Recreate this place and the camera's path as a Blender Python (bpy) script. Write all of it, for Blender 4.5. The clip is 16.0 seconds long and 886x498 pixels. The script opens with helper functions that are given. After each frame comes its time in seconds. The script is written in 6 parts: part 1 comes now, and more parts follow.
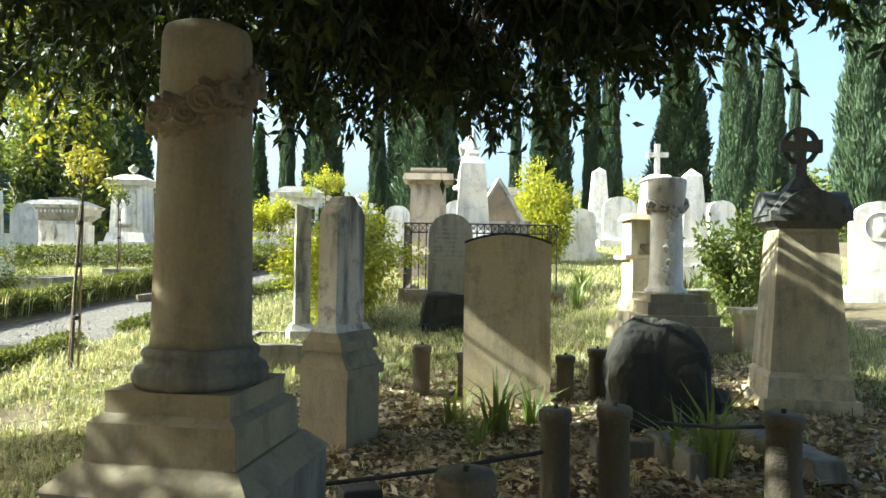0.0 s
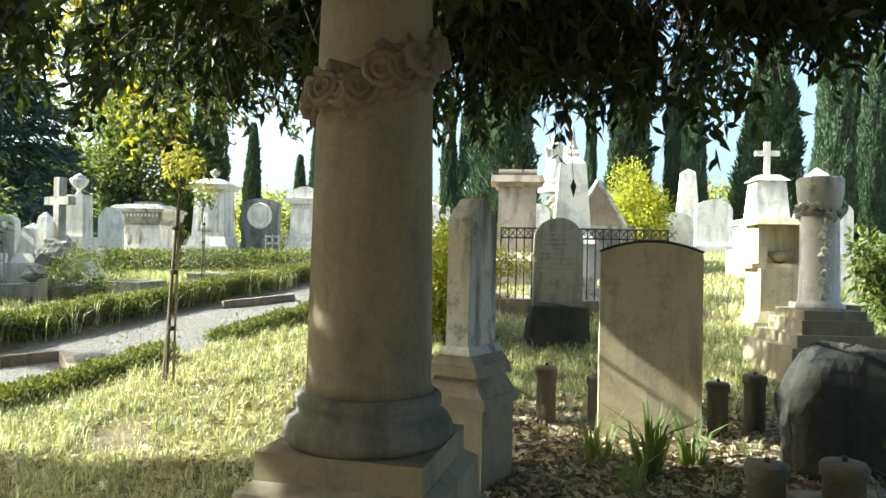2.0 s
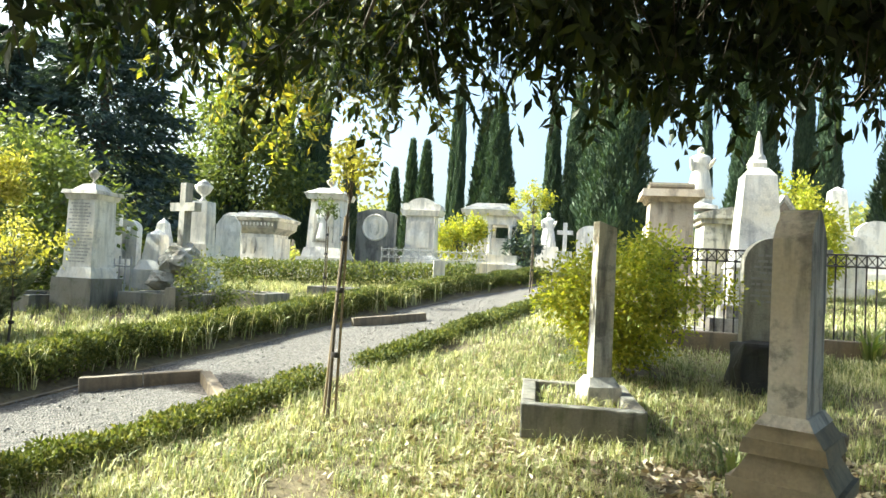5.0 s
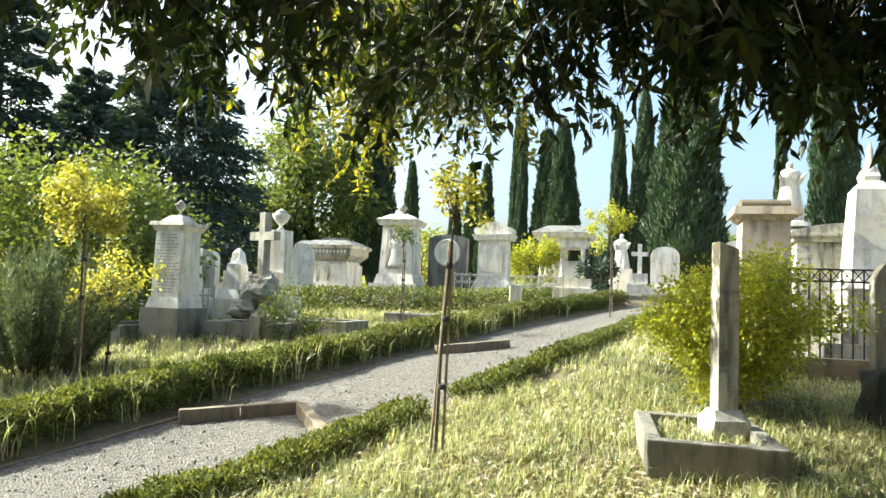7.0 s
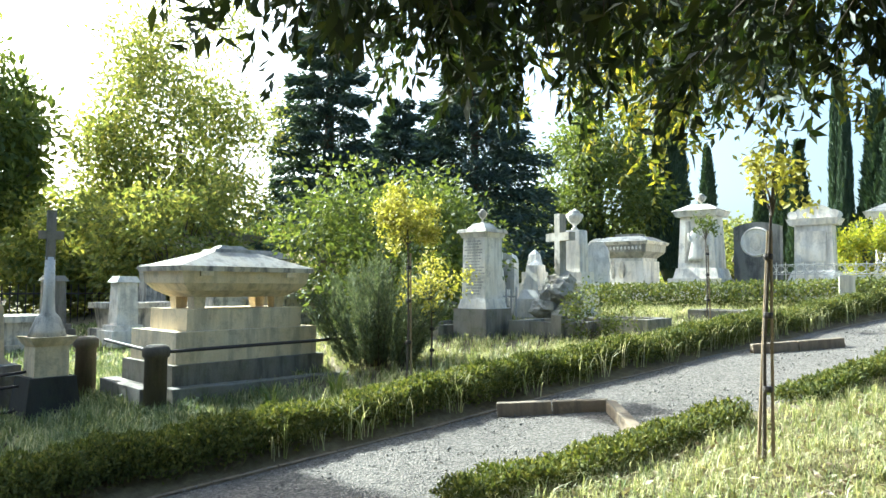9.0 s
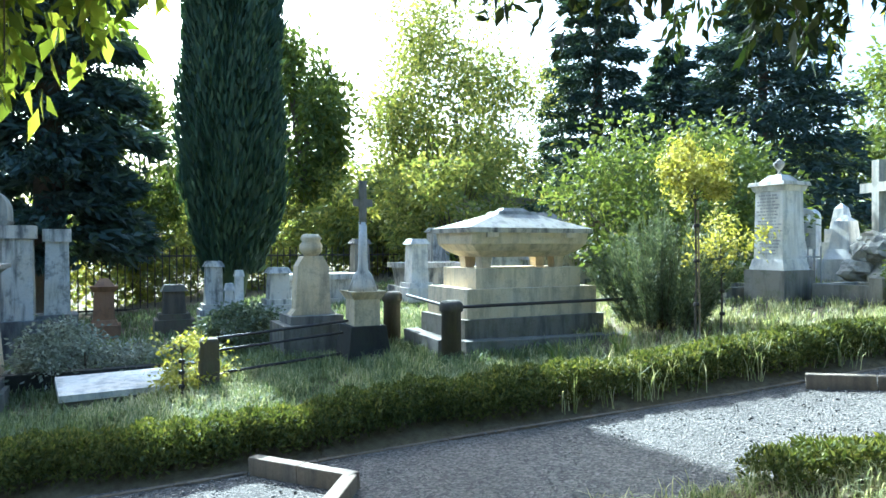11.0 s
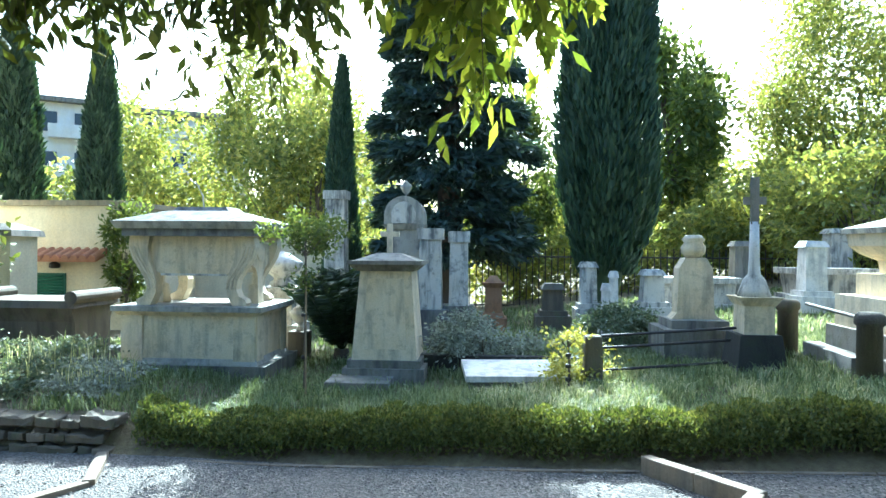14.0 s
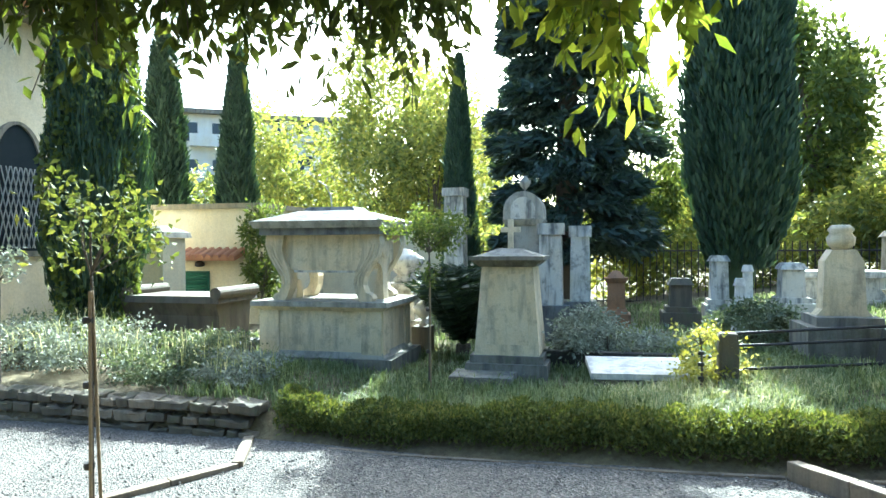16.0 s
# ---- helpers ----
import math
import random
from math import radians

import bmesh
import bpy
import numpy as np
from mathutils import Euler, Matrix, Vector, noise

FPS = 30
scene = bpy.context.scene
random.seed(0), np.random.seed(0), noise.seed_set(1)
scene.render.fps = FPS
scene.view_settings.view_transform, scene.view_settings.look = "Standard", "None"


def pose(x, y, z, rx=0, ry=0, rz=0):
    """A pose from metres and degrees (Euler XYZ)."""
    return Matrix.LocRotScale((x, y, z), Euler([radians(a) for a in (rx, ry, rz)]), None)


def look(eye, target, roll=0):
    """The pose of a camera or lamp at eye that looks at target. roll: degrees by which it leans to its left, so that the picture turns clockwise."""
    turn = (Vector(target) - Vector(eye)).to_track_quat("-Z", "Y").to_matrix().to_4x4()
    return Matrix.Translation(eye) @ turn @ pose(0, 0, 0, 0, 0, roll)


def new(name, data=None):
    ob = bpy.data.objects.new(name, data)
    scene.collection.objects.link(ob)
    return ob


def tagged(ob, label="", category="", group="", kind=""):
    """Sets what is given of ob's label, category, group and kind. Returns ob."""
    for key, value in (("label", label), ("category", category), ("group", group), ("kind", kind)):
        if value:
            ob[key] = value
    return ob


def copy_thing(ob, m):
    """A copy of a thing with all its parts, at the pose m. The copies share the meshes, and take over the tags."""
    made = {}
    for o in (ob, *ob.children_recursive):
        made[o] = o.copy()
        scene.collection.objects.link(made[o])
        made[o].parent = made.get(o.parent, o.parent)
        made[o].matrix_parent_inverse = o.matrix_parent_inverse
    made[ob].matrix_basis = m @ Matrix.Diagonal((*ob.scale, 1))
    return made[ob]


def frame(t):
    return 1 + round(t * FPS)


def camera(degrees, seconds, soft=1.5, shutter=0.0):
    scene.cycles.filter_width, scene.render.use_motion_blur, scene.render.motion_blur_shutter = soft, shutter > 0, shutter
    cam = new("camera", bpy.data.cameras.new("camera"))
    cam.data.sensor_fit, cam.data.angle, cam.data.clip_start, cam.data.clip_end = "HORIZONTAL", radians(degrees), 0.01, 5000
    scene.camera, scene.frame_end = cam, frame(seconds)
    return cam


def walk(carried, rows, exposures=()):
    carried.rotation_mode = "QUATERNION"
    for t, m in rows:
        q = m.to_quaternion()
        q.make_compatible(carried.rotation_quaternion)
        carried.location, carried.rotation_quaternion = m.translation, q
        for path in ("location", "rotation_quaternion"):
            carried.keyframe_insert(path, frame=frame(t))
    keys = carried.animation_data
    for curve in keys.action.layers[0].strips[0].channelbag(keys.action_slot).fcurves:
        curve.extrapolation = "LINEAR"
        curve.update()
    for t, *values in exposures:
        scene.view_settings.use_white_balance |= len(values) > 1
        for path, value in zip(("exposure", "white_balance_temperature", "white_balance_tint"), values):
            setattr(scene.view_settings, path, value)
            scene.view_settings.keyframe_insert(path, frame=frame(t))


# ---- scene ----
cam = camera(67.2, 16.0)
METRES, EYE, TILT, LEAN, TURN = 3.3, 1.5, 0.0, 0.0, -0.3
ROWS = [
    (0.0, 0.0, 0.0, 0.0, -0.01, 0.71, -0.85),
    (0.5, -0.0243, 0.0514, -0.0018, 2.23, 0.44, -0.19),
    (1.0, -0.0476, 0.0958, 0.0035, 3.85, 0.74, -1.91),
    (1.5, -0.0858, 0.132, 0.0025, 7.53, -0.3, -2.23),
    (2.0, -0.1532, 0.1774, 0.0114, 5.28, 0.93, -1.15),
    (2.5, -0.2072, 0.2155, 0.0142, 5.37, 0.48, -1.17),
    (3.0, -0.2599, 0.2697, 0.0096, 8.38, 0.93, -0.93),
    (3.5, -0.3201, 0.3251, 0.0112, 11.21, -0.07, -2.58),
    (6.0, -0.5755, 0.4686, 0.0191, 12.14, 3.48, -3.02),
    (6.5, -0.6029, 0.4746, 0.0189, 11.78, 3.75, -1.73),
    (7.0, -0.6235, 0.4686, 0.0192, 16.8, 3.85, -2.2),
    (7.5, -0.6289, 0.4607, 0.0198, 22.7, 3.39, -1.71),
    (8.0, -0.6291, 0.4548, 0.0199, 28.11, 3.27, -1.4),
    (8.5, -0.6348, 0.4471, 0.0201, 34.4, 3.42, -1.27),
    (9.0, -0.6409, 0.437, 0.0199, 41.45, 3.16, -0.32),
    (9.5, -0.6459, 0.4253, 0.0186, 48.24, 2.24, 0.08),
    (12.0, -0.6791, 0.3714, 0.0129, 73.24, -0.77, -0.2),
    (12.5, -0.6804, 0.3605, 0.0123, 78.3, -0.52, -0.31),
    (13.0, -0.6818, 0.3492, 0.01, 83.65, -0.06, -0.41),
    (13.5, -0.6801, 0.3341, 0.0076, 89.09, -0.49, -0.42),
    (14.0, -0.6764, 0.3203, 0.0056, 94.32, -0.05, -0.47),
    (14.5, -0.6725, 0.3115, 0.004, 97.48, -0.08, -0.35),
    (15.0, -0.6708, 0.306, 0.0034, 99.43, -0.18, -0.27),
    (15.5, -0.6697, 0.3032, 0.0037, 101.54, -0.01, 0.07),
    (16.0, -0.6676, 0.2991, 0.0033, 104.22, -0.39, 0.32),
]
walk(cam, [(t, pose(0, 0, EYE, TILT, LEAN, TURN) @ pose(METRES * x, METRES * y, METRES * z, 90 + pitch, roll, yaw)) for t, x, y, z, yaw, pitch, roll in ROWS], exposures=[(0, 1.85, 5900, -3), (3.5, 1.96, 5900, -2), (7.0, 1.7, 6150, -1), (9.0, 1.75, 5450, -2), (12.5, 2.08, 4550, -4), (16, 2.35, 5100, -6)])

# ---- world, sun ----
SUN_EL, SUN_AZ = 36.5, (-0.9997, -0.025)
world = bpy.data.worlds.new("sky")
scene.world = world
world.use_nodes = True
wn = world.node_tree.nodes
sky = wn.new("ShaderNodeTexSky")
sky.sky_type = 'NISHITA'
sky.sun_disc = False
sky.sun_elevation = radians(SUN_EL)
sky.sun_rotation = math.atan2(SUN_AZ[0], SUN_AZ[1])
sky.dust_density = 6.0
sky.air_density = 1.0
wn["Background"].inputs[1].default_value = 0.13
world.node_tree.links.new(sky.outputs[0], wn["Background"].inputs[0])
sun = new("sun", bpy.data.lights.new("sun", 'SUN'))
sun.data.energy, sun.data.angle, sun.data.color = 5.0, radians(0.55), (1.0, 0.95, 0.83)
sun.matrix_world = look((0, 0, 30), (-SUN_AZ[0] * math.cos(radians(SUN_EL)), -SUN_AZ[1] * math.cos(radians(SUN_EL)), 30 - math.sin(radians(SUN_EL))))

# ---- materials ----
def material(name):
    m = bpy.data.materials.new(name)
    m.use_nodes = True
    nt = m.node_tree
    return m, nt, nt.nodes["Principled BSDF"]


def node(nt, kind, **values):
    n = nt.nodes.new(kind)
    for key, v in values.items():
        if key in n.inputs:
            n.inputs[key].default_value = v
    return n


def ramp(nt, src, stops):
    r = nt.nodes.new("ShaderNodeValToRGB")
    e = r.color_ramp.elements
    while len(e) < len(stops):
        e.new(0.5)
    for k, (p, c) in zip(e, stops):
        k.position, k.color = p, (*c, 1) if len(c) == 3 else c
    nt.links.new(src, r.inputs[0])
    return r


def mixed(nt, fac, a, b, kind='MIX'):
    x = nt.nodes.new("ShaderNodeMix")
    x.data_type, x.blend_type = 'RGBA', kind
    for sock, v in ((x.inputs[0], fac), (x.inputs[6], a), (x.inputs[7], b)):
        if hasattr(v, "is_linked"):
            nt.links.new(v, sock)
        elif isinstance(v, tuple):
            sock.default_value = (*v, 1)
        else:
            sock.default_value = v
    return x.outputs[2]


def stone(name, base, stain, dark=0.45, scale=1.0, rough=0.8, bump=0.25, moss=(0.10, 0.11, 0.05), mossy=0.0):
    """Weathered stone: broad tint, streaks that run down, black crust in patches, fine pitting."""
    m, nt, b = material(name)
    geo = nt.nodes.new("ShaderNodeNewGeometry")
    info = nt.nodes.new("ShaderNodeObjectInfo")
    add = nt.nodes.new("ShaderNodeVectorMath")
    add.operation = 'MULTIPLY_ADD'
    nt.links.new(info.outputs["Random"], add.inputs[0])
    add.inputs[1].default_value = (13, 7, 5)
    nt.links.new(geo.outputs["Position"], add.inputs[2])
    streak = nt.nodes.new("ShaderNodeMapping")
    streak.inputs["Scale"].default_value = (7 * scale, 7 * scale, 1.1 * scale)
    nt.links.new(add.outputs[0], streak.inputs[0])
    n1 = node(nt, "ShaderNodeTexNoise", Scale=2.2 * scale, Detail=6.0, Roughness=0.65)
    n2 = node(nt, "ShaderNodeTexNoise", Scale=1.0, Detail=5.0, Roughness=0.6)
    n3 = node(nt, "ShaderNodeTexNoise", Scale=60 * scale, Detail=3.0)
    n4 = node(nt, "ShaderNodeTexNoise", Scale=5.0 * scale, Detail=8.0, Roughness=0.7)
    for n in (n1, n3, n4):
        nt.links.new(add.outputs[0], n.inputs["Vector"])
    nt.links.new(streak.outputs[0], n2.inputs["Vector"])
    r1 = ramp(nt, n1.outputs[0], [(0.3, (0, 0, 0)), (0.72, (1, 1, 1))])
    r2 = ramp(nt, n2.outputs[0], [(0.47, (0, 0, 0)), (0.66, (1, 1, 1))])
    r4 = ramp(nt, n4.outputs[0], [(0.52, (0, 0, 0)), (0.63, (1, 1, 1))])
    warm = tuple(c * f for c, f in zip(base, (0.92, 0.84, 0.68)))
    c = mixed(nt, r1.outputs[0], base, warm)
    k = nt.nodes.new("ShaderNodeMath")
    k.operation, k.inputs[1].default_value = 'MULTIPLY', dark
    nt.links.new(r2.outputs[0], k.inputs[0])
    c = mixed(nt, k.outputs[0], c, stain)
    k2 = nt.nodes.new("ShaderNodeMath")
    k2.operation, k2.inputs[1].default_value = 'MULTIPLY', max(mossy, dark * 0.7)
    nt.links.new(r4.outputs[0], k2.inputs[0])
    c = mixed(nt, k2.outputs[0], c, moss if mossy else stain)
    fine = ramp(nt, n3.outputs[0], [(0.25, (0.86, 0.86, 0.86)), (0.75, (1.08, 1.08, 1.08))])
    c = mixed(nt, 1.0, c, fine.outputs[0], 'MULTIPLY')
    nt.links.new(c, b.inputs["Base Color"])
    b.inputs["Roughness"].default_value = rough
    bm_ = node(nt, "ShaderNodeBump", Strength=bump, Distance=0.01)
    h = nt.nodes.new("ShaderNodeMath")
    h.operation = 'ADD'
    nt.links.new(n3.outputs[0], h.inputs[0])
    nt.links.new(n4.outputs[0], h.inputs[1])
    nt.links.new(h.outputs[0], bm_.inputs["Height"])
    nt.links.new(bm_.outputs[0], b.inputs["Normal"])
    return m


def leaf(name, cols, glow=0.4, rough=0.55, back=None):
    """A leaf that lets light through; every leaf takes its own tint."""
    m, nt, b = material(name)
    geo = nt.nodes.new("ShaderNodeNewGeometry")
    info = nt.nodes.new("ShaderNodeObjectInfo")
    n = node(nt, "ShaderNodeTexNoise", Scale=1.3, Detail=2.0)
    nt.links.new(geo.outputs["Position"], n.inputs["Vector"])
    f = nt.nodes.new("ShaderNodeMath")
    f.operation = 'MULTIPLY_ADD'
    nt.links.new(geo.outputs["Random Per Island"], f.inputs[0])
    f.inputs[1].default_value = 0.6
    f2 = nt.nodes.new("ShaderNodeMath")
    f2.operation, f2.inputs[1].default_value = 'MULTIPLY', 0.4
    nt.links.new(n.outputs[0], f2.inputs[0])
    nt.links.new(f2.outputs[0], f.inputs[2])
    r = ramp(nt, f.outputs[0], [(0.12 + 0.76 * i / (len(cols) - 1), c) for i, c in enumerate(cols)])
    nt.links.new(r.outputs[0], b.inputs["Base Color"])
    b.inputs["Roughness"].default_value = rough
    t = nt.nodes.new("ShaderNodeBsdfTranslucent")
    tint = mixed(nt, 1.0, r.outputs[0], back or (1.5, 1.45, 0.5), 'MULTIPLY')
    nt.links.new(tint, t.inputs[0])
    ms = nt.nodes.new("ShaderNodeMixShader")
    ms.inputs[0].default_value = glow
    nt.links.new(b.outputs[0], ms.inputs[1])
    nt.links.new(t.outputs[0], ms.inputs[2])
    nt.links.new(ms.outputs[0], nt.nodes["Material Output"].inputs[0])
    return m


def grainy(name, stops, scale, rough=0.9, bump=0.4, dist=0.02, big=0.6, metal=0.0, cells=0.0):
    m, nt, b = material(name)
    geo = nt.nodes.new("ShaderNodeNewGeometry")
    n = node(nt, "ShaderNodeTexNoise", Scale=scale, Detail=6.0, Roughness=0.7)
    n2 = node(nt, "ShaderNodeTexNoise", Scale=big, Detail=4.0)
    for q in (n, n2):
        nt.links.new(geo.outputs["Position"], q.inputs["Vector"])
    src = n.outputs[0]
    if cells:
        v = node(nt, "ShaderNodeTexVoronoi", Scale=cells)
        nt.links.new(geo.outputs["Position"], v.inputs["Vector"])
        src = v.outputs["Color"]
    a = nt.nodes.new("ShaderNodeMath")
    a.operation = 'MULTIPLY_ADD'
    nt.links.new(src, a.inputs[0])
    a.inputs[1].default_value = 0.65
    a2 = nt.nodes.new("ShaderNodeMath")
    a2.operation, a2.inputs[1].default_value = 'MULTIPLY', 0.4
    nt.links.new(n2.outputs[0], a2.inputs[0])
    nt.links.new(a2.outputs[0], a.inputs[2])
    r = ramp(nt, a.outputs[0], stops)
    nt.links.new(r.outputs[0], b.inputs["Base Color"])
    b.inputs["Roughness"].default_value, b.inputs["Metallic"].default_value = rough, metal
    bp = node(nt, "ShaderNodeBump", Strength=bump, Distance=dist)
    nt.links.new(v.outputs["Distance"] if cells else n.outputs[0], bp.inputs["Height"])
    nt.links.new(bp.outputs[0], b.inputs["Normal"])
    return m


MARBLE = stone("white_marble", (0.76, 0.75, 0.73), (0.22, 0.22, 0.22), 0.55)
MARBLE_OLD = stone("weathered_marble", (0.62, 0.60, 0.55), (0.08, 0.08, 0.078), 0.85)
SAND = stone("sandstone", (0.31, 0.27, 0.19), (0.10, 0.095, 0.075), 0.5, bump=0.12)
CREAM = stone("cream_limestone", (0.72, 0.63, 0.45), (0.10, 0.095, 0.085), 0.42)
GREY = stone("grey_stone", (0.23, 0.22, 0.195), (0.05, 0.05, 0.047), 0.7, bump=0.4, mossy=0.3)
GREY_LIGHT = stone("light_grey_stone", (0.38, 0.37, 0.33), (0.09, 0.09, 0.085), 0.6, bump=0.5)
SAND_DARK = stone("darkened_sandstone", (0.25, 0.205, 0.15), (0.07, 0.06, 0.05), 0.6, bump=0.2)
DARK = stone("dark_mossy_stone", (0.042, 0.041, 0.037), (0.014, 0.014, 0.013), 0.7, bump=0.45, moss=(0.04, 0.045, 0.025), mossy=0.4)
PINK = stone("pinkish_stone", (0.46, 0.40, 0.33), (0.11, 0.095, 0.08), 0.65)
BROWN = stone("brown_stone", (0.13, 0.11, 0.08), (0.05, 0.042, 0.033), 0.7, bump=0.7, mossy=0.3)
SLATE = stone("dark_grey_slate", (0.19, 0.195, 0.195), (0.04, 0.042, 0.044), 0.85, bump=0.5)
TERRACOTTA_STONE = stone("reddish_brown_stone", (0.34, 0.20, 0.11), (0.10, 0.065, 0.045), 0.5)
PLASTER = stone("cream_plaster", (0.72, 0.66, 0.50), (0.40, 0.36, 0.27), 0.25, scale=0.5)
WHITEWASH = stone("whitewashed_wall", (0.78, 0.77, 0.73), (0.5, 0.49, 0.46), 0.2, scale=0.4)
LETTER = grainy("engraved_letter", [(0.2, (0.26, 0.25, 0.235)), (0.8, (0.42, 0.41, 0.385))], 20, 0.9, 0.1)
IRON = grainy("rusty_iron", [(0.25, (0.025, 0.025, 0.026)), (0.6, (0.06, 0.05, 0.045)), (0.85, (0.14, 0.075, 0.04))], 30, 0.6, 0.3, 0.003, metal=0.4)
IRON_WHITE = grainy("pale_painted_iron", [(0.3, (0.26, 0.26, 0.25)), (0.8, (0.42, 0.42, 0.40))], 30, 0.5, 0.2, 0.003)
SOIL = grainy("dry_grass_soil", [(0.25, (0.05, 0.037, 0.022)), (0.5, (0.14, 0.11, 0.06)), (0.72, (0.24, 0.20, 0.10)), (0.9, (0.13, 0.15, 0.05))], 14, 0.95, 0.9, 0.05)
GRAVEL = grainy("grey_gravel", [(0.15, (0.055, 0.05, 0.044)), (0.5, (0.135, 0.122, 0.105)), (0.85, (0.26, 0.238, 0.205))], 30, 0.9, 1.0, 0.02, cells=55)
PEBBLE = grainy("pebble", [(0.2, (0.09, 0.082, 0.074)), (0.8, (0.26, 0.245, 0.22))], 9, 0.85, 0.2)
BARK = grainy("bark", [(0.25, (0.05, 0.04, 0.03)), (0.6, (0.13, 0.105, 0.08)), (0.9, (0.20, 0.17, 0.13))], 25, 0.95, 0.8, 0.02)
STAKE = grainy("weathered_stake", [(0.25, (0.16, 0.11, 0.06)), (0.8, (0.36, 0.28, 0.17))], 25, 0.9, 0.5, 0.005)
TERRACOTTA = grainy("terracotta", [(0.2, (0.30, 0.13, 0.07)), (0.8, (0.50, 0.26, 0.15))], 12, 0.9, 0.4)
SHUTTER = grainy("green_paint", [(0.2, (0.015, 0.09, 0.055)), (0.8, (0.025, 0.13, 0.08))], 12, 0.45, 0.1)
GLASS = grainy("dark_window", [(0.2, (0.02, 0.025, 0.03)), (0.8, (0.04, 0.05, 0.06))], 3, 0.08, 0.0)
# One tree's leaf in four copies; sun and shade are put into their colours.
LEAF_TREE_SHADED = leaf("shaded_tree_leaf", [(0.010, 0.018, 0.007), (0.02, 0.034, 0.010), (0.036, 0.054, 0.014), (0.075, 0.085, 0.018)], 0.3)
# Hanging sprays: half shade, then backlight, painted into the leaf colour.
LEAF_TREE_HALF_LIT = leaf("half_lit_tree_leaf", [(0.03, 0.045, 0.014), (0.055, 0.075, 0.02), (0.09, 0.115, 0.03), (0.15, 0.165, 0.04)], 0.45)
LEAF_TREE_BACKLIT = leaf("backlit_tree_leaf", [(0.06, 0.09, 0.02), (0.11, 0.15, 0.03), (0.20, 0.24, 0.045), (0.30, 0.32, 0.06)], 0.6)
LEAF_CYPRESS = leaf("cypress_leaf", [(0.022, 0.045, 0.026), (0.045, 0.08, 0.04), (0.08, 0.12, 0.055)], 0.15)
LEAF_CEDAR = leaf("cedar_needle", [(0.025, 0.045, 0.04), (0.05, 0.08, 0.068), (0.08, 0.115, 0.09)], 0.22)
LEAF_LIGHT = leaf("light_leaf", [(0.11, 0.145, 0.045), (0.20, 0.24, 0.07), (0.32, 0.335, 0.10), (0.45, 0.42, 0.11)], 0.52, back=(1.3, 1.2, 0.6))
LEAF_YELLOW = leaf("yellow_green_leaf", [(0.16, 0.20, 0.03), (0.30, 0.32, 0.04), (0.44, 0.40, 0.06)], 0.5)
LEAF_GOLD = leaf("golden_leaf", [(0.17, 0.175, 0.03), (0.32, 0.31, 0.05), (0.46, 0.43, 0.10), (0.62, 0.59, 0.28)], 0.45, back=(1.25, 1.2, 0.55))
LEAF_GREEN = leaf("shrub_leaf", [(0.06, 0.09, 0.025), (0.12, 0.16, 0.042), (0.20, 0.23, 0.065)], 0.48, back=(1.3, 1.2, 0.55))
LEAF_HEDGE = leaf("hedge_leaf", [(0.045, 0.065, 0.016), (0.12, 0.145, 0.034), (0.26, 0.255, 0.07)], 0.33, 0.75, back=(1.3, 1.25, 0.6))
LEAF_GREY = leaf("grey_shrub_leaf", [(0.14, 0.16, 0.12), (0.24, 0.26, 0.20), (0.36, 0.37, 0.30)], 0.25, back=(1.2, 1.2, 0.9))
LEAF_ROSEMARY = leaf("rosemary_leaf", [(0.07, 0.095, 0.05), (0.15, 0.18, 0.10), (0.25, 0.27, 0.16)], 0.25, back=(1.2, 1.2, 0.7))
LEAF_IRIS = leaf("iris_leaf", [(0.08, 0.13, 0.04), (0.15, 0.20, 0.07), (0.28, 0.29, 0.12)], 0.4)
LEAF_PALM = leaf("cycad_leaf", [(0.014, 0.030, 0.012), (0.036, 0.06, 0.02)], 0.14, 0.55)
GRASS_DRY = leaf("dry_grass", [(0.13, 0.18, 0.05), (0.30, 0.33, 0.12), (0.52, 0.50, 0.27), (0.74, 0.71, 0.47)], 0.4, back=(1.2, 1.15, 0.8))
GRASS_GREEN = leaf("green_grass", [(0.08, 0.115, 0.04), (0.17, 0.21, 0.085), (0.40, 0.42, 0.25)], 0.4, back=(1.2, 1.2, 0.7))
# Sunlight painted into the leaf colour of the far foliage.
LEAF_SUNLIT = leaf("sunlit_tree_leaf", [(0.06, 0.08, 0.015), (0.14, 0.16, 0.03), (0.26, 0.24, 0.04), (0.36, 0.28, 0.05)], 0.5)
LITTER = leaf("fallen_leaf", [(0.08, 0.055, 0.035), (0.27, 0.20, 0.13), (0.50, 0.42, 0.30), (0.68, 0.62, 0.50)], 0.15)

# ---- the lie of the land ----
def soft(v, a, b, k=0.8):
    lo = a + k * np.logaddexp(0, (np.asarray(v, float) - a) / k)
    return b - k * np.logaddexp(0, (b - lo) / k)


PATH_Y = (-30, -6, -2.4, 0, 2.2, 4, 5.9, 7.4, 9.8, 13.4, 15.2, 18.5, 26)
PATH_W = (-8.6, -8.15, -8.05, -7.75, -7.3, -6.9, -6.4, -6.1, -5.4, -4.25, -3.5, -1.6, 3.0)
PATH_E = (-6.6, -6.4, -6.25, -6.0, -5.65, -5.15, -4.6, -4.1, -3.4, -2.35, -1.75, 0.3, 5.0)


def west(y):
    return np.interp(y, PATH_Y, PATH_W)


def east(y):
    return np.interp(y, PATH_Y, PATH_E)


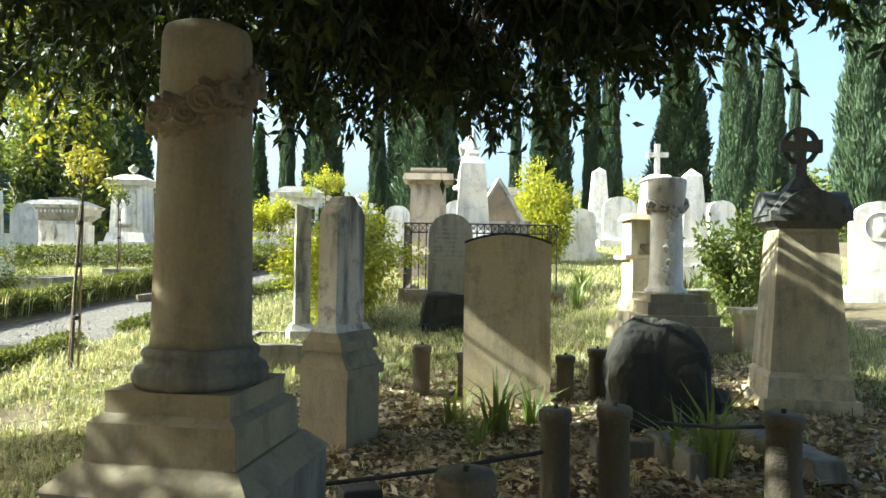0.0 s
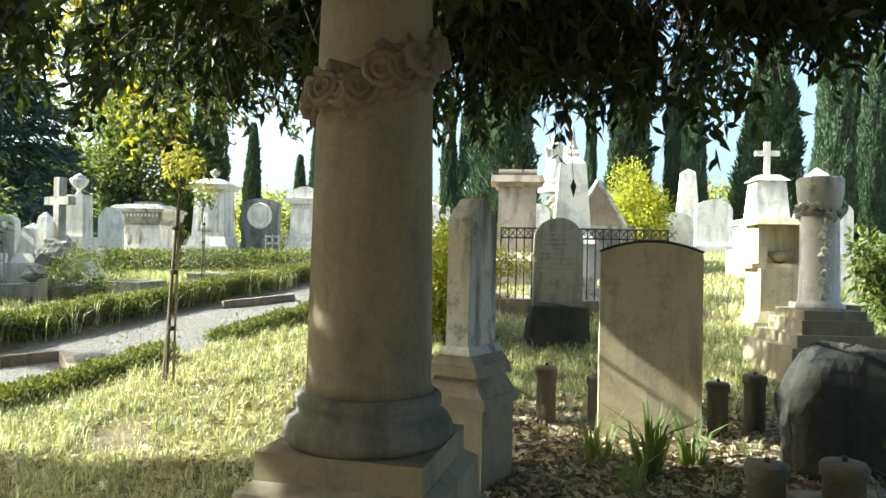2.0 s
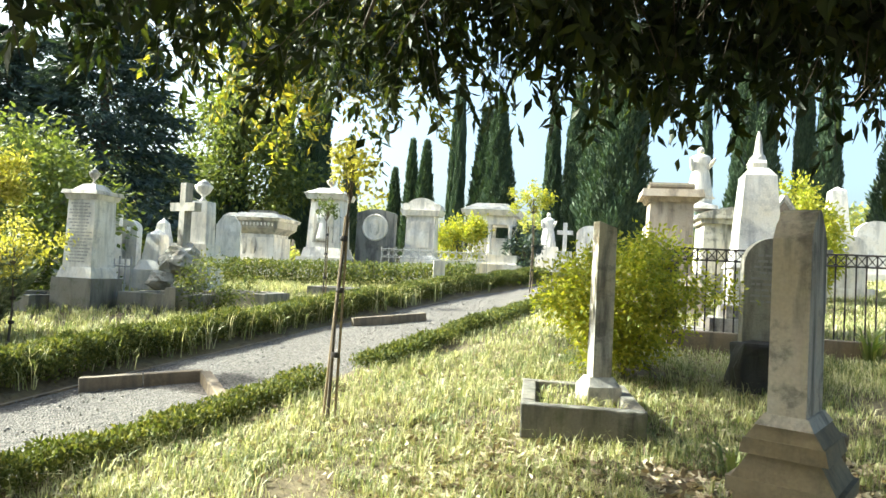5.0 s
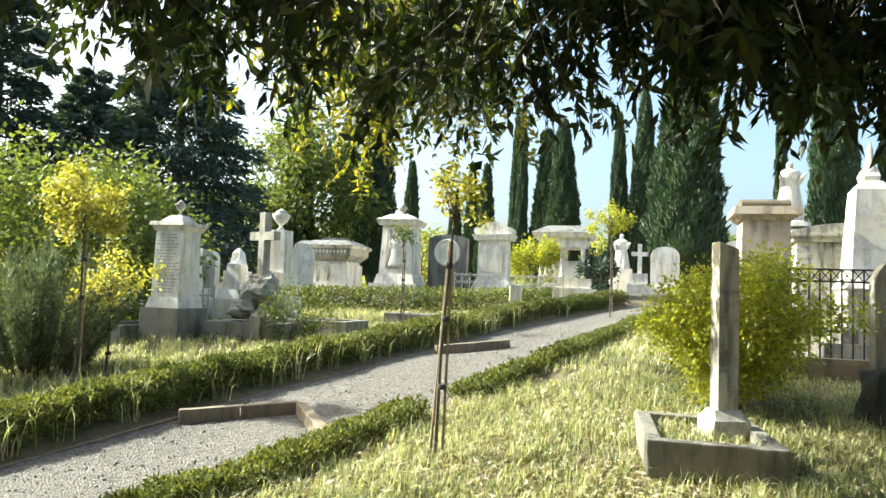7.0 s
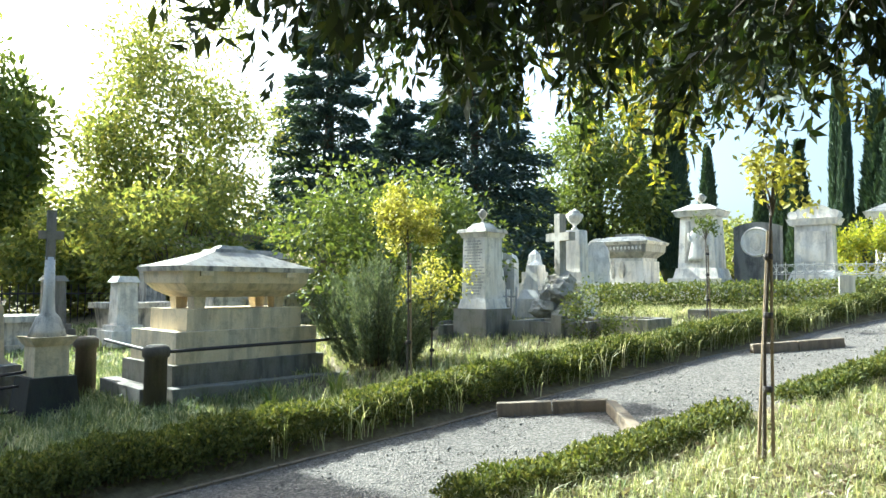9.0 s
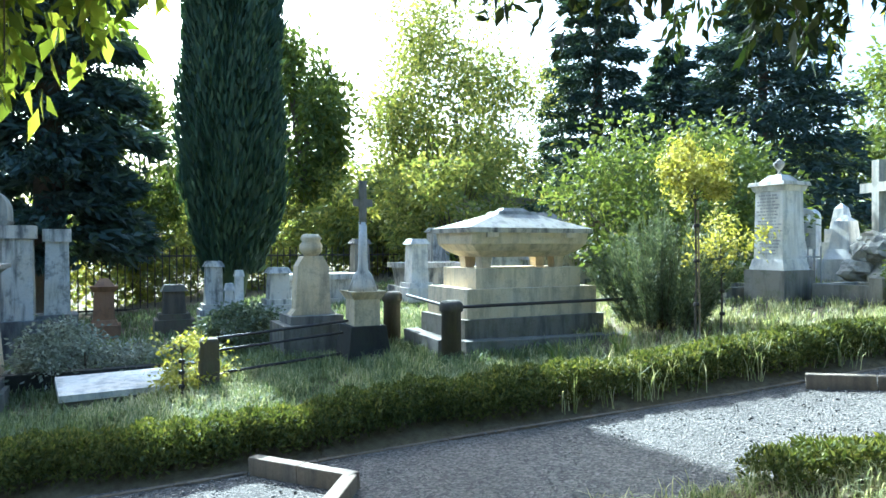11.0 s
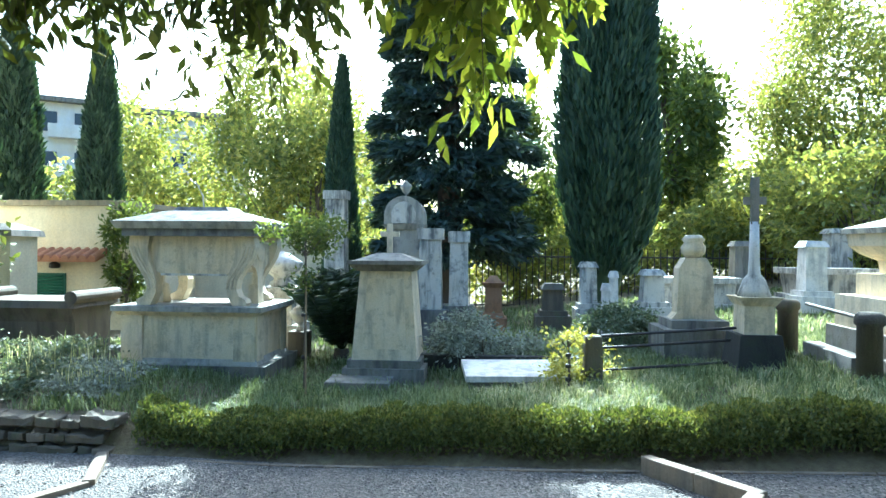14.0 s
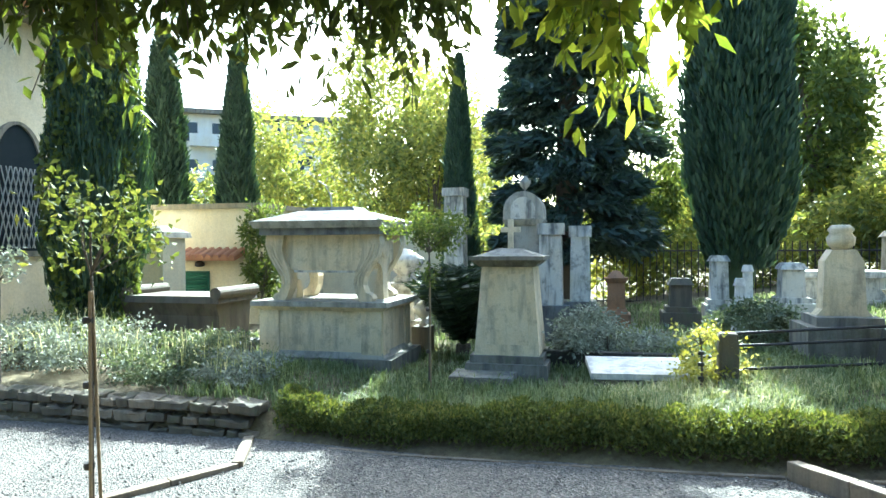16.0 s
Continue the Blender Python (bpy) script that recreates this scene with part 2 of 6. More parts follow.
def slope(x, y):
    z = -0.1 + 0.045 * soft(x, -5, 8) + 0.095 * soft(y, -0.5, 20)
    return z - 0.15 * np.exp(-((np.asarray(x) - 0.6) / 2.2) ** 2 - ((np.asarray(y) - 6.2) / 2.6) ** 2)


def terrain(x, y):
    x, y = np.asarray(x, float), np.asarray(y, float)
    z = slope(x, y)
    w, e = west(y), east(y)
    inside = np.clip(np.minimum(x - w, e - x) / 0.12 + 0.5, 0, 1)
    z = z - 0.05 * inside
    bed = np.clip((w - 0.12 - x) / 0.1, 0, 1)
    z = z + bed * (0.05 + 0.25 / (1 + np.exp(np.clip((y + 2.3) / 0.15, -40, 40))) * np.clip((x - w + 3.2) / 1.2, 0, 1))
    bumps = 0.025 * np.sin(1.7 * x + 0.6 * y) * np.sin(1.3 * y - 0.4 * x) + 0.012 * np.sin(5.1 * x + 1) * np.sin(4.3 * y)
    return z + bumps * (1 - inside)


def G(x, y):
    return float(terrain(x, y))


# ---- builders ----
def part(name, bm, mat, parent=None, label="", smooth=False):
    me = bpy.data.meshes.new(name)
    bm.to_mesh(me)
    bm.free()
    if smooth:
        me.polygons.foreach_set("use_smooth", [True] * len(me.polygons))
    me.materials.append(mat)
    ob = new(name, me)
    ob.parent = parent
    if label:
        tagged(ob, label)
    return ob


def thing(name, x, y, label, category, group="", rz=0.0, z=None, sink=0.02):
    e = new(name)
    e.empty_display_size = 0.2
    e.matrix_world = pose(x, y, G(x, y) - sink if z is None else z, 0, 0, rz)
    return tagged(e, label, category, group)


def round_edges(bm, amount, segments=2):
    if amount > 0:
        bmesh.ops.bevel(bm, geom=[e for e in bm.edges if e.is_manifold and e.calc_face_angle(0) > 0.5], offset=amount, segments=segments, profile=0.6, affect='EDGES', clamp_overlap=True)


def block(w0, d0, z0, z1, w1=None, d1=None, bev=0.012, cx=0.0, cy=0.0, dx=0.0, chip=0.0):
    """A squared stone from z0 to z1, narrowing from w0 x d0 to w1 x d1."""
    w1, d1 = w0 if w1 is None else w1, d0 if d1 is None else d1
    bm = bmesh.new()
    vs = [bm.verts.new((cx + s * w / 2 + o, cy + t * d / 2, z)) for w, d, z, o in ((w0, d0, z0, 0), (w1, d1, z1, dx)) for s, t in ((-1, -1), (1, -1), (1, 1), (-1, 1))]
    for f in ((3, 2, 1, 0), (4, 5, 6, 7), (0, 1, 5, 4), (1, 2, 6, 5), (2, 3, 7, 6), (3, 0, 4, 7)):
        bm.faces.new([vs[i] for i in f])
    if chip:
        bmesh.ops.subdivide_edges(bm, edges=bm.edges[:], cuts=3, use_grid_fill=True)
        for v in bm.verts:
            v.co += Vector(noise.noise_vector(v.co * 4.0 + Vector((w0 * 9, z0 * 5, 0)))) * chip
    round_edges(bm, min(bev, 0.4 * min(w1 + 0.001, d1 + 0.001, z1 - z0)))
    return bm


def lathe(profile, n=28, cx=0.0, cy=0.0):
    bm = bmesh.new()
    rings = [[bm.verts.new((cx + max(r, 0.0005) * math.cos(2 * math.pi * i / n), cy + max(r, 0.0005) * math.sin(2 * math.pi * i / n), z)) for i in range(n)] for r, z in profile]
    for a, b in zip(rings, rings[1:]):
        for i in range(n):
            bm.faces.new((a[i], a[(i + 1) % n], b[(i + 1) % n], b[i]))
    bm.faces.new(rings[0][::-1])
    bm.faces.new(rings[-1])
    return bm


def prism(outline, thick, cy=0.0, bev=0.01):
    """An outline in x and z, given counter-clockwise as seen from the front, made thick along y."""
    bm = bmesh.new()
    a = [bm.verts.new((x, cy - thick / 2, z)) for x, z in outline]
    b = [bm.verts.new((x, cy + thick / 2, z)) for x, z in outline]
    bm.faces.new(a)
    bm.faces.new(b[::-1])
    for i in range(len(a)):
        j = (i + 1) % len(a)
        bm.faces.new((a[j], a[i], b[i], b[j]))
    round_edges(bm, bev, 1)
    return bm


def arched(w, h, rise, z0=0.0, n=12, power=2.0):
    top = [(w / 2 * math.cos(math.pi * i / n), z0 + h - rise + rise * math.sin(math.pi * i / n) ** (2 / power)) for i in range(n + 1)]
    return [(-w / 2, z0), (w / 2, z0)] + top


def segment(w, h, rise, z0=0.0, n=12):
    """A headstone whose head is a shallow arc."""
    return [(-w / 2, z0), (w / 2, z0)] + [(w / 2 - w * i / n, z0 + h - rise + rise * (1 - (2 * i / n - 1) ** 2)) for i in range(n + 1)]


def cross(w, h, arm, z0=0.0, cross_at=0.68):
    a, c = arm / 2, z0 + h * cross_at
    return [(-a, z0), (a, z0), (a, c - a), (w / 2, c - a), (w / 2, c + a), (a, c + a), (a, z0 + h), (-a, z0 + h), (-a, c + a), (-w / 2, c + a), (-w / 2, c - a), (-a, c - a)]


def tube(points, radius, n=8, end=None):
    """A round bar or limb along points, tapering to the radius end."""
    bm = bmesh.new()
    pts = [Vector(p) for p in points]
    end = radius if end is None else end
    rings = []
    for i, p in enumerate(pts):
        d = (pts[min(i + 1, len(pts) - 1)] - pts[max(i - 1, 0)]).normalized()
        u = d.orthogonal().normalized() if abs(d.z) > 0.9 else d.cross(Vector((0, 0, 1))).normalized()
        v = d.cross(u)
        r = radius + (end - radius) * i / (len(pts) - 1)
        rings.append([bm.verts.new(p + r * (math.cos(2 * math.pi * k / n) * u + math.sin(2 * math.pi * k / n) * v)) for k in range(n)])
    for a, b in zip(rings, rings[1:]):
        for k in range(n):
            bm.faces.new((a[k], a[(k + 1) % n], b[(k + 1) % n], b[k]))
    bm.faces.new(rings[0][::-1])
    bm.faces.new(rings[-1])
    bmesh.ops.recalc_face_normals(bm, faces=bm.faces)
    return bm


def lump(rx, ry, rz, cx=0.0, cy=0.0, cz=0.0, rough=0.15, freq=1.5, sub=3, seed=0):
    bm = bmesh.new()
    bmesh.ops.create_icosphere(bm, subdivisions=sub, radius=1)
    for v in bm.verts:
        k = 1 + rough * noise.fractal(v.co * freq + Vector((seed * 3.7, seed, 0)), 1.0, 2.0, 4)
        v.co = Vector((v.co.x * rx * k + cx, v.co.y * ry * k + cy, v.co.z * rz * k + cz))
    return bm


def joined(*bms):
    out = bmesh.new()
    for b in bms:
        me = bpy.data.meshes.new("tmp")
        b.to_mesh(me)
        b.free()
        out.from_mesh(me)
        bpy.data.meshes.remove(me)
    return out


def moved(bm, m):
    bm.transform(m)
    return bm


def mesh_from(name, verts, tris, mat, parent=None, smooth=False):
    me = bpy.data.meshes.new(name)
    me.vertices.add(len(verts))
    me.vertices.foreach_set("co", np.asarray(verts, np.float32).ravel())
    me.loops.add(tris.size)
    me.loops.foreach_set("vertex_index", tris.astype(np.int32).ravel())
    me.polygons.add(len(tris))
    me.polygons.foreach_set("loop_start", np.arange(0, tris.size, tris.shape[1], dtype=np.int32))
    me.polygons.foreach_set("loop_total", np.full(len(tris), tris.shape[1], np.int32))
    me.update(calc_edges=True)
    if smooth:
        me.polygons.foreach_set("use_smooth", [True] * len(me.polygons))
    me.materials.append(mat)
    ob = new(name, me)
    ob.parent = parent
    return ob


rng = np.random.default_rng(7)


def unit(v):
    return v / np.maximum(np.linalg.norm(v, axis=1, keepdims=True), 1e-6)


def leaves(name, places, ways, length, width, mat, parent=None, fold=0.25):
    """Pointed leaves, folded along the midrib: one at each place, along its way."""
    n = len(places)
    d = unit(ways)
    u = unit(np.cross(d, rng.normal(size=(n, 3))))
    v = np.cross(d, u)
    L = (length * rng.uniform(0.7, 1.25, n))[:, None]
    W = (width * rng.uniform(0.75, 1.2, n))[:, None]
    mid = places + d * L * 0.42
    verts = np.stack([places, mid + u * W / 2 + v * W * fold, places + d * L, mid - u * W / 2 + v * W * fold], 1).reshape(-1, 3)
    k = 4 * np.arange(n)[:, None]
    return mesh_from(name, verts, np.concatenate([k + [0, 1, 2], k + [0, 2, 3]], 0), mat, parent)


def blades(name, places, height, width, mat, parent=None, lean=0.4, spread=None):
    """Blades of grass or long leaves, bent over at the tip."""
    n = len(places)
    ang = rng.uniform(0, 2 * math.pi, n)
    out = np.stack([np.cos(ang), np.sin(ang), np.zeros(n)], 1) if spread is None else spread
    side = np.stack([-out[:, 1], out[:, 0], np.zeros(n)], 1)
    H = (height * rng.uniform(0.5, 1.3, n))[:, None]
    W = (width * rng.uniform(0.7, 1.3, n))[:, None]
    b = (lean * rng.uniform(0.3, 1.5, n))[:, None]
    up = np.array([[0, 0, 1.0]])
    mid = places + up * H * 0.55 + out * H * b * 0.25
    tip = places + up * H * (1 - 0.35 * b) + out * H * b
    verts = np.stack([places - side * W / 2, places + side * W / 2, mid + side * W * 0.4, mid - side * W * 0.4, tip], 1).reshape(-1, 3)
    k = 5 * np.arange(n)[:, None]
    return mesh_from(name, verts, np.concatenate([k + [0, 1, 2], k + [0, 2, 3], k + [3, 2, 4]], 0), mat, parent)


def on_ground(n, x0, x1, y0, y1, keep=None):
    x, y = rng.uniform(x0, x1, n), rng.uniform(y0, y1, n)
    if keep is not None:
        ok = keep(x, y)
        x, y = x[ok], y[ok]
    return np.stack([x, y, terrain(x, y)], 1)


# ---- ground and path ----
def lines(a, b, step, far):
    mid = list(np.arange(a, b + step / 2, step))
    return [a - f for f in far[::-1]] + mid + [b + f for f in far]


FAR = [1.5, 4, 9, 18, 35, 70, 150, 400, 1500]
gx, gy = np.array(lines(-17, 9, 0.14, FAR)), np.array(lines(-9, 23, 0.16, FAR))
X, Y = np.meshgrid(gx, gy)
V = np.stack([X.ravel(), Y.ravel(), terrain(X, Y).ravel()], 1)
nx, ny = len(gx), len(gy)
I, J = np.meshgrid(np.arange(nx - 1), np.arange(ny - 1))
q = (J * nx + I).ravel()[:, None]
ground = mesh_from("ground", V, q + np.array([0, 1, nx + 1, nx]), SOIL, smooth=True)
tagged(ground, "sloping earth of dry grass, soil and fallen leaves", "ground", kind="structure")

py = np.arange(-30, 26, 0.12)
rows = 18
pv = []
for yy in py:
    w_, e_ = west(yy) - 0.05, east(yy) + 0.05
    xs = np.linspace(w_, e_, rows)
    pv.append(np.stack([xs, np.full(rows, yy), slope(xs, yy) - 0.02 + 0.012 * np.sin(2.3 * xs + yy) * np.sin(1.1 * yy)], 1))
pv = np.concatenate(pv)
I, J = np.meshgrid(np.arange(rows - 1), np.arange(len(py) - 1))
q = (J * rows + I).ravel()[:, None]
path = mesh_from("path", pv, q + np.array([0, 1, rows + 1, rows]), GRAVEL, smooth=True)
tagged(path, "grey gravel footpath winding uphill between low hedges", "path", kind="structure")

# ---- graves on the rising lawn ----
def inscription(parent, w, z0, z1, y, rows, mat=LETTER, seed=1, cx=0.0):
    """Worn lines of lettering, too faint to read, cut into a face."""
    r = random.Random(seed)
    bars = []
    for i in range(rows):
        z = z1 - (z1 - z0) * (i + 0.5) / rows
        x, end = cx - w / 2 * r.uniform(0.6, 1), cx + w / 2 * r.uniform(0.6, 1)
        while x < end:
            l = w * r.uniform(0.05, 0.2)
            bars.append(block(l, 0.004, z - 0.011, z + 0.011, bev=0, cx=x + l / 2, cy=y))
            x += l + w * 0.035
    return tagged(part("inscription", joined(*bars), mat, parent, "worn engraved lettering"), kind="stuff")


def draped_figure(h):
    """A plain robed standing figure."""
    robe = lathe([(0.21 * h, 0), (0.2 * h, 0.1 * h), (0.155 * h, 0.4 * h), (0.13 * h, 0.58 * h), (0.15 * h, 0.68 * h), (0.165 * h, 0.77 * h), (0.13 * h, 0.82 * h), (0.05 * h, 0.86 * h), (0.045 * h, 0.88 * h)], 20)
    for v in robe.verts:
        a = math.atan2(v.co.y, v.co.x)
        f = 1 + 0.09 * math.sin(9 * a + 5 * v.co.z / h) * max(0, 0.75 - v.co.z / h)
        v.co.x, v.co.y = v.co.x * f * 1.12, v.co.y * f * 0.8
    bits = [robe, lump(0.062 * h, 0.07 * h, 0.075 * h, cz=0.93 * h, rough=0.08, sub=2)]
    for s, tilt in ((-1, 14), (1, -32)):
        bits.append(moved(lump(0.045 * h, 0.05 * h, 0.17 * h, rough=0.1, sub=2), pose(s * 0.16 * h, -0.07 * h, 0.63 * h, 24, tilt * -s * s, 0)))
    return joined(*bits)


def stack(parent, mat, *courses):
    """Courses of stone, each one (name, z0, z1, w0, d0, w1, d1)."""
    made = []
    for name, z0, z1, w0, d0, *top in courses:
        w1, d1 = top if top else (w0, d0)
        made.append(part(name, block(w0, d0, z0, z1, w1, d1, 0.012), mat, parent))
    return made


def urn_profile(h, r, z0=0.0):
    return [(0.35 * r, z0), (0.4 * r, z0 + 0.06 * h), (0.16 * r, z0 + 0.16 * h), (0.2 * r, z0 + 0.24 * h), (0.7 * r, z0 + 0.42 * h), (r, z0 + 0.66 * h), (0.95 * r, z0 + 0.74 * h), (0.6 * r, z0 + 0.80 * h), (0.68 * r, z0 + 0.84 * h), (0.3 * r, z0 + 0.93 * h), (0.08 * r, z0 + h)]


def wreath(parent, radius, thick, z, tilt, mat, n=22, sag=0.0, turn=0.0):
    """A carved garland of roses and leaves laid round a shaft."""
    r = random.Random(5)

    def lie(a):
        return z + tilt * math.cos(a - turn) - sag * abs(math.sin(a - turn)) ** 2

    band = part("garland", tube([(radius * math.cos(a), radius * math.sin(a), lie(a)) for a in [2 * math.pi * i / 40 for i in range(41)]], thick * 0.55, 8), mat, parent, "carved garland of roses and leaves", smooth=True)
    for i in range(n):
        a = 2 * math.pi * i / n
        zz = lie(a) + thick * r.uniform(-0.5, 0.5)
        out = radius + thick * 0.35
        s = thick * r.uniform(0.9, 1.3)
        rose = lathe([(s * 0.7, -s * 0.9), (s, -s * 0.2), (s * 0.95, s * 0.3), (s * 0.74, s * 0.42), (s * 0.6, s * 0.1), (s * 0.5, s * 0.40), (s * 0.34, s * 0.42), (s * 0.26, s * 0.15), (s * 0.05, s * 0.3)], 12)
        part("rose", moved(rose, Matrix.Translation((out * math.cos(a), out * math.sin(a), zz)) @ Euler((math.pi / 2 + r.uniform(-0.3, 0.3), 0, a + math.pi / 2 + r.uniform(-0.3, 0.3))).to_matrix().to_4x4()), mat, band, smooth=True)
        for k in (-1, 1):
            lf = lump(s * 1.0, s * 0.3, s * 0.5, rough=0.25, sub=1, seed=i + k)
            b_ = a + math.pi / n
            part("carved_leaf", moved(lf, Matrix.Translation((radius * math.cos(b_), radius * math.sin(b_), zz + k * s * 0.9)) @ Euler((0, k * 0.7, b_ + 1.57)).to_matrix().to_4x4()), mat, band)
    return band


# broken column
col = thing("column_monument", -0.87, 2.47, "sandstone memorial column with a carved rose garland on a stepped plinth", "memorial", rz=-9.6)
b0 = col.location.z
stack(col, GREY, ("base_block", 0, 0.72 - b0, 0.72, 0.72))
stack(col, SAND, ("lower_plinth", 0.72 - b0, 0.80 - b0, 0.74, 0.74, 0.58, 0.58), ("plinth", 0.80 - b0, 0.93 - b0, 0.545, 0.545, 0.53, 0.53), ("plinth_slope", 0.93 - b0, 0.955 - b0, 0.53, 0.53, 0.46, 0.46), ("upper_plinth", 0.955 - b0, 1.03 - b0, 0.455, 0.455))
part("base_moulding", lathe([(0.225, 1.03 - b0), (0.238, 1.05 - b0), (0.24, 1.075 - b0), (0.228, 1.10 - b0), (0.205, 1.112 - b0), (0.20, 1.125 - b0), (0.208, 1.14 - b0), (0.205, 1.158 - b0), (0.19, 1.168 - b0)], 48), GREY, col, smooth=True)
part("shaft", lathe([(0.183, 1.165 - b0), (0.177, 1.20 - b0), (0.173, 1.5 - b0), (0.168, 1.8 - b0), (0.163, 2.1 - b0), (0.158, 2.285 - b0), (0.150, 2.318 - b0), (0.13, 2.328 - b0)], 64), SAND, col, smooth=True)
wreath(col, 0.170, 0.042, 2.06 - b0, 0.085, SAND_DARK, turn=radians(60))

# leaning stele on a stepped pedestal
st = thing("stele_monument", -0.675, 4.64, "weathered marble stele with a gabled head on a stepped pedestal", "gravestone", rz=-28)
h0 = st.location.z
stack(st, SAND, ("base_block", 0, 0.69 - h0, 0.39, 0.38), ("plinth_slab", 0.69 - h0, 0.75 - h0, 0.44, 0.43), ("sloped_course", 0.75 - h0, 0.86 - h0, 0.40, 0.42, 0.27, 0.36), ("stele_foot", 0.86 - h0, 0.925 - h0, 0.34, 0.43, 0.31, 0.42), ("stele_neck", 0.925 - h0, 0.985 - h0, 0.30, 0.41, 0.22, 0.38))
stele = prism([(-0.165, 0.985 - h0), (0.165, 0.985 - h0), (0.158, 1.78 - h0), (0.11, 1.845 - h0), (0.075, 1.862 - h0), (0.045, 1.90 - h0), (0.0, 1.915 - h0), (-0.045, 1.90 - h0), (-0.075, 1.862 - h0), (-0.11, 1.845 - h0), (-0.158, 1.78 - h0)], 0.15, bev=0.010)
part("stele", moved(stele, pose(0, 0, 0, 0, 0, 90)), MARBLE_OLD, st)
part("foot_moulding", block(0.23, 0.41, 0.985 - h0, 1.03 - h0, 0.17, 0.35, 0.014), MARBLE_OLD, st)

# plain headstone
gs = thing("headstone", 0.56, 5.46, "plain beige headstone with a shallow arched head, dappled by shade", "gravestone", rz=-5)
part("slab", prism(segment(0.70, 1.42, 0.075), 0.11, bev=0.008), CREAM, gs)
part("rim", prism([(x * 1.012, z + 0.006) for x, z in segment(0.70, 1.42, 0.075)[2:]] + [(x * 1.0, z - 0.012) for x, z in segment(0.70, 1.42, 0.075)[2:][::-1]], 0.118, bev=0), DARK, gs, "dark weathered edge of the arched head")

# rough dark boulder on a slab
bo = thing("boulder_gravestone", 1.56, 4.75, "rough dark mossy boulder set as a gravestone", "gravestone")
rock = bmesh.new()
bmesh.ops.create_icosphere(rock, subdivisions=4, radius=1)
for v in rock.verts:
    c = v.co
    k = 1 / max(abs(c.x) ** 9 + abs(c.y) ** 9 + abs(c.z) ** 9, 1e-6) ** (1 / 9)
    narrow = 1.08 - 0.44 * max(c.z * k, 0) ** 2.2
    v.co = Vector((c.x * k * 0.30 * narrow, c.y * k * 0.2 * narrow, 0.34 + c.z * k * 0.40)) + Vector(noise.noise_vector(c * 2.1)) * 0.05 + Vector(noise.noise_vector(c * 7)) * 0.012
part("boulder", rock, DARK, bo, smooth=False)
rock2 = thing("fallen_stone", 1.93, 4.66, "small dark stone lying against a boulder", "stone")
part("stone", lump(0.13, 0.12, 0.17, cz=0.12, rough=0.3, seed=4), DARK, rock2)

# tall monument with a ringed cross
mo = thing("cross_monument", 2.74, 5.06, "tall pale tapering monument with a dark ringed cross", "memorial", rz=-10, z=0)
mo.scale = (0.9, 0.9, 1)
m0 = G(2.74, 5.06) - 0.06
stack(mo, CREAM, ("base_block", m0, 0.51, 0.74, 0.66, 0.73, 0.65), ("plinth", 0.51, 0.66, 0.66, 0.58, 0.63, 0.55))
part("plinth_moulding", block(0.66, 0.58, 0.66, 0.70, 0.58, 0.50), CREAM, mo)
part("shaft", block(0.60, 0.52, 0.70, 1.750, 0.445, 0.39, 0.02), CREAM, mo)
part("neck_band", block(0.455, 0.40, 1.705, 1.725, bev=0.006), CREAM, mo)
part("cornice", block(0.47, 0.41, 1.750, 1.805, 0.58, 0.51), GREY, mo)
part("cap", block(0.62, 0.55, 1.805, 1.880, 0.62, 0.55), SLATE, mo, "dark weathered cap stone")
for w_, d_, rz_ in ((0.50, 0.58, 0), (0.44, 0.65, 90)):
    part("gable", moved(prism(segment(w_, 0.19, 0.15, 1.850), d_, bev=0.008), pose(0, 0, 0, 0, 0, rz_)), SLATE, mo, "rounded dark gable")
part("cap_slope", block(0.60, 0.53, 1.880, 2.040, 0.30, 0.26, 0.01), SLATE, mo)
part("cross_foot", block(0.28, 0.22, 2.030, 2.150, 0.10, 0.09), SLATE, mo)
part("cross", prism([(-0.05, 2.110), (0.05, 2.110), (0.036, 2.300), (0.04, 2.350), (0.165, 2.335), (0.165, 2.435), (0.04, 2.420), (0.05, 2.520), (-0.05, 2.520), (-0.04, 2.420), (-0.165, 2.435), (-0.165, 2.335), (-0.04, 2.350), (-0.036, 2.300)], 0.07, bev=0.006), SLATE, mo, "dark stone cross")
ring = lathe([(0.11, -0.024), (0.145, -0.024), (0.145, 0.024), (0.11, 0.024), (0.11, -0.0239)], 32)
bmesh.ops.delete(ring, geom=[f for f in ring.faces if len(f.verts) > 4], context='FACES_ONLY')
part("cross_ring", moved(ring, pose(0, 0, 2.385, 90)), SLATE, mo)

# column with an urn and garland, on steps
uc = thing("urn_monument", 2.30, 6.75, "white marble pillar with a garlanded urn on sandstone steps", "memorial", rz=4)
stack(uc, SAND, ("step", 0, 0.30, 0.92, 0.92), ("step", 0.30, 0.40, 0.76, 0.76), ("step", 0.40, 0.52, 0.60, 0.60), ("step", 0.52, 0.60, 0.52, 0.52))
part("pillar", lathe([(0.20, 0.60), (0.21, 0.63), (0.175, 0.66), (0.165, 0.70), (0.155, 1.38), (0.15, 1.42)], 28), MARBLE, uc, smooth=True)
part("urn", lathe([(0.12, 1.40), (0.16, 1.46), (0.185, 1.62), (0.19, 1.74), (0.175, 1.76), (0.14, 1.755)], 28), MARBLE_OLD, uc, "stone urn atop the pillar", smooth=True)
wreath(uc, 0.185, 0.030, 1.52, 0.02, MARBLE_OLD, n=16, sag=0.10, turn=0.3)
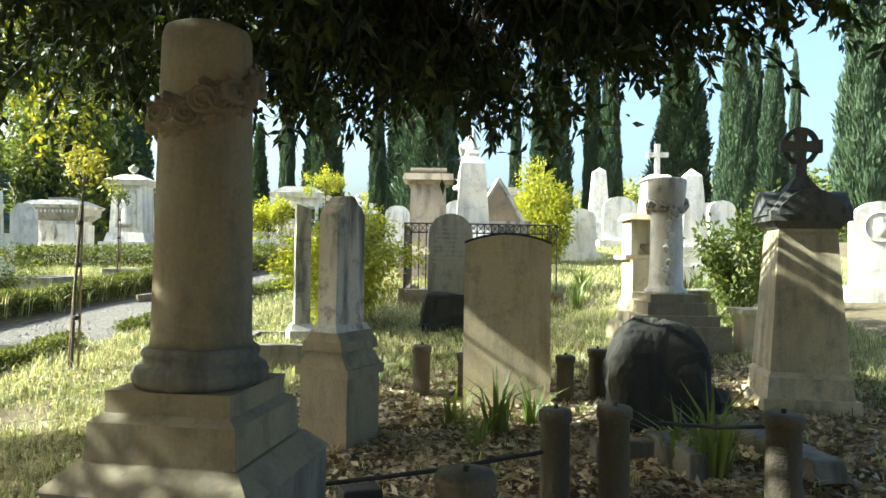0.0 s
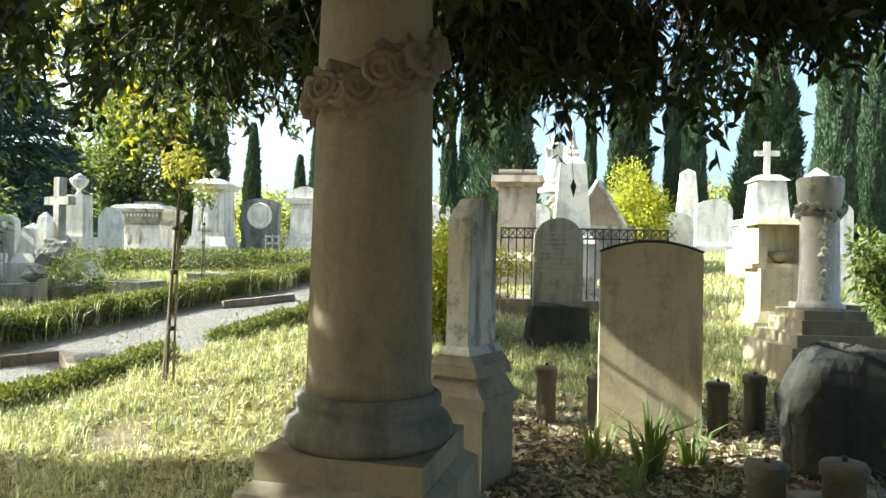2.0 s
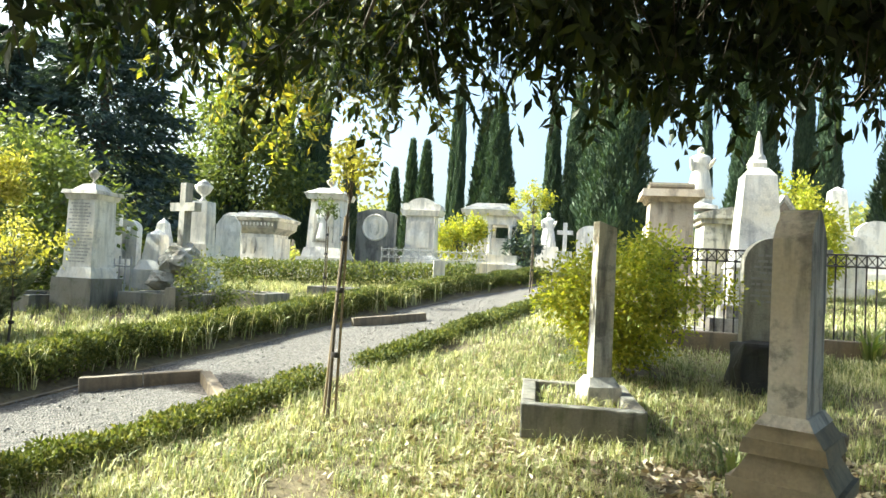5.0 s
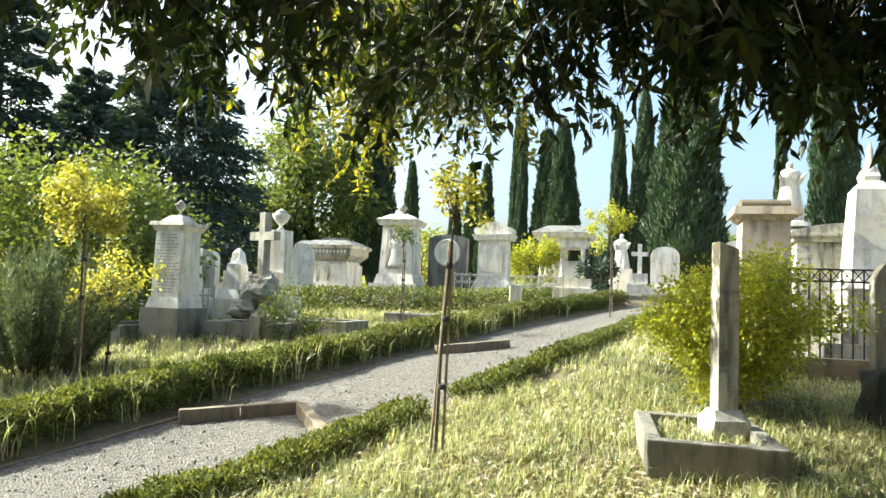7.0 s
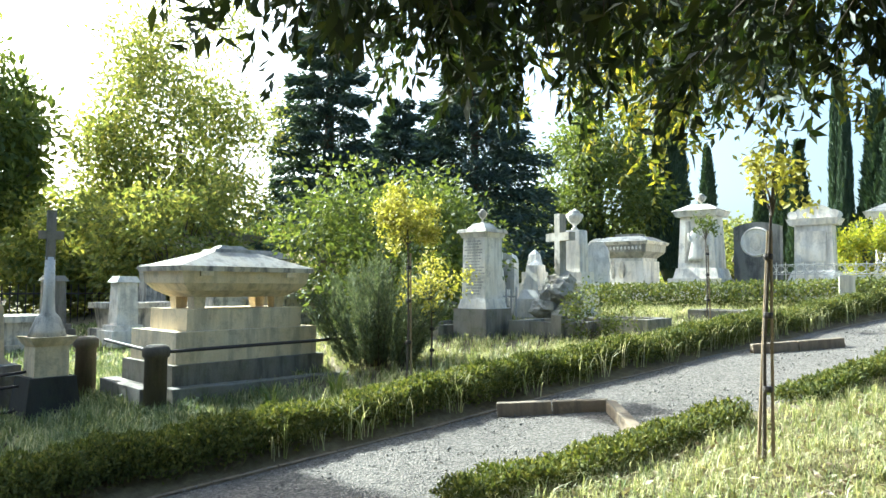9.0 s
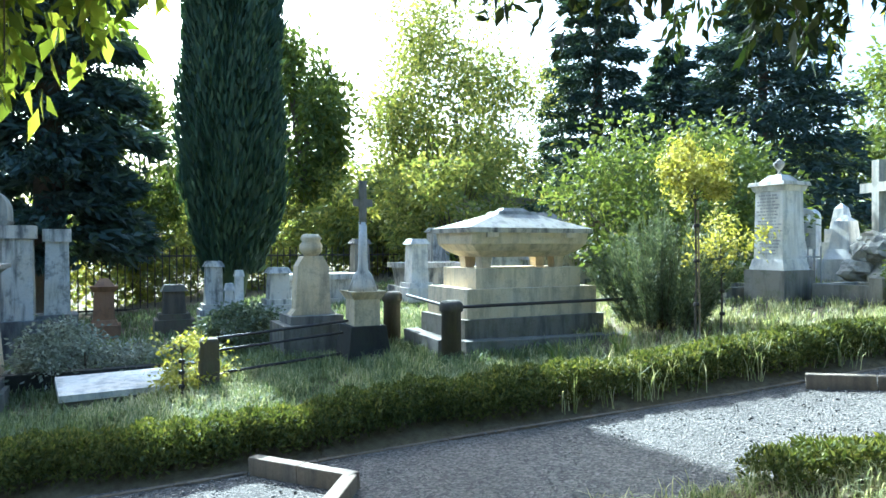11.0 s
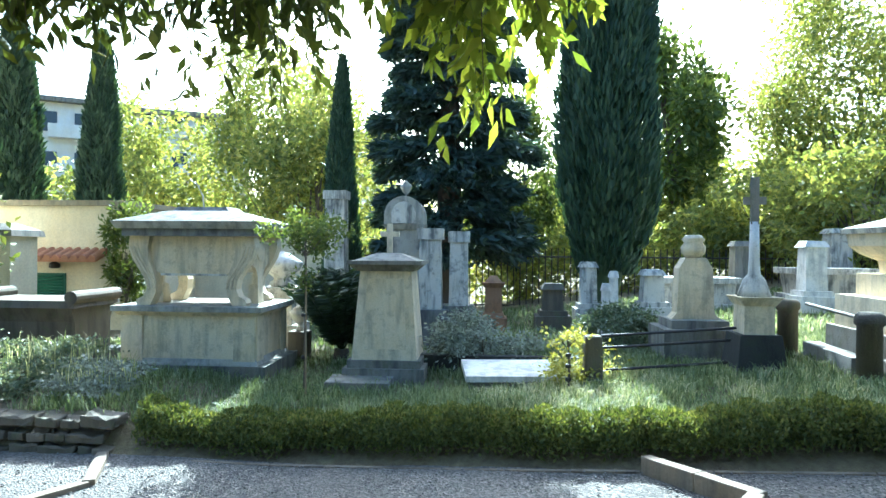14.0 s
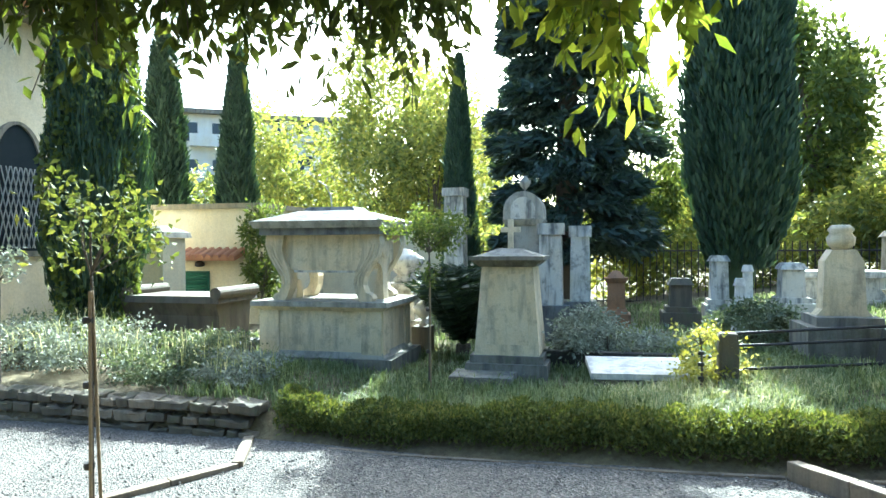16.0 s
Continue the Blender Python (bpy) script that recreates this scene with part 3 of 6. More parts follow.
part("flower_band", joined(*[lump(0.035, 0.03, 0.045, cx=-0.04 + 0.03 * math.sin(k * 2.1), cy=-0.16, cz=0.72 + 0.065 * k, rough=0.4, sub=1, seed=k) for k in range(11)]), MARBLE, uc, "carved band of flowers down the pillar")

# niche monument with a white cross
ni = thing("niche_monument", 2.80, 8.9, "cream stone monument with a niche of carved flowers", "memorial", rz=2, sink=0.2)
stack(ni, CREAM, ("base_block", 0, 0.22, 0.80, 0.62), ("plinth", 0.22, 0.34, 0.68, 0.52, 0.60, 0.46), ("body", 0.34, 0.84, 0.58, 0.44), ("shelf", 0.84, 0.90, 0.70, 0.54), ("back_panel", 0.90, 1.36, 0.56, 0.12))
ni.children[-1].location.y = 0.14
for s in (-1, 1):
    part("side_post", block(0.09, 0.36, 0.90, 1.36, cx=s * 0.25, cy=0.02), CREAM, ni)
part("roof_slab", block(0.70, 0.54, 1.36, 1.44, 0.62, 0.48), CREAM, ni)
part("carved_flowers", joined(*[lump(0.05, 0.04, 0.05, cx=0.15 * math.sin(k * 2.4), cy=0.02, cz=1.04 + 0.018 * k, rough=0.5, sub=1, seed=k) for k in range(13)]), PINK, ni, "carved bouquet")
part("vase", lathe([(0.06, 0.90), (0.10, 0.93), (0.16, 1.0), (0.15, 1.05), (0.1, 1.05)], 20, cy=0.0), SAND, ni, smooth=True)
part("cross", prism(cross(0.12, 0.17, 0.03, 1.44, 0.62), 0.03, bev=0.003), MARBLE, ni)

wc = thing("obelisk_monument", 4.3, 13.2, "white marble pedestal with a tapering shaft and a plain white cross", "memorial")
stack(wc, MARBLE, ("base_block", 0, 0.5, 1.1, 1.0), ("plinth", 0.5, 0.95, 0.9, 0.8), ("cornice", 0.95, 1.05, 1.0, 0.9), ("shaft", 1.05, 1.75, 0.62, 0.55, 0.5, 0.45), ("cap", 1.75, 1.86, 0.62, 0.56, 0.34, 0.3))
part("cross", prism(cross(0.42, 0.62, 0.09, 1.86, 0.66), 0.09), MARBLE, wc)

# round-headed old stone on a rough base
rs = thing("round_headstone", 0.13, 8.15, "grey round-headed stone with eroded lettering on a rough brown base", "gravestone", rz=3)
part("rough_base", block(0.72, 0.42, 0, 0.47, 0.62, 0.36, 0.03, chip=0.05), DARK, rs, "rough dark rock base")
part("slab", prism(arched(0.54, 0.98, 0.25, 0.46), 0.14, bev=0.015), GREY_LIGHT, rs)
inscription(rs, 0.44, 0.82, 1.30, -0.0725, 9, seed=3)

# railed family plot with pillar, obelisk and steps
fx, fy = -0.51, 9.65
rp = thing("railed_plot", fx, fy, "iron railing with lattice top on a brown stone kerb", "railing")
zb = 0.28
part("kerb", block(2.3, 0.16, 0, zb, cx=1.15, chip=0.02), SAND_DARK, rp, "brown weathered stone kerb")
part("kerb", block(0.16, 2.4, 0.004, zb + 0.004, cx=0.0, cy=1.28), SAND_DARK, rp)
for i in range(22):
    part("bar", tube([(0.105 * i, 0, zb), (0.105 * i, 0, zb + 0.95)], 0.009, 6), IRON, rp)
for i in range(1, 20):
    part("bar", tube([(0, 0.12 * i, zb), (0, 0.12 * i, zb + 0.95)], 0.009, 6), IRON, rp)
for z in (zb + 0.82, zb + 0.95):
    part("rail", tube([(0, 0, z), (2.22, 0, z)], 0.012, 6), IRON, rp)
    part("rail", tube([(0, 0, z + 0.002), (0, 2.4, z + 0.002)], 0.012, 6), IRON, rp)
for i in range(22):
    for s in (0, 1):
        part("lattice", tube([(0.105 * (i + s), 0.0, zb + 0.82), (0.105 * (i + 1 - s), 0.0, zb + 0.95)], 0.006, 5), IRON, rp)
sx = thing("stone_steps", 0.33, 10.35, "pale stone steps carrying an obelisk inside a railed plot", "steps", z=0.70)
for i in range(4):
    part("step", block(1.62 - 0.30 * i, 1.1 - 0.16 * i, 0.16 * i, 0.16 + 0.16 * i, cx=0.05 * i), MARBLE_OLD, sx)
ob_ = thing("white_obelisk", 0.50, 10.4, "white marble obelisk on a plinth", "memorial", z=1.34)
stack(ob_, MARBLE, ("plinth", 0, 0.46, 0.60, 0.56), ("plinth_cap", 0.46, 0.58, 0.66, 0.62, 0.54, 0.52), ("shaft", 0.58, 1.62, 0.52, 0.50, 0.37, 0.35), ("crown", 1.62, 1.72, 0.36, 0.34, 0.2, 0.2))
part("finial", joined(lump(0.12, 0.10, 0.12, cz=1.78, rough=0.4, sub=2), lathe([(0.07, 1.84), (0.05, 1.95), (0.035, 2.1), (0.01, 2.2)], 12)), MARBLE, ob_, "broken carved finial")
pk = thing("pillar_monument", -0.23, 13.0, "pinkish stone pillar with a heavy cornice", "memorial", rz=0)
pk.scale = (1.15, 1.15, 1.03)
stack(pk, PINK, ("base_block", 0, 0.45, 0.95, 0.9), ("plinth", 0.45, 0.6, 0.85, 0.8, 0.68, 0.64), ("shaft", 0.6, 1.75, 0.62, 0.58, 0.58, 0.54), ("neck", 1.75, 1.82, 0.66, 0.62, 0.72, 0.68), ("cornice", 1.82, 1.94, 0.84, 0.80, 0.80, 0.76))
for k in range(5):
    part("carved_roll", tube([(-0.3, -0.2 + 0.1 * k, 1.99 + 0.03 * (k % 2)), (0.3, -0.2 + 0.1 * k, 1.99 + 0.03 * (k % 2))], 0.06, 10), BROWN, pk, "dark carved stone roll")
chm = thing("chest_monument", 1.45, 15.6, "grey marble chest tomb with a curved pediment", "tomb")
chm.scale = (1, 1, 0.78)
stack(chm, MARBLE_OLD, ("base_block", 0, 0.5, 1.9, 1.3), ("body", 0.5, 1.75, 1.6, 1.05, 1.55, 1.0), ("frieze", 1.75, 1.87, 1.7, 1.12), ("cornice", 1.87, 1.95, 1.85, 1.2))
part("pediment", prism(segment(1.75, 0.24, 0.2, 1.95), 1.1), MARBLE_OLD, chm)
part("statue_base", lathe([(0.36, 2.15), (0.36, 2.25), (0.25, 2.3), (0.24, 2.42), (0.3, 2.46), (0.05, 2.47)], 24, cx=-0.80), MARBLE, chm)
stt = thing("statue", 0.65, 15.6, "white marble statue of a draped standing figure", "statue", z=chm.location.z + 1.92)
stt.scale = (0.9, 0.9, 0.86)
part("figure", draped_figure(1.2), MARBLE, stt, smooth=True)
tri = thing("gable_monument", 0.95, 10.9, "grey marble wall monument with a steep carved gable", "memorial", z=G(0.95, 10.9) + 0.3)
stack(tri, MARBLE_OLD, ("body", 0, 0.72, 0.95, 0.45), ("shelf", 0.72, 0.8, 1.05, 0.5))
for s in (-1, 1):
    part("gable_beam", tube([(s * 0.42, 0, 0.8), (0, 0, 1.5)], 0.04, 6), MARBLE_OLD, tri)
part("gable_panel", prism([(-0.38, 0.8), (0.38, 0.8), (0, 1.42)], 0.08), SAND_DARK, tri)

# grave bed with a thin stone
gb = thing("grave_bed", -1.60, 6.88, "grey stone kerb round a grassy grave bed", "grave", rz=4)
for nm, w_, d_, cx, cy in (("kerb_front", 0.88, 0.11, 0, -0.55), ("kerb_back", 0.88, 0.11, 0, 0.55), ("kerb_side", 0.11, 0.984, -0.385, 0), ("kerb_side", 0.11, 0.984, 0.385, 0)):
    part(nm, block(w_, d_, 0, 0.24, cx=cx, cy=cy, chip=0.008), GREY, gb)
part("bed_soil", block(0.65, 0.98, 0, 0.17, bev=0.0, chip=0.02), SOIL, gb)
sl = thing("thin_stele", -1.44, 7.02, "thin tall pale marble stele on a squared foot", "gravestone", rz=22, z=G(-1.55, 6.9) + 0.14)
part("foot", block(0.28, 0.26, 0, 0.14), MARBLE_OLD, sl)
part("foot_slope", block(0.27, 0.25, 0.14, 0.21, 0.20, 0.13), MARBLE_OLD, sl)
part("slab", prism([(-0.08, 0.21), (0.08, 0.21), (0.075, 1.41), (-0.075, 1.46)], 0.125, bev=0.008), MARBLE_OLD, sl)

bt = np.stack([rng.uniform(-0.3, 0.3, 500), rng.uniform(-0.47, 0.47, 500), np.full(500, 0.16)], 1)
tagged(blades("bed_grass", bt, 0.11, 0.010, GRASS_DRY, gb, 0.8), kind="stuff")

# medallion stele
def medallion_stele(x, y, w, h, mat, disc, label, rz=0.0):
    s = thing("medallion_stele", x, y, label, "gravestone", rz=rz)
    part("base", block(w * 1.3, 0.5, 0, 0.16 * h), mat, s)
    part("slab", prism(segment(w, 0.86 * h, 0.1 * w if mat == SLATE else 0.3 * w, 0.16 * h), 0.2), mat, s)
    d = lathe([(0.33 * w, 0), (0.345 * w, 0.02), (0.31 * w, 0.04), (0.29 * w, 0.02), (0.05, 0.02)], 28)
    md = part("medallion", moved(d, pose(0, -0.09, 0.16 * h + 0.60 * h, 90)), disc, s, "round white medallion")
    part("relief", lump(0.13 * w, 0.03, 0.2 * w, cy=-0.115, cz=0.16 * h + 0.60 * h, rough=0.35, sub=2), MARBLE, md)
    return s


medallion_stele(5.85, 8.9, 0.62, 1.32, MARBLE, MARBLE, "white marble stele with a round portrait medallion", -10)

# small posts with bars round a plot
def post(x, y, h, r=0.075, lean=0.0):
    p = thing("stone_post", x, y, "short round mossy stone post of a grave enclosure", "post", "posts round the graves", rz=37 * x)
    part("shaft", lathe([(r * 1.02, 0), (r, 0.02), (r * 0.97, h - 0.07), (r * 1.12, h - 0.06), (r * 1.14, h - 0.015), (r * 1.02, h), (r * 0.3, h + 0.004)], 18), BROWN, p, smooth=True)
    part("iron_pin", tube([(0, 0, h - 0.01), (0.004, 0, h + 0.025)], 0.012, 6), IRON, p)
    p.rotation_euler.x += lean
    return p


POSTS = ((0.62, 3.5, 0.53), (0.93, 3.5, 0.52), (-0.14, 5.77, 0.45), (1.05, 5.5, 0.40), (0.24, 5.75, 0.40), (1.34, 5.6, 0.42), (1.69, 3.25, 0.52), (0.10, 2.28, 0.68))
for i, (x, y, h) in enumerate(POSTS):
    post(x, y, h, (0.078, 0.082, 0.075, 0.072, 0.07, 0.075, 0.085, 0.095)[i])
for (x0, y0, z0), (x1, y1, z1) in (((1.2, 3.62, 0.62), (1.69, 3.25, 0.70)), ((-0.62, 3.0, 0.46), (0.62, 3.5, 0.50))):
    rl = tagged(new("iron_rail"), "rusty iron bar strung between stone posts", "rail")
    rl.matrix_world = pose(x0, y0, z0)
    part("bar", tube([(0, 0, 0), ((x1 - x0) / 2, (y1 - y0) / 2, (z1 - z0) / 2 - 0.015), (x1 - x0, y1 - y0, z1 - z0)], 0.011, 7), IRON, rl)
for x, y, w_, d_, h, rz_ in ((1.42, 3.95, 0.16, 0.55, 0.16, 12), (1.15, 4.1, 0.4, 0.12, 0.14, 5), (0.12, 2.95, 0.3, 0.2, 0.2, 8), (-0.12, 2.75, 0.34, 0.16, 0.22, -12), (0.45, 2.9, 0.5, 0.12, 0.12, -4), (2.0, 4.15, 0.2, 1.3, 0.12, 8), (-0.4, 3.55, 0.22, 0.16, 0.16, 20)):
    k = thing("kerb_stone", x, y, "dark mossy kerb stone among fallen leaves", "kerb", "kerb stones", rz=rz_)
    part("stone", block(w_, d_, 0, h, w_ * 0.96, d_ * 0.94, 0.015, chip=0.012), GREY if x > 1 else DARK, k)
st2 = thing("stool_stone", 3.02, 6.4, "low pale stone plinth with a flat top beside a border", "plinth")
stack(st2, CREAM, ("body", 0, 0.42, 0.26, 0.24), ("top", 0.42, 0.47, 0.36, 0.34))
wb = thing("stone_trough", 2.95, 8.0, "low grey stone planter block behind a pillar", "planter")
part("body", block(0.62, 0.4, 0, 0.42, chip=0.015), GREY, wb)

# ---- monuments west of the path, uphill ----
pl = thing("inscribed_pillar", -9.0, 10.35, "white marble pillar covered in lines of text with an urn-topped cap", "memorial")
pl.scale = (0.82, 0.82, 1)
stack(pl, GREY, ("base_block", 0, 0.50, 0.84, 0.84))
stack(pl, MARBLE, ("plinth", 0.50, 0.66, 0.72, 0.72, 0.64, 0.64), ("shaft", 0.66, 1.68, 0.60, 0.60, 0.56, 0.56), ("neck", 1.68, 1.76, 0.62, 0.62, 0.68, 0.68))
stack(pl, MARBLE_OLD, ("cap", 1.76, 1.82, 0.76, 0.76, 0.72, 0.72), ("cap_slope", 1.82, 1.93, 0.5, 0.5, 0.26, 0.26))
part("finial", lathe(urn_profile(0.24, 0.1, 1.94), 16), MARBLE_OLD, pl, smooth=True)
inscription(pl, 0.50, 0.72, 1.64, -0.304, 19, seed=9)
for x, y, h, w_ in ((-10.1, 12.2, 1.12, 0.30), (-9.35, 12.5, 1.2, 0.36)):
    o = thing("small_obelisk", x, y, "small white marble obelisk on a stepped base", "gravestone", "small obelisks")
    stack(o, MARBLE, ("base_block", 0, 0.45, w_ * 1.7, w_ * 1.7), ("plinth", 0.45, 0.62, w_ * 1.4, w_ * 1.4, w_ * 1.15, w_ * 1.15), ("shaft", 0.62, h - 0.1, w_, w_, w_ * 0.72, w_ * 0.72), ("tip", h - 0.1, h, w_ * 0.72, w_ * 0.72, 0.02, 0.02))
xr = thing("rock_cross", -8.55, 12.1, "stone cross rising from a heap of carved rocks", "memorial", rz=-20)
for k in range(9):
    part("rock", lump(0.22 + 0.05 * (k % 3), 0.22, 0.18, cx=0.26 * math.sin(2.3 * k) * (1 - 0.07 * k), cy=0.22 * math.cos(1.7 * k) * (1 - 0.07 * k), cz=0.12 + 0.085 * k, rough=0.4, sub=3, seed=k), GREY_LIGHT, xr)
part("cross", prism(cross(0.66, 1.42, 0.15, 0.62, 0.70), 0.15), GREY_LIGHT, xr)
xs_ = thing("draped_stele", -8.62, 12.75, "white marble stele with a small carved figure and urn", "memorial")
stack(xs_, MARBLE, ("base_block", 0, 0.75, 0.7, 0.6), ("plinth", 0.75, 0.95, 0.55, 0.5), ("shaft", 0.95, 1.75, 0.4, 0.34, 0.36, 0.3))
part("urn", lathe(urn_profile(0.42, 0.17, 1.75), 18), MARBLE, xs_, smooth=True)
sn = thing("slanted_stele", -9.45, 15.2, "white marble stele with a pointed head", "gravestone", rz=20)
part("slab", prism([(-0.26, 0), (0.26, 0), (0.26, 1.2), (0.12, 1.42), (-0.12, 1.42), (-0.26, 1.2)], 0.2), MARBLE, sn)
sa = thing("sarcophagus", -9.2, 16.35, "white marble sarcophagus with bulging carved chest on a base", "tomb")
sa.scale = (0.84, 0.84, 1.18)
stack(sa, MARBLE, ("base_block", 0, 0.30, 1.55, 1.35), ("relief_base", 0.30, 0.78, 1.25, 1.05), ("chest_foot", 0.78, 0.84, 1.15, 0.95))
part("chest", joined(block(1.15, 0.95, 0.84, 0.96, 1.50, 1.28, 0.05), block(1.50, 1.28, 0.96, 1.10, 1.54, 1.32, 0.04)), GREY_LIGHT, sa, "bulging grey carved chest")
stack(sa, MARBLE_OLD, ("rim", 1.10, 1.16, 1.62, 1.40, 1.70, 1.48))
part("lid", block(1.66, 1.44, 1.16, 1.27, 1.0, 0.8), SLATE, sa, "sloping grey lid")
part("lid_ridge", block(0.7, 0.4, 1.27, 1.33), SLATE, sa)
for k in range(12):
    part("bead", lump(0.035, 0.03, 0.04, cx=-0.6 + 0.109 * k, cy=-0.655, cz=1.03, sub=1, rough=0.1), MARBLE, sa)
part("relief", joined(*[lump(0.10, 0.03, 0.17, cx=-0.28 + 0.28 * k, cy=-0.53, cz=0.60, rough=0.5, sub=2, seed=k) for k in range(2)]), MARBLE_OLD, sa, "carved wreath relief")
rl_ = thing("relief_monument", -7.45, 16.2, "white marble pillar tomb with carved relief and urn", "memorial")
stack(rl_, MARBLE, ("base_block", 0, 0.50, 1.15, 1.0), ("plinth", 0.50, 0.72, 0.98, 0.85, 0.86, 0.76), ("shaft", 0.72, 1.85, 0.80, 0.70, 0.70, 0.62), ("cornice", 1.85, 1.97, 0.86, 0.78, 0.96, 0.88))
stack(rl_, MARBLE_OLD, ("roof", 1.97, 2.12, 1.0, 0.92, 0.4, 0.36))
part("finial", lathe(urn_profile(0.28, 0.12, 2.1), 16), MARBLE_OLD, rl_, smooth=True)
part("relief_panel", block(0.50, 0.03, 0.84, 1.74, 0.44, 0.03, 0.006, cy=-0.345), MARBLE_OLD, rl_)
part("relief", moved(draped_figure(0.78), pose(0, -0.345, 0.88) @ Matrix.Diagonal((1, 0.3, 1, 1))), MARBLE, rl_, "figure carved in low relief", smooth=True)
medallion_stele(-6.35, 16.4, 0.92, 1.62, SLATE, MARBLE, "dark grey stele with a round white medallion", 0)
ws = thing("pedimented_stele", -5.35, 16.8, "white marble stele with a rounded pediment and scrolls", "gravestone")
stack(ws, MARBLE, ("base_block", 0, 0.42, 1.15, 0.7), ("foot", 0.42, 0.62, 0.95, 0.55, 0.78, 0.45), ("shaft", 0.62, 1.55, 0.72, 0.40, 0.68, 0.38), ("cornice", 1.55, 1.68, 0.86, 0.5, 0.98, 0.56))
part("pediment", prism(arched(0.74, 0.30, 0.26, 1.68), 0.34), MARBLE, ws)
for s in (-1, 1):
    part("scroll", moved(lathe([(0.09, -0.2), (0.09, 0.2)], 14), pose(s * 0.38, 0, 1.76, 90)), MARBLE, ws)
part("panel", block(0.46, 0.02, 0.8, 1.42, cy=-0.21), MARBLE, ws)
tp = thing("canopy_tomb", -4.0, 19.2, "white marble temple tomb with a flat roof on small columns", "tomb")
tp.scale = (0.8, 0.8, 1)
stack(tp, MARBLE, ("base_block", 0, 0.30, 2.3, 1.8), ("plinth", 0.30, 0.55, 1.9, 1.5), ("body", 0.55, 1.0, 1.1, 0.8))
for i in range(3):
    for j in (-1, 1):
        part("column", lathe([(0.09, 0.55), (0.1, 0.6), (0.07, 0.64), (0.06, 1.25), (0.1, 1.34)], 12, cx=-0.66 + 0.66 * i, cy=0.55 * j), MARBLE, tp, smooth=True)
stack(tp, MARBLE, ("architrave", 1.34, 1.58, 1.5, 1.3), ("cornice", 1.58, 1.72, 1.8, 1.5, 1.95, 1.65))
stack(tp, SLATE, ("roof", 1.72, 1.92, 1.9, 1.6, 1.0, 0.7))
sb = thing("stub_stone", -4.42, 14.6, "small white marker stone at the edge of the path", "marker", rz=15)
part("slab", block(0.24, 0.14, 0, 0.62, 0.23, 0.13), MARBLE, sb)
cs = thing("ledger_tomb", -4.35, 16.0, "low white marble ledger tomb behind a marker stone", "tomb", rz=10)
stack(cs, MARBLE, ("body", 0, 0.45, 0.9, 0.6), ("slab", 0.45, 0.55, 1.05, 0.75))
ln = thing("statue_monument", -2.6, 21.0, "white marble figure on a pedestal beside crosses", "statue")
part("figure", joined(block(0.7, 0.7, 0, 0.75, 0.6, 0.6), moved(draped_figure(1.0), pose(0, 0, 0.75))), MARBLE, ln)

# low bars and ironwork between the tombs
iw = thing("iron_fence", -6.0, 15.75, "pale ironwork fence with scrolled rings before the tombs", "railing")
for i in range(15):
    part("upright", tube([(0.17 * i, 0, 0), (0.17 * i, 0, 0.85)], 0.009, 6), IRON_WHITE, iw)
for z in (0.15, 0.62, 0.8):
    part("rail", tube([(0, 0, z), (2.38, 0, z)], 0.009, 6), IRON_WHITE, iw)
for i in range(14):
    part("ring", tube([(0.085 + 0.17 * i + 0.07 * math.cos(a * 0.5236), 0, 0.71 + 0.07 * math.sin(a * 0.5236)) for a in range(13)], 0.008, 5), IRON_WHITE, iw)
iw2 = thing("iron_fence", -10.0, 11.35, "white iron fence with pickets round a grave", "railing")
for i in range(10):
    part("upright", tube([(0.11 * i, 0, 0), (0.11 * i, 0, 0.72 + 0.05 * (i % 2))], 0.014, 6), IRON_WHITE, iw2)
for z in (0.12, 0.6):
    part("rail", tube([(0, 0, z), (1.0, 0, z)], 0.014, 6), IRON_WHITE, iw2)
for x, y, w_, d_, h in ((-7.9, 10.9, 1.2, 0.9, 0.26), (-7.0, 11.6, 1.1, 0.8, 0.28), (-9.9, 10.4, 1.0, 1.3, 0.24), (-6.1, 13.4, 0.9, 0.7, 0.2)):
    k = thing("grave_surround", x, y, "low grey stone surround of a grassy grave", "grave", "grave surrounds")
    for nm, ww, dd, cx, cy in (("kerb", w_, 0.12, 0, -d_ / 2), ("kerb", w_, 0.12, 0, d_ / 2), ("kerb", 0.12, d_ - 0.124, -w_ / 2 + 0.06, 0), ("kerb", 0.12, d_ - 0.124, w_ / 2 - 0.06, 0)):
        part(nm, block(ww, dd, 0, h, cx=cx, cy=cy, chip=0.006), GREY, k)
kb = thing("corner_post", -7.55, 10.4, "small grey stone corner post of a grave", "post")
part("post", block(0.2, 0.2, 0, 0.42, 0.17, 0.17, 0.03), GREY, kb)


def white_cross(x, y, h, base, rz=0.0):
    c = thing("cross_gravestone", x, y, "white marble cross on a low stepped base", "gravestone", "white crosses", rz=rz)
    stack(c, MARBLE, ("base_block", 0, base * 0.5, 0.6, 0.5), ("step", base * 0.5, base, 0.42, 0.34))
    part("cross", prism(cross(0.55 * h, h, 0.14 * h, base, 0.66), 0.1 * h + 0.02), MARBLE, c)


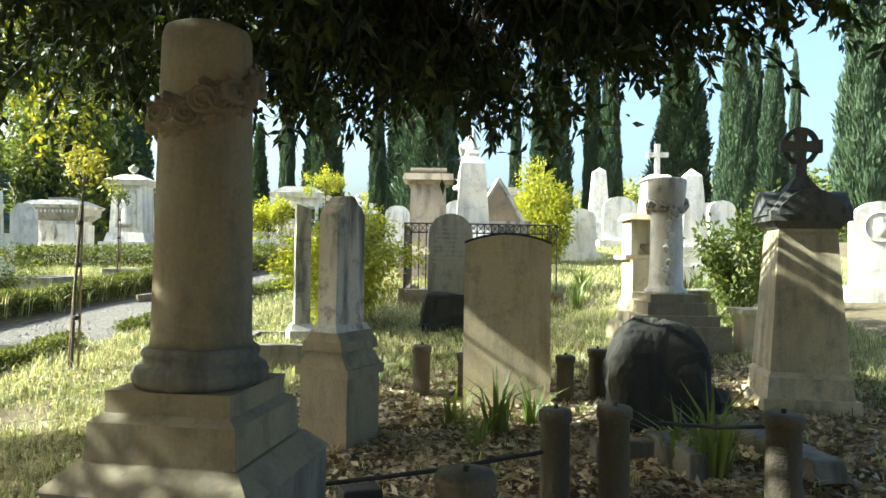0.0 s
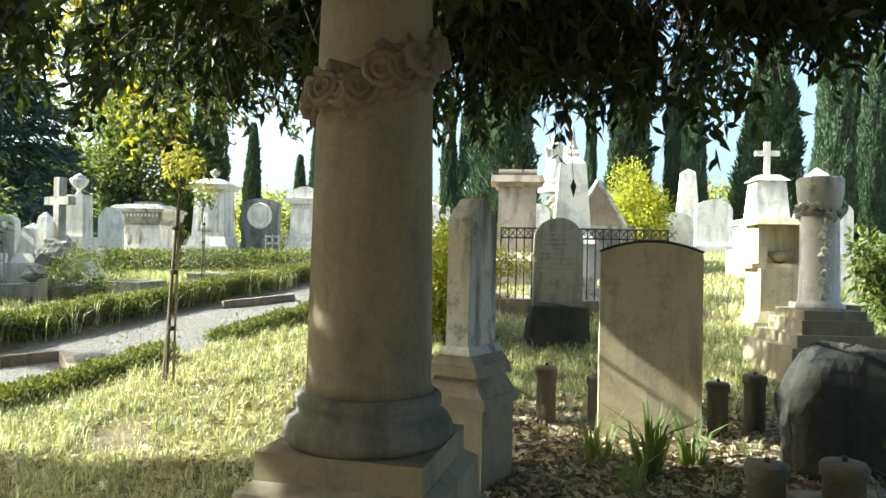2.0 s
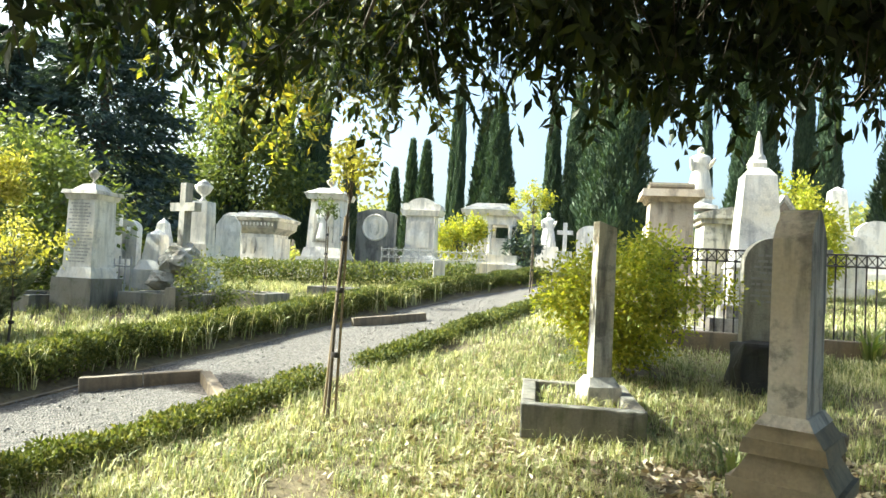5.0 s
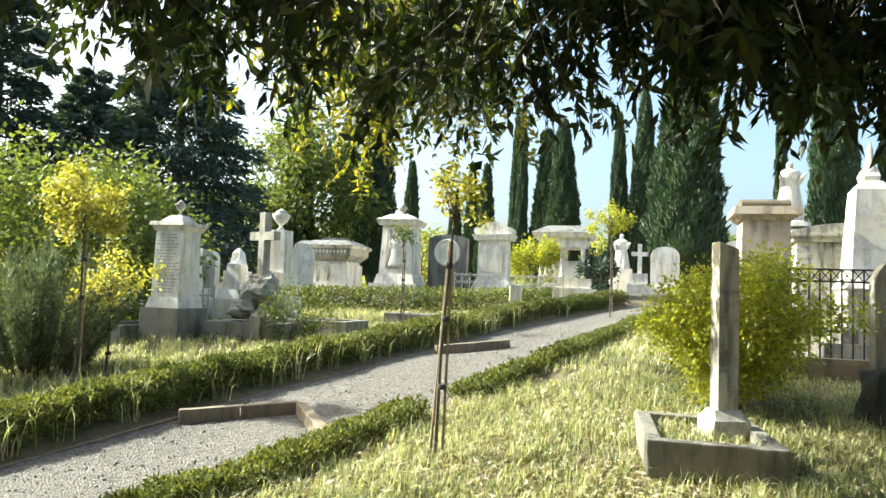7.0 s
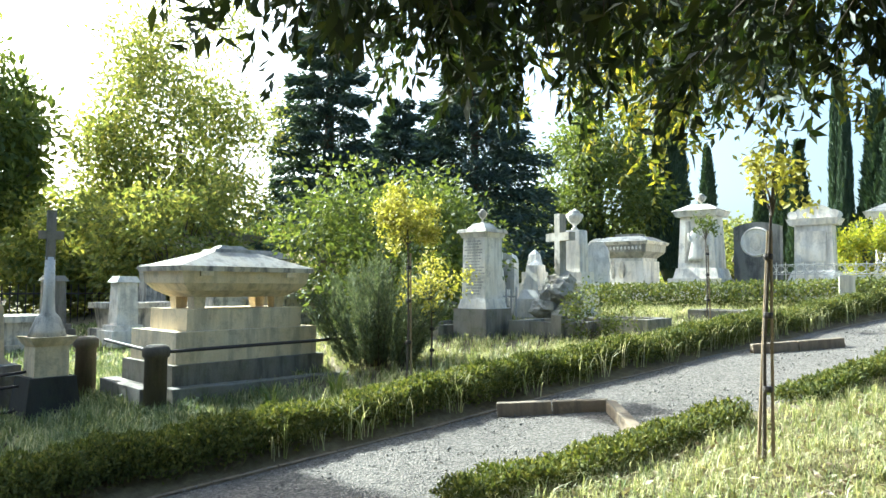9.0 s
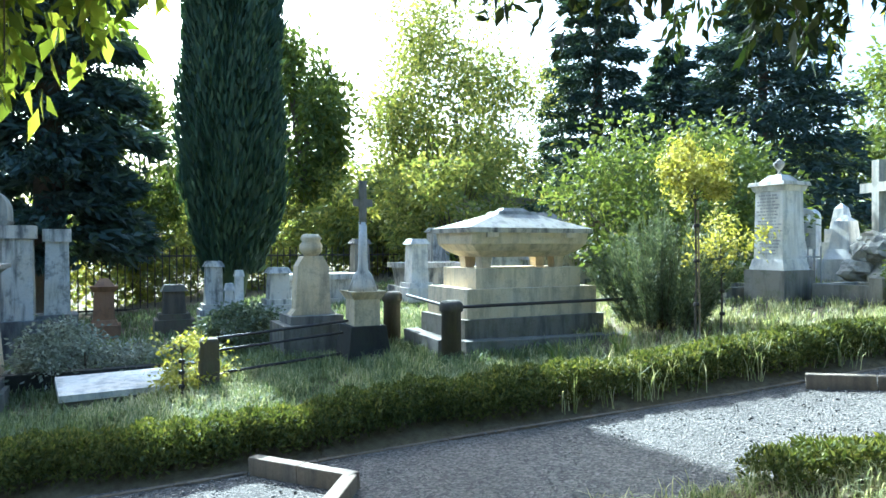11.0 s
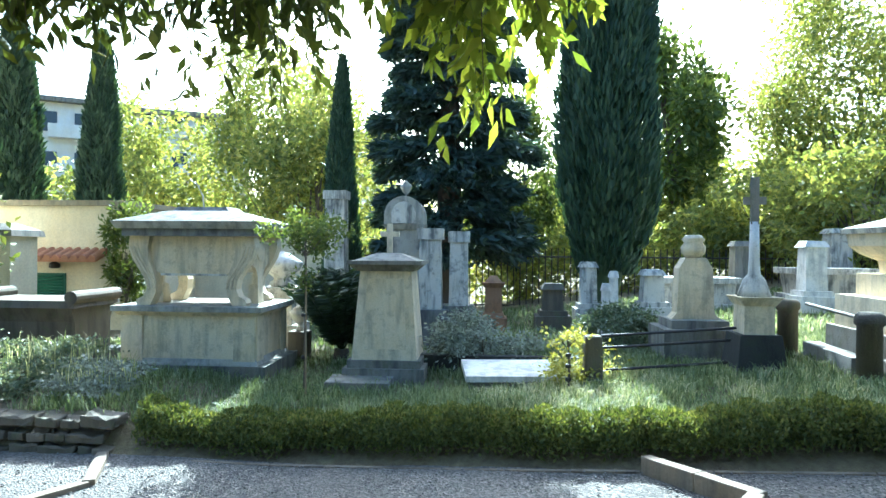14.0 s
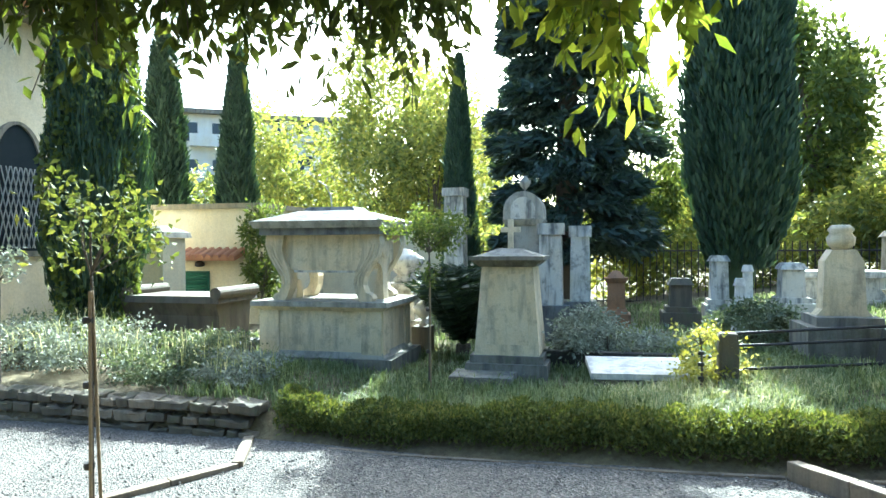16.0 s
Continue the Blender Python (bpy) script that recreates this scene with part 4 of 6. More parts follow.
for x, y, h, b in ((-8.05, 17.2, 0.75, 0.6), (-2.1, 20.3, 0.8, 0.6), (2.6, 17.5, 0.85, 0.5), (1.5, 19.0, 0.9, 0.7), (5.2, 16.0, 0.7, 0.5), (-10.9, 13.4, 0.9, 0.5), (7.8, 15.0, 0.9, 0.6)):
    white_cross(x, y, h, b)
for x, y, w_, h in ((3.2, 15.2, 0.7, 1.0), (6.0, 14.2, 0.55, 1.1), (4.9, 18.2, 0.9, 1.2), (2.2, 20.5, 1.0, 1.1), (-1.4, 22.0, 0.8, 1.2), (-11.5, 14.5, 0.6, 1.1), (-12.2, 12.3, 0.55, 1.0), (-12.8, 13.6, 0.6, 1.2), (0.6, 22.5, 0.9, 1.4), (7.2, 18.0, 0.8, 1.0), (-10.6, 17.5, 0.7, 1.3)):
    s = thing("arched_headstone", x, y, "white marble headstone with a rounded head", "gravestone", "white headstones")
    part("base", block(w_ * 1.3, 0.4, 0, 0.2), MARBLE, s)
    part("slab", prism(arched(w_, h, w_ * 0.35, 0.2), 0.18), MARBLE, s)
for x, y, h, w_ in ((4.0, 10.6, 1.9, 0.42), (5.0, 21.0, 2.4, 0.6), (-12.0, 16.5, 1.25, 0.36)):
    o = thing("small_obelisk", x, y, "white marble obelisk on a stepped base", "gravestone", "small obelisks")
    stack(o, MARBLE, ("base_block", 0, 0.35, w_ * 1.8, w_ * 1.8), ("plinth", 0.35, 0.65, w_ * 1.4, w_ * 1.4), ("shaft", 0.65, h - 0.12, w_, w_, w_ * 0.6, w_ * 0.6), ("tip", h - 0.12, h, w_ * 0.6, w_ * 0.6, 0.02, 0.02))

# ---- tombs south-west of the path ----
pt = thing("pedestal_sarcophagus", -11.65, -3.0, "cream sarcophagus on lion-paw legs over a panelled pedestal", "tomb")
stack(pt, GREY, ("base_block", 0, 0.26, 1.50, 2.20))
part("pedestal", block(1.30, 1.86, 0.26, 0.92, 1.28, 1.84), CREAM, pt)
part("pedestal_moulding", block(1.34, 1.90, 0.92, 0.98, 1.50, 2.06), CREAM, pt)
part("pedestal_slab", block(1.52, 2.08, 0.98, 1.05), GREY_LIGHT, pt)
for s in (-1, 1):
    part("pilaster", block(0.06, 0.30, 0.26, 0.92, cx=0.645, cy=s * 0.785, bev=0.006), CREAM, pt)
    part("end_pilaster", block(0.26, 0.05, 0.26, 0.92, cx=s * 0.52, cy=0.93, bev=0.006), CREAM, pt)
    for t in (-1, 1):
        leg = [(0.66, 1.05), (0.83, 1.05), (0.86, 1.09), (0.83, 1.14), (0.75, 1.18), (0.71, 1.28), (0.73, 1.40), (0.82, 1.54), (0.92, 1.70), (0.97, 1.86), (0.95, 2.0), (0.66, 2.0), (0.70, 1.82), (0.68, 1.66), (0.61, 1.50), (0.57, 1.36), (0.58, 1.22), (0.62, 1.13)]
        bm = prism([(x - 0.20, z) for x, z in leg], 0.20, bev=0.012)
        part("paw_leg", moved(bm, pose(0, 0, 0, 0, 0, 90 * t) @ pose(0.12, -s * 0.48, 0)), CREAM, pt, "carved leg ending in a lion paw")
        for k in range(3):
            fl = tube([(x - 0.08 - 0.05 * (k + 0.6), 0, z) for x, z in leg[5:10]], 0.014, 6)
            part("flute", moved(fl, pose(0, 0, 0, 0, 0, 90 * t) @ pose(0, -s * 0.48 + (0.105 if -s * t > 0 else 0.105) * (-1 if s * 1 > 0 else 1), 0)), CREAM, pt)
part("chest", moved(prism([(-0.46, 1.48), (0.46, 1.48), (0.58, 1.53), (0.68, 1.64), (0.74, 1.80), (0.76, 2.0), (-0.76, 2.0), (-0.74, 1.80), (-0.68, 1.64), (-0.58, 1.53)], 0.98, bev=0.01), pose(0, 0, 0, 0, 0, 90)), CREAM, pt)
part("chest_rib", block(1.0, 0.94, 1.455, 1.485, bev=0.006), MARBLE_OLD, pt)
part("pedestal_foot", block(1.40, 1.96, 0.26, 0.34, 1.32, 1.88), GREY_LIGHT, pt)
for t in (-1, 1):
    shield = prism([(-0.10, 1.30), (0.10, 1.30), (0.12, 1.46), (0.20, 1.56), (0.36, 1.62), (0.46, 1.80), (0.48, 1.99), (-0.48, 1.99), (-0.46, 1.80), (-0.36, 1.62), (-0.20, 1.56), (-0.12, 1.46)], 0.05, cy=t * 0.74, bev=0.01)
    part("end_shield", shield, CREAM, pt, "carved shield-shaped end panel")
    part("end_pillar", block(0.24, 0.16, 1.05, 1.32, 0.18, 0.12, 0.012, cy=t * 0.70), CREAM, pt)
for t in (-1, 1):
    part("end_roundel", moved(lathe([(0.17, 0), (0.18, 0.02), (0.14, 0.035), (0.12, 0.02), (0.05, 0.03), (0.02, 0.03)], 24), pose(0, t * 0.768, 1.82, -90 * t)), CREAM, pt)
part("lid_frieze", block(1.40, 1.84, 2.0, 2.10), SLATE, pt, "frieze blackened by rain")
part("lid_cornice", block(1.52, 1.96, 2.10, 2.20, 1.62, 2.06), GREY_LIGHT, pt)
part("lid", block(1.60, 2.04, 2.20, 2.36, 0.7, 0.9), SLATE, pt, "sloped grey lid stained by rain")
part("lid_top", block(0.62, 0.82, 2.36, 2.42, 0.5, 0.7), SLATE, pt)
pw = thing("curved_wire", -11.7, -3.1, "thin bent wire standing on a tomb lid", "wire", z=pt.location.z + 2.40)
part("wire", tube([(0, 0, 0), (0, -0.02, 0.2), (0, -0.10, 0.36), (0, -0.22, 0.44)], 0.012, 6), IRON_WHITE, pw)

pd = thing("cross_pedestal", -11.3, -0.30, "cream tapering pedestal with a heavy cap and small stone cross", "memorial")
stack(pd, GREY, ("base_block", 0, 0.22, 1.12, 1.10, 1.08, 1.06), ("base_step", 0.22, 0.32, 0.98, 0.96))
part("shaft", block(0.88, 0.86, 0.32, 1.48, 0.70, 0.68, 0.02), CREAM, pd)
part("panel", block(0.02, 0.58, 0.46, 1.38, 0.02, 0.48, 0.004, cx=0.427, dx=-0.072), CREAM, pd)
stack(pd, GREY, ("cornice", 1.48, 1.57, 0.76, 0.74, 0.96, 0.94), ("cap", 1.57, 1.62, 1.0, 0.98), ("cap_slope", 1.62, 1.72, 0.86, 0.84, 0.3, 0.3))
part("cross", moved(prism(cross(0.26, 0.42, 0.07, 1.70, 0.66), 0.07), pose(0, 0, 0, 0, 0, 90)), CREAM, pd)
pd2 = thing("step_slab", -10.55, -0.55, "low grey stone slab at the foot of a pedestal", "slab")
part("slab", block(0.55, 0.8, 0, 0.16, chip=0.006), GREY, pd2)

ls = thing("ledger_slab", -10.55, 1.35, "flat white marble grave slab tilted on the grass", "grave", z=G(-10.55, 1.35) + 0.02)
part("slab", moved(block(0.95, 1.2, 0, 0.07), pose(0, 0, 0.10, 0, 2.5, 6)), MARBLE, ls)
part("bed", moved(block(0.85, 1.1, -0.25, 0.004), pose(0, 0, 0.098, 0, 2.5, 6)), GREY, ls)

dk = thing("dark_sarcophagus", -12.4, -6.1, "dark mossy stone sarcophagus with scrolled lid ends", "tomb", rz=0)
stack(dk, DARK, ("base_block", 0, 0.2, 1.3, 2.2))
part("chest", moved(prism([(-0.5, 0.2), (0.5, 0.2), (0.46, 0.3), (0.48, 0.7), (0.58, 0.92), (-0.58, 0.92), (-0.48, 0.7), (-0.46, 0.3)], 1.8), pose(0, 0, 0)), BROWN, dk)
part("lid", block(1.24, 1.96, 0.92, 1.03, 1.16, 1.88), BROWN, dk)
for t in (-1, 1):
    part("lid_scroll", moved(lathe([(0.1, -0.62), (0.1, 0.62)], 14), pose(0, t * 0.92, 1.08, 0, 90)), BROWN, dk)

tm = thing("raised_tomb", -9.85, 6.12, "cream tomb chest with a hipped lid raised on short feet", "tomb", sink=0.10)
stack(tm, GREY, ("base_block", 0, 0.44, 1.25, 2.10))
stack(tm, CREAM, ("lower_step", 0.44, 0.80, 1.12, 1.96), ("upper_step", 0.80, 1.05, 0.90, 1.60))
for i in (-1, 1):
    for s in (-1, 1):
        part("foot", block(0.14, 0.13, 1.05, 1.20, 0.16, 0.16, cx=s * 0.22, cy=i * 0.56), CREAM, tm)
stack(tm, CREAM, ("chest_bottom", 1.19, 1.27, 0.60, 1.26, 0.84, 1.56), ("chest_bowl", 1.27, 1.36, 0.84, 1.56, 0.97, 1.74), ("chest", 1.36, 1.50, 0.97, 1.74, 1.00, 1.78))
part("lid_edge", block(1.06, 1.86, 1.50, 1.56, 1.08, 1.90), MARBLE_OLD, tm)
part("lid", block(1.07, 1.88, 1.56, 1.75, 0.34, 0.62), GREY_LIGHT, tm, "sloped grey lid")
part("lid_top", block(0.34, 0.62, 1.75, 1.79, 0.30, 0.56), GREY_LIGHT, tm)
part("lid_knob", block(0.22, 0.44, 1.79, 1.84, 0.12, 0.3, 0.015), GREY_LIGHT, tm)
for k in (-0.6, 0.6):
    part("strap", block(0.04, 0.16, 1.44, 1.50, cx=0.51, cy=k, bev=0.006), CREAM, tm)
for x, y in ((-9.15, 4.85), (-10.75, 4.75), (-8.85, 7.75)):
    p = thing("fence_post", x, y, "round dark stone post of a tomb enclosure", "post", "posts of the tomb enclosure")
    part("shaft", lathe([(0.12, 0), (0.115, 0.62), (0.14, 0.64), (0.14, 0.72), (0.1, 0.76)], 16), BROWN, p, smooth=True)
for x, y, rz_, l in ((-9.15, 4.85, 84, 2.9), (-9.15, 4.85, 176.4, 1.55)):
    k = thing("enclosure_kerb", x, y, "dark stone kerb of a tomb enclosure", "kerb", rz=rz_)
    part("stone", block(l - 0.3, 0.2, 0, 0.28, cx=l / 2, chip=0.008), GREY, k)
    rr = thing("enclosure_rail", x, y, "iron rail round a raised tomb", "rail", rz=rz_, z=G(x, y) + 0.66)
    part("rail", tube([(0.1, 0, 0), (l, 0, 0.04)], 0.02, 8), IRON, rr)

# white rounded stele, urn on top, behind rails
we = thing("urn_stele", -11.25, 3.75, "pale stone stele with curved shoulders and an urn", "gravestone")
stack(we, GREY, ("base_block", 0, 0.45, 0.85, 0.95), ("step", 0.45, 0.56, 0.66, 0.72))
part("stele", moved(prism([(-0.31, 0.56), (0.31, 0.56), (0.24, 0.64), (0.215, 1.22), (0.13, 1.36), (-0.13, 1.36), (-0.215, 1.22), (-0.24, 0.64)], 0.26), pose(0, 0, 0, 0, 0, 90)), CREAM, we)
part("urn", lathe([(0.09, 1.36), (0.15, 1.42), (0.16, 1.50), (0.12, 1.56), (0.15, 1.60), (0.1, 1.66)], 18), CREAM, we, smooth=True)
co = thing("column_cross", -10.25, 4.15, "slender stone cross on a column with a dark square base", "memorial")
stack(co, DARK, ("base_block", 0, 0.45, 0.56, 0.56, 0.46, 0.46))
stack(co, CREAM, ("die", 0.45, 0.78, 0.34, 0.34), ("cap", 0.78, 0.88, 0.36, 0.36, 0.48, 0.48))
part("cone", lathe([(0.19, 0.88), (0.17, 0.95), (0.12, 1.08), (0.07, 1.14), (0.06, 1.3), (0.05, 1.75)], 18), MARBLE_OLD, co, smooth=True)
part("cross", moved(prism(cross(0.24, 0.55, 0.09, 1.72, 0.5), 0.08), pose(0, 0, 0, 0, 0, 78)), GREY, co)
for x0, y0, x1, y1, h in ((-10.1, 2.35, -10.35, 4.1, 0.42), (-10.1, 2.35, -10.35, 4.1, 0.56), (-10.1, 2.35, -10.35, 4.1, 0.16)):
    rr = thing("plot_rail", x0, y0, "thin iron rail along a grave plot", "rail", "plot rails", z=G(x0, y0) + h)
    part("rail", tube([(0, 0, 0), (x1 - x0, y1 - y0, 0.1)], 0.017, 6), IRON, rr)
sp = thing("brown_post", -9.95, 2.25, "squat brown stone post beside a yellow shrub", "post")
part("post", block(0.2, 0.22, 0, 0.62, 0.19, 0.2, 0.03, chip=0.01), BROWN, sp)
kb2 = thing("plot_kerb", -11.4, 1.0, "long low dark kerb behind a marble slab", "kerb")
part("stone", block(0.16, 3.4, 0, 0.24, chip=0.008), DARK, kb2)

# taller monuments behind
tl = thing("arched_monument", -14.6, -0.5, "tall grey monument with a domed arched head and finial", "memorial")
tl.scale = (0.8, 0.8, 0.86)
stack(tl, GREY_LIGHT, ("base_block", 0, 0.8, 1.1, 1.1), ("plinth", 0.8, 1.0, 0.95, 0.95, 0.8, 0.8), ("shaft", 1.0, 2.5, 0.75, 0.72, 0.72, 0.7), ("cornice", 2.5, 2.62, 0.8, 0.8, 0.95, 0.95))
part("arched_head", moved(prism(arched(0.9, 0.62, 0.42, 2.6), 0.85), pose(0, 0, 0, 0, 0, 90)), GREY_LIGHT, tl)
part("finial", lathe(urn_profile(0.4, 0.14, 3.18), 16), GREY_LIGHT, tl, smooth=True)
part("arch_recess", moved(prism(arched(0.56, 0.46, 0.28, 2.64), 0.03, cy=-0.43), pose(0, 0, 0, 0, 0, 90)), MARBLE_OLD, tl, "pale arched panel")
bh = thing("brown_headstone", -16.2, 1.15, "small reddish-brown stone monument with a moulded cap", "gravestone")
stack(bh, TERRACOTTA_STONE, ("base_block", 0, 0.30, 0.62, 0.56), ("plinth", 0.30, 0.40, 0.54, 0.48, 0.44, 0.40), ("die", 0.40, 0.92, 0.40, 0.36, 0.38, 0.34), ("cornice", 0.92, 1.02, 0.42, 0.38, 0.54, 0.48), ("cap", 1.02, 1.16, 0.40, 0.36, 0.16, 0.14))
for x, y, h, w_, rz_ in ((-14.3, 0.0, 2.15, 0.42, 0), (-14.5, 0.5, 2.05, 0.36, 4), (-18.0, -2.6, 3.2, 0.5, 0)):
    s = thing("tall_stele", x, y, "tall narrow marble stele on a grey base", "gravestone", "tall steles", rz=rz_)
    stack(s, SLATE, ("base_block", 0, 0.7, w_ * 1.6, w_ * 1.6))
    stack(s, MARBLE_OLD, ("shaft", 0.7, h - 0.2, w_, w_, w_ * 0.9, w_ * 0.9), ("cap", h - 0.2, h, w_ * 1.1, w_ * 1.1))
uw = thing("urn_pedestal", -13.5, -2.5, "pale stone pedestal carrying a wide covered urn", "memorial")
uw.scale = (0.85, 0.85, 0.87)
stack(uw, MARBLE_OLD, ("base_block", 0, 0.6, 0.9, 0.9), ("die", 0.6, 1.2, 0.6, 0.6), ("cap", 1.2, 1.32, 0.8, 0.8))
part("urn", lathe([(0.2, 1.32), (0.26, 1.4), (0.14, 1.48), (0.36, 1.66), (0.42, 1.78), (0.40, 1.82), (0.15, 1.98), (0.03, 2.02)], 22), MARBLE_OLD, uw, smooth=True)
wn_ = thing("small_urn", -12.7, -1.95, "small white marble vase on a brown stone block", "urn")
part("pedestal", block(0.3, 0.3, 0, 0.5, chip=0.008), BROWN, wn_)
part("vase", lathe(urn_profile(0.42, 0.17, 0.5), 18), MARBLE, wn_, smooth=True)
for x, y, h, w_, m_, nm in ((-16.2, 3.1, 1.7, 0.34, MARBLE_OLD, "square_pillar"), (-15.4, 2.3, 1.25, 0.4, BROWN, "square_pillar"), (-15.0, 3.4, 1.5, 0.16, MARBLE, "square_pillar"), (-15.8, 4.3, 1.4, 0.42, MARBLE_OLD, "square_pillar"), (-17.4, 6.6, 1.9, 0.4, GREY, "square_pillar"), (-15.2, 7.1, 1.8, 0.4, MARBLE, "square_pillar"), (-14.6, 8.8, 1.6, 0.8, MARBLE_OLD, "square_pillar"), (-18.5, 9.2, 2.0, 0.5, MARBLE_OLD, "square_pillar"), (-13.5, 3.0, 1.3, 0.14, MARBLE, "square_pillar")):
    o = thing(nm, x, y, "weathered squared stone pillar on a plinth" if m_ != MARBLE else "white marble squared pillar on a plinth", "gravestone", "pillars among the graves")
    stack(o, m_, ("base_block", 0, 0.3, w_ * 1.7, w_ * 1.7), ("step", 0.3, 0.4, w_ * 1.35, w_ * 1.35), ("shaft", 0.4, h * 0.74 - 0.12, w_, w_, w_ * 0.88, w_ * 0.88), ("cap", h * 0.74 - 0.12, h * 0.74, w_ * 1.15, w_ * 1.15, w_ * 0.8, w_ * 0.8))
for x, y in ((-16.8, 5.4), (-16.5, 8.0), (-14.2, 9.9)):
    o = thing("chest_tomb", x, y, "low pale chest tomb with an overhanging slab", "tomb", "chest tombs")
    stack(o, MARBLE_OLD, ("base_block", 0, 0.2, 1.0, 1.7), ("body", 0.2, 0.62, 0.8, 1.4, 0.9, 1.5), ("slab", 0.62, 0.74, 1.05, 1.7))
uc2 = thing("urn_sarcophagus", -15.4, 10.2, "pale marble sarcophagus carved as a wide urn on a pedestal", "tomb")
stack(uc2, MARBLE_OLD, ("base_block", 0, 0.5, 1.0, 1.2), ("die", 0.5, 1.1, 0.7, 0.9), ("slab", 1.1, 1.2, 0.9, 1.1))
part("chest", block(0.5, 0.8, 1.2, 1.5, 0.9, 1.2), MARBLE_OLD, uc2)
part("lid", block(1.0, 1.3, 1.5, 1.68, 0.5, 0.7), SLATE, uc2)

# cemetery railing and vault far behind
fr = thing("perimeter_railing", -21.5, -4.0, "dark iron perimeter railing on the cemetery boundary", "railing")
for i in range(110):
    part("picket", tube([(0, 0.18 * i, 0), (0, 0.18 * i, 1.9)], 0.016, 5), IRON, fr)
for z in (0.25, 1.65):
    part("rail", tube([(0, 0, z), (0, 19.7, z)], 0.022, 5), IRON, fr)
n = 14000
hy = rng.uniform(-6, 17, n)
hx = -23.2 + rng.normal(size=n) * 0.3
hp = np.stack([hx, hy, terrain(hx, hy) + rng.uniform(0, 1, n) ** 0.8 * (2.0 + 0.4 * np.sin(2 * hy))], 1)
tagged(leaves("boundary_hedge", hp, rng.normal(size=(n, 3)), 0.22, 0.11, LEAF_LIGHT), "tall yellow-green hedge behind the perimeter railing", "hedge", kind="stuff")
vt = thing("vault", -24.0, 13.5, "small cream vault with an arched dark doorway and flat roof", "building", rz=30)
part("wall", block(2.2, 4.6, 0, 2.2), PLASTER, vt)
part("roof", block(2.5, 5.0, 2.2, 2.45), SAND, vt)
part("doorway", moved(prism(arched(1.1, 1.7, 0.5), 0.08), pose(1.1, 0, 0, 0, 0, 90)), GLASS, vt, "dark arched doorway")

# ---- house, annex, boundary ----
hz = G(-13, -9.6)
hs = thing("house", -9.7, -13.5, "cream plastered house with gothic windows and tiled eaves", "house", z=hz - 0.1)
part("wall", block(9.0, 7.6, 0, 6.3, bev=0.02), PLASTER, hs)
rf = prism([(-4.9, 6.3), (4.9, 6.3), (4.9, 6.42), (0, 8.2), (-4.9, 6.42)], 8.6, bev=0)
part("roof", rf, TERRACOTTA, hs, "terracotta tiled roof")
part("eave", block(9.6, 8.4, 6.16, 6.3), GREY, hs)
for i in range(24):
    part("roof_tile", moved(lathe([(0.11, -0.3), (0.1, 0.3)], 10), pose(-4.7 + 0.41 * i, 4.25, 6.36, 90)), TERRACOTTA, hs)
for x in (-2.65, 0.4):
    wd = part("window", prism([(p[0] + x, p[1]) for p in arched(1.0, 2.35, 0.72, 1.85, power=1.5)], 0.06, cy=3.80, bev=0), GLASS, hs, "gothic arched window")
    fo, fi = arched(1.26, 2.52, 0.80, 1.74, n=14, power=1.5), arched(1.0, 2.35, 0.72, 1.85, n=14, power=1.5)
    bm = bmesh.new()
    o_ = [[bm.verts.new((px + x, yy, pz)) for px, pz in pts] for yy in (3.78, 3.87) for pts in (fo, fi)]
    for i in range(len(fo)):
        j = (i + 1) % len(fo)
        bm.faces.new((o_[2][j], o_[2][i], o_[3][i], o_[3][j]))
        bm.faces.new((o_[2][i], o_[2][j], o_[0][j], o_[0][i]))
        bm.faces.new((o_[3][j], o_[3][i], o_[1][i], o_[1][j]))
    part("frame", bm, GREY, wd)
    for k in range(-4, 5):
        part("grille_bar", tube([(x + 0.11 * k - 0.2, 3.9, 1.9), (x + 0.11 * k + 0.2, 3.9, 3.4)], 0.012, 5), IRON_WHITE, wd)
        part("grille_bar", tube([(x + 0.11 * k + 0.2, 3.915, 1.9), (x + 0.11 * k - 0.2, 3.915, 3.4)], 0.012, 5), IRON_WHITE, wd)
ax = thing("annex", -18.0, -8.7, "low cream plastered annex with a green shutter and tiled ledge", "building", z=hz - 0.45)
part("wall", block(3.6, 3.6, 0, 3.15), PLASTER, ax)
part("coping", block(3.8, 3.8, 3.15, 3.27), SAND, ax)
sh = part("shutter", block(0.06, 0.86, 1.05, 1.68, cx=1.82, cy=0.1, bev=0.004), SHUTTER, ax, "green louvred shutter")
for k in range(9):
    part("slat", moved(block(0.03, 0.78, -0.02, 0.02, bev=0.003), pose(1.86, 0.1, 1.11 + 0.064 * k, 0, 30)), SHUTTER, sh)
part("ledge", moved(block(0.5, 1.9, -0.04, 0.04), pose(2.0, 0.5, 2.05, 0, 18)), TERRACOTTA, ax, "terracotta tiled ledge")
for k in range(10):
    part("ledge_tile", moved(lathe([(0.08, -0.27), (0.07, 0.27)], 10), pose(2.02, -0.4 + 0.2 * k, 2.10, 0, 108)), TERRACOTTA, ax)
part("wall_lamp", lathe([(0.05, 1.78), (0.11, 1.8), (0.11, 1.88), (0.04, 1.93)], 12, cx=1.86, cy=0.3), IRON, ax)
gp = thing("gate_pillar", -14.4, -8.2, "cream gate pillar with a grey stone cap", "pillar")
stack(gp, PLASTER, ("shaft", 0, 2.0, 0.75, 0.75))
stack(gp, GREY, ("cap", 2.0, 2.12, 0.95, 0.95, 0.9, 0.9), ("cap_slope", 2.12, 2.25, 0.85, 0.85, 0.3, 0.3))
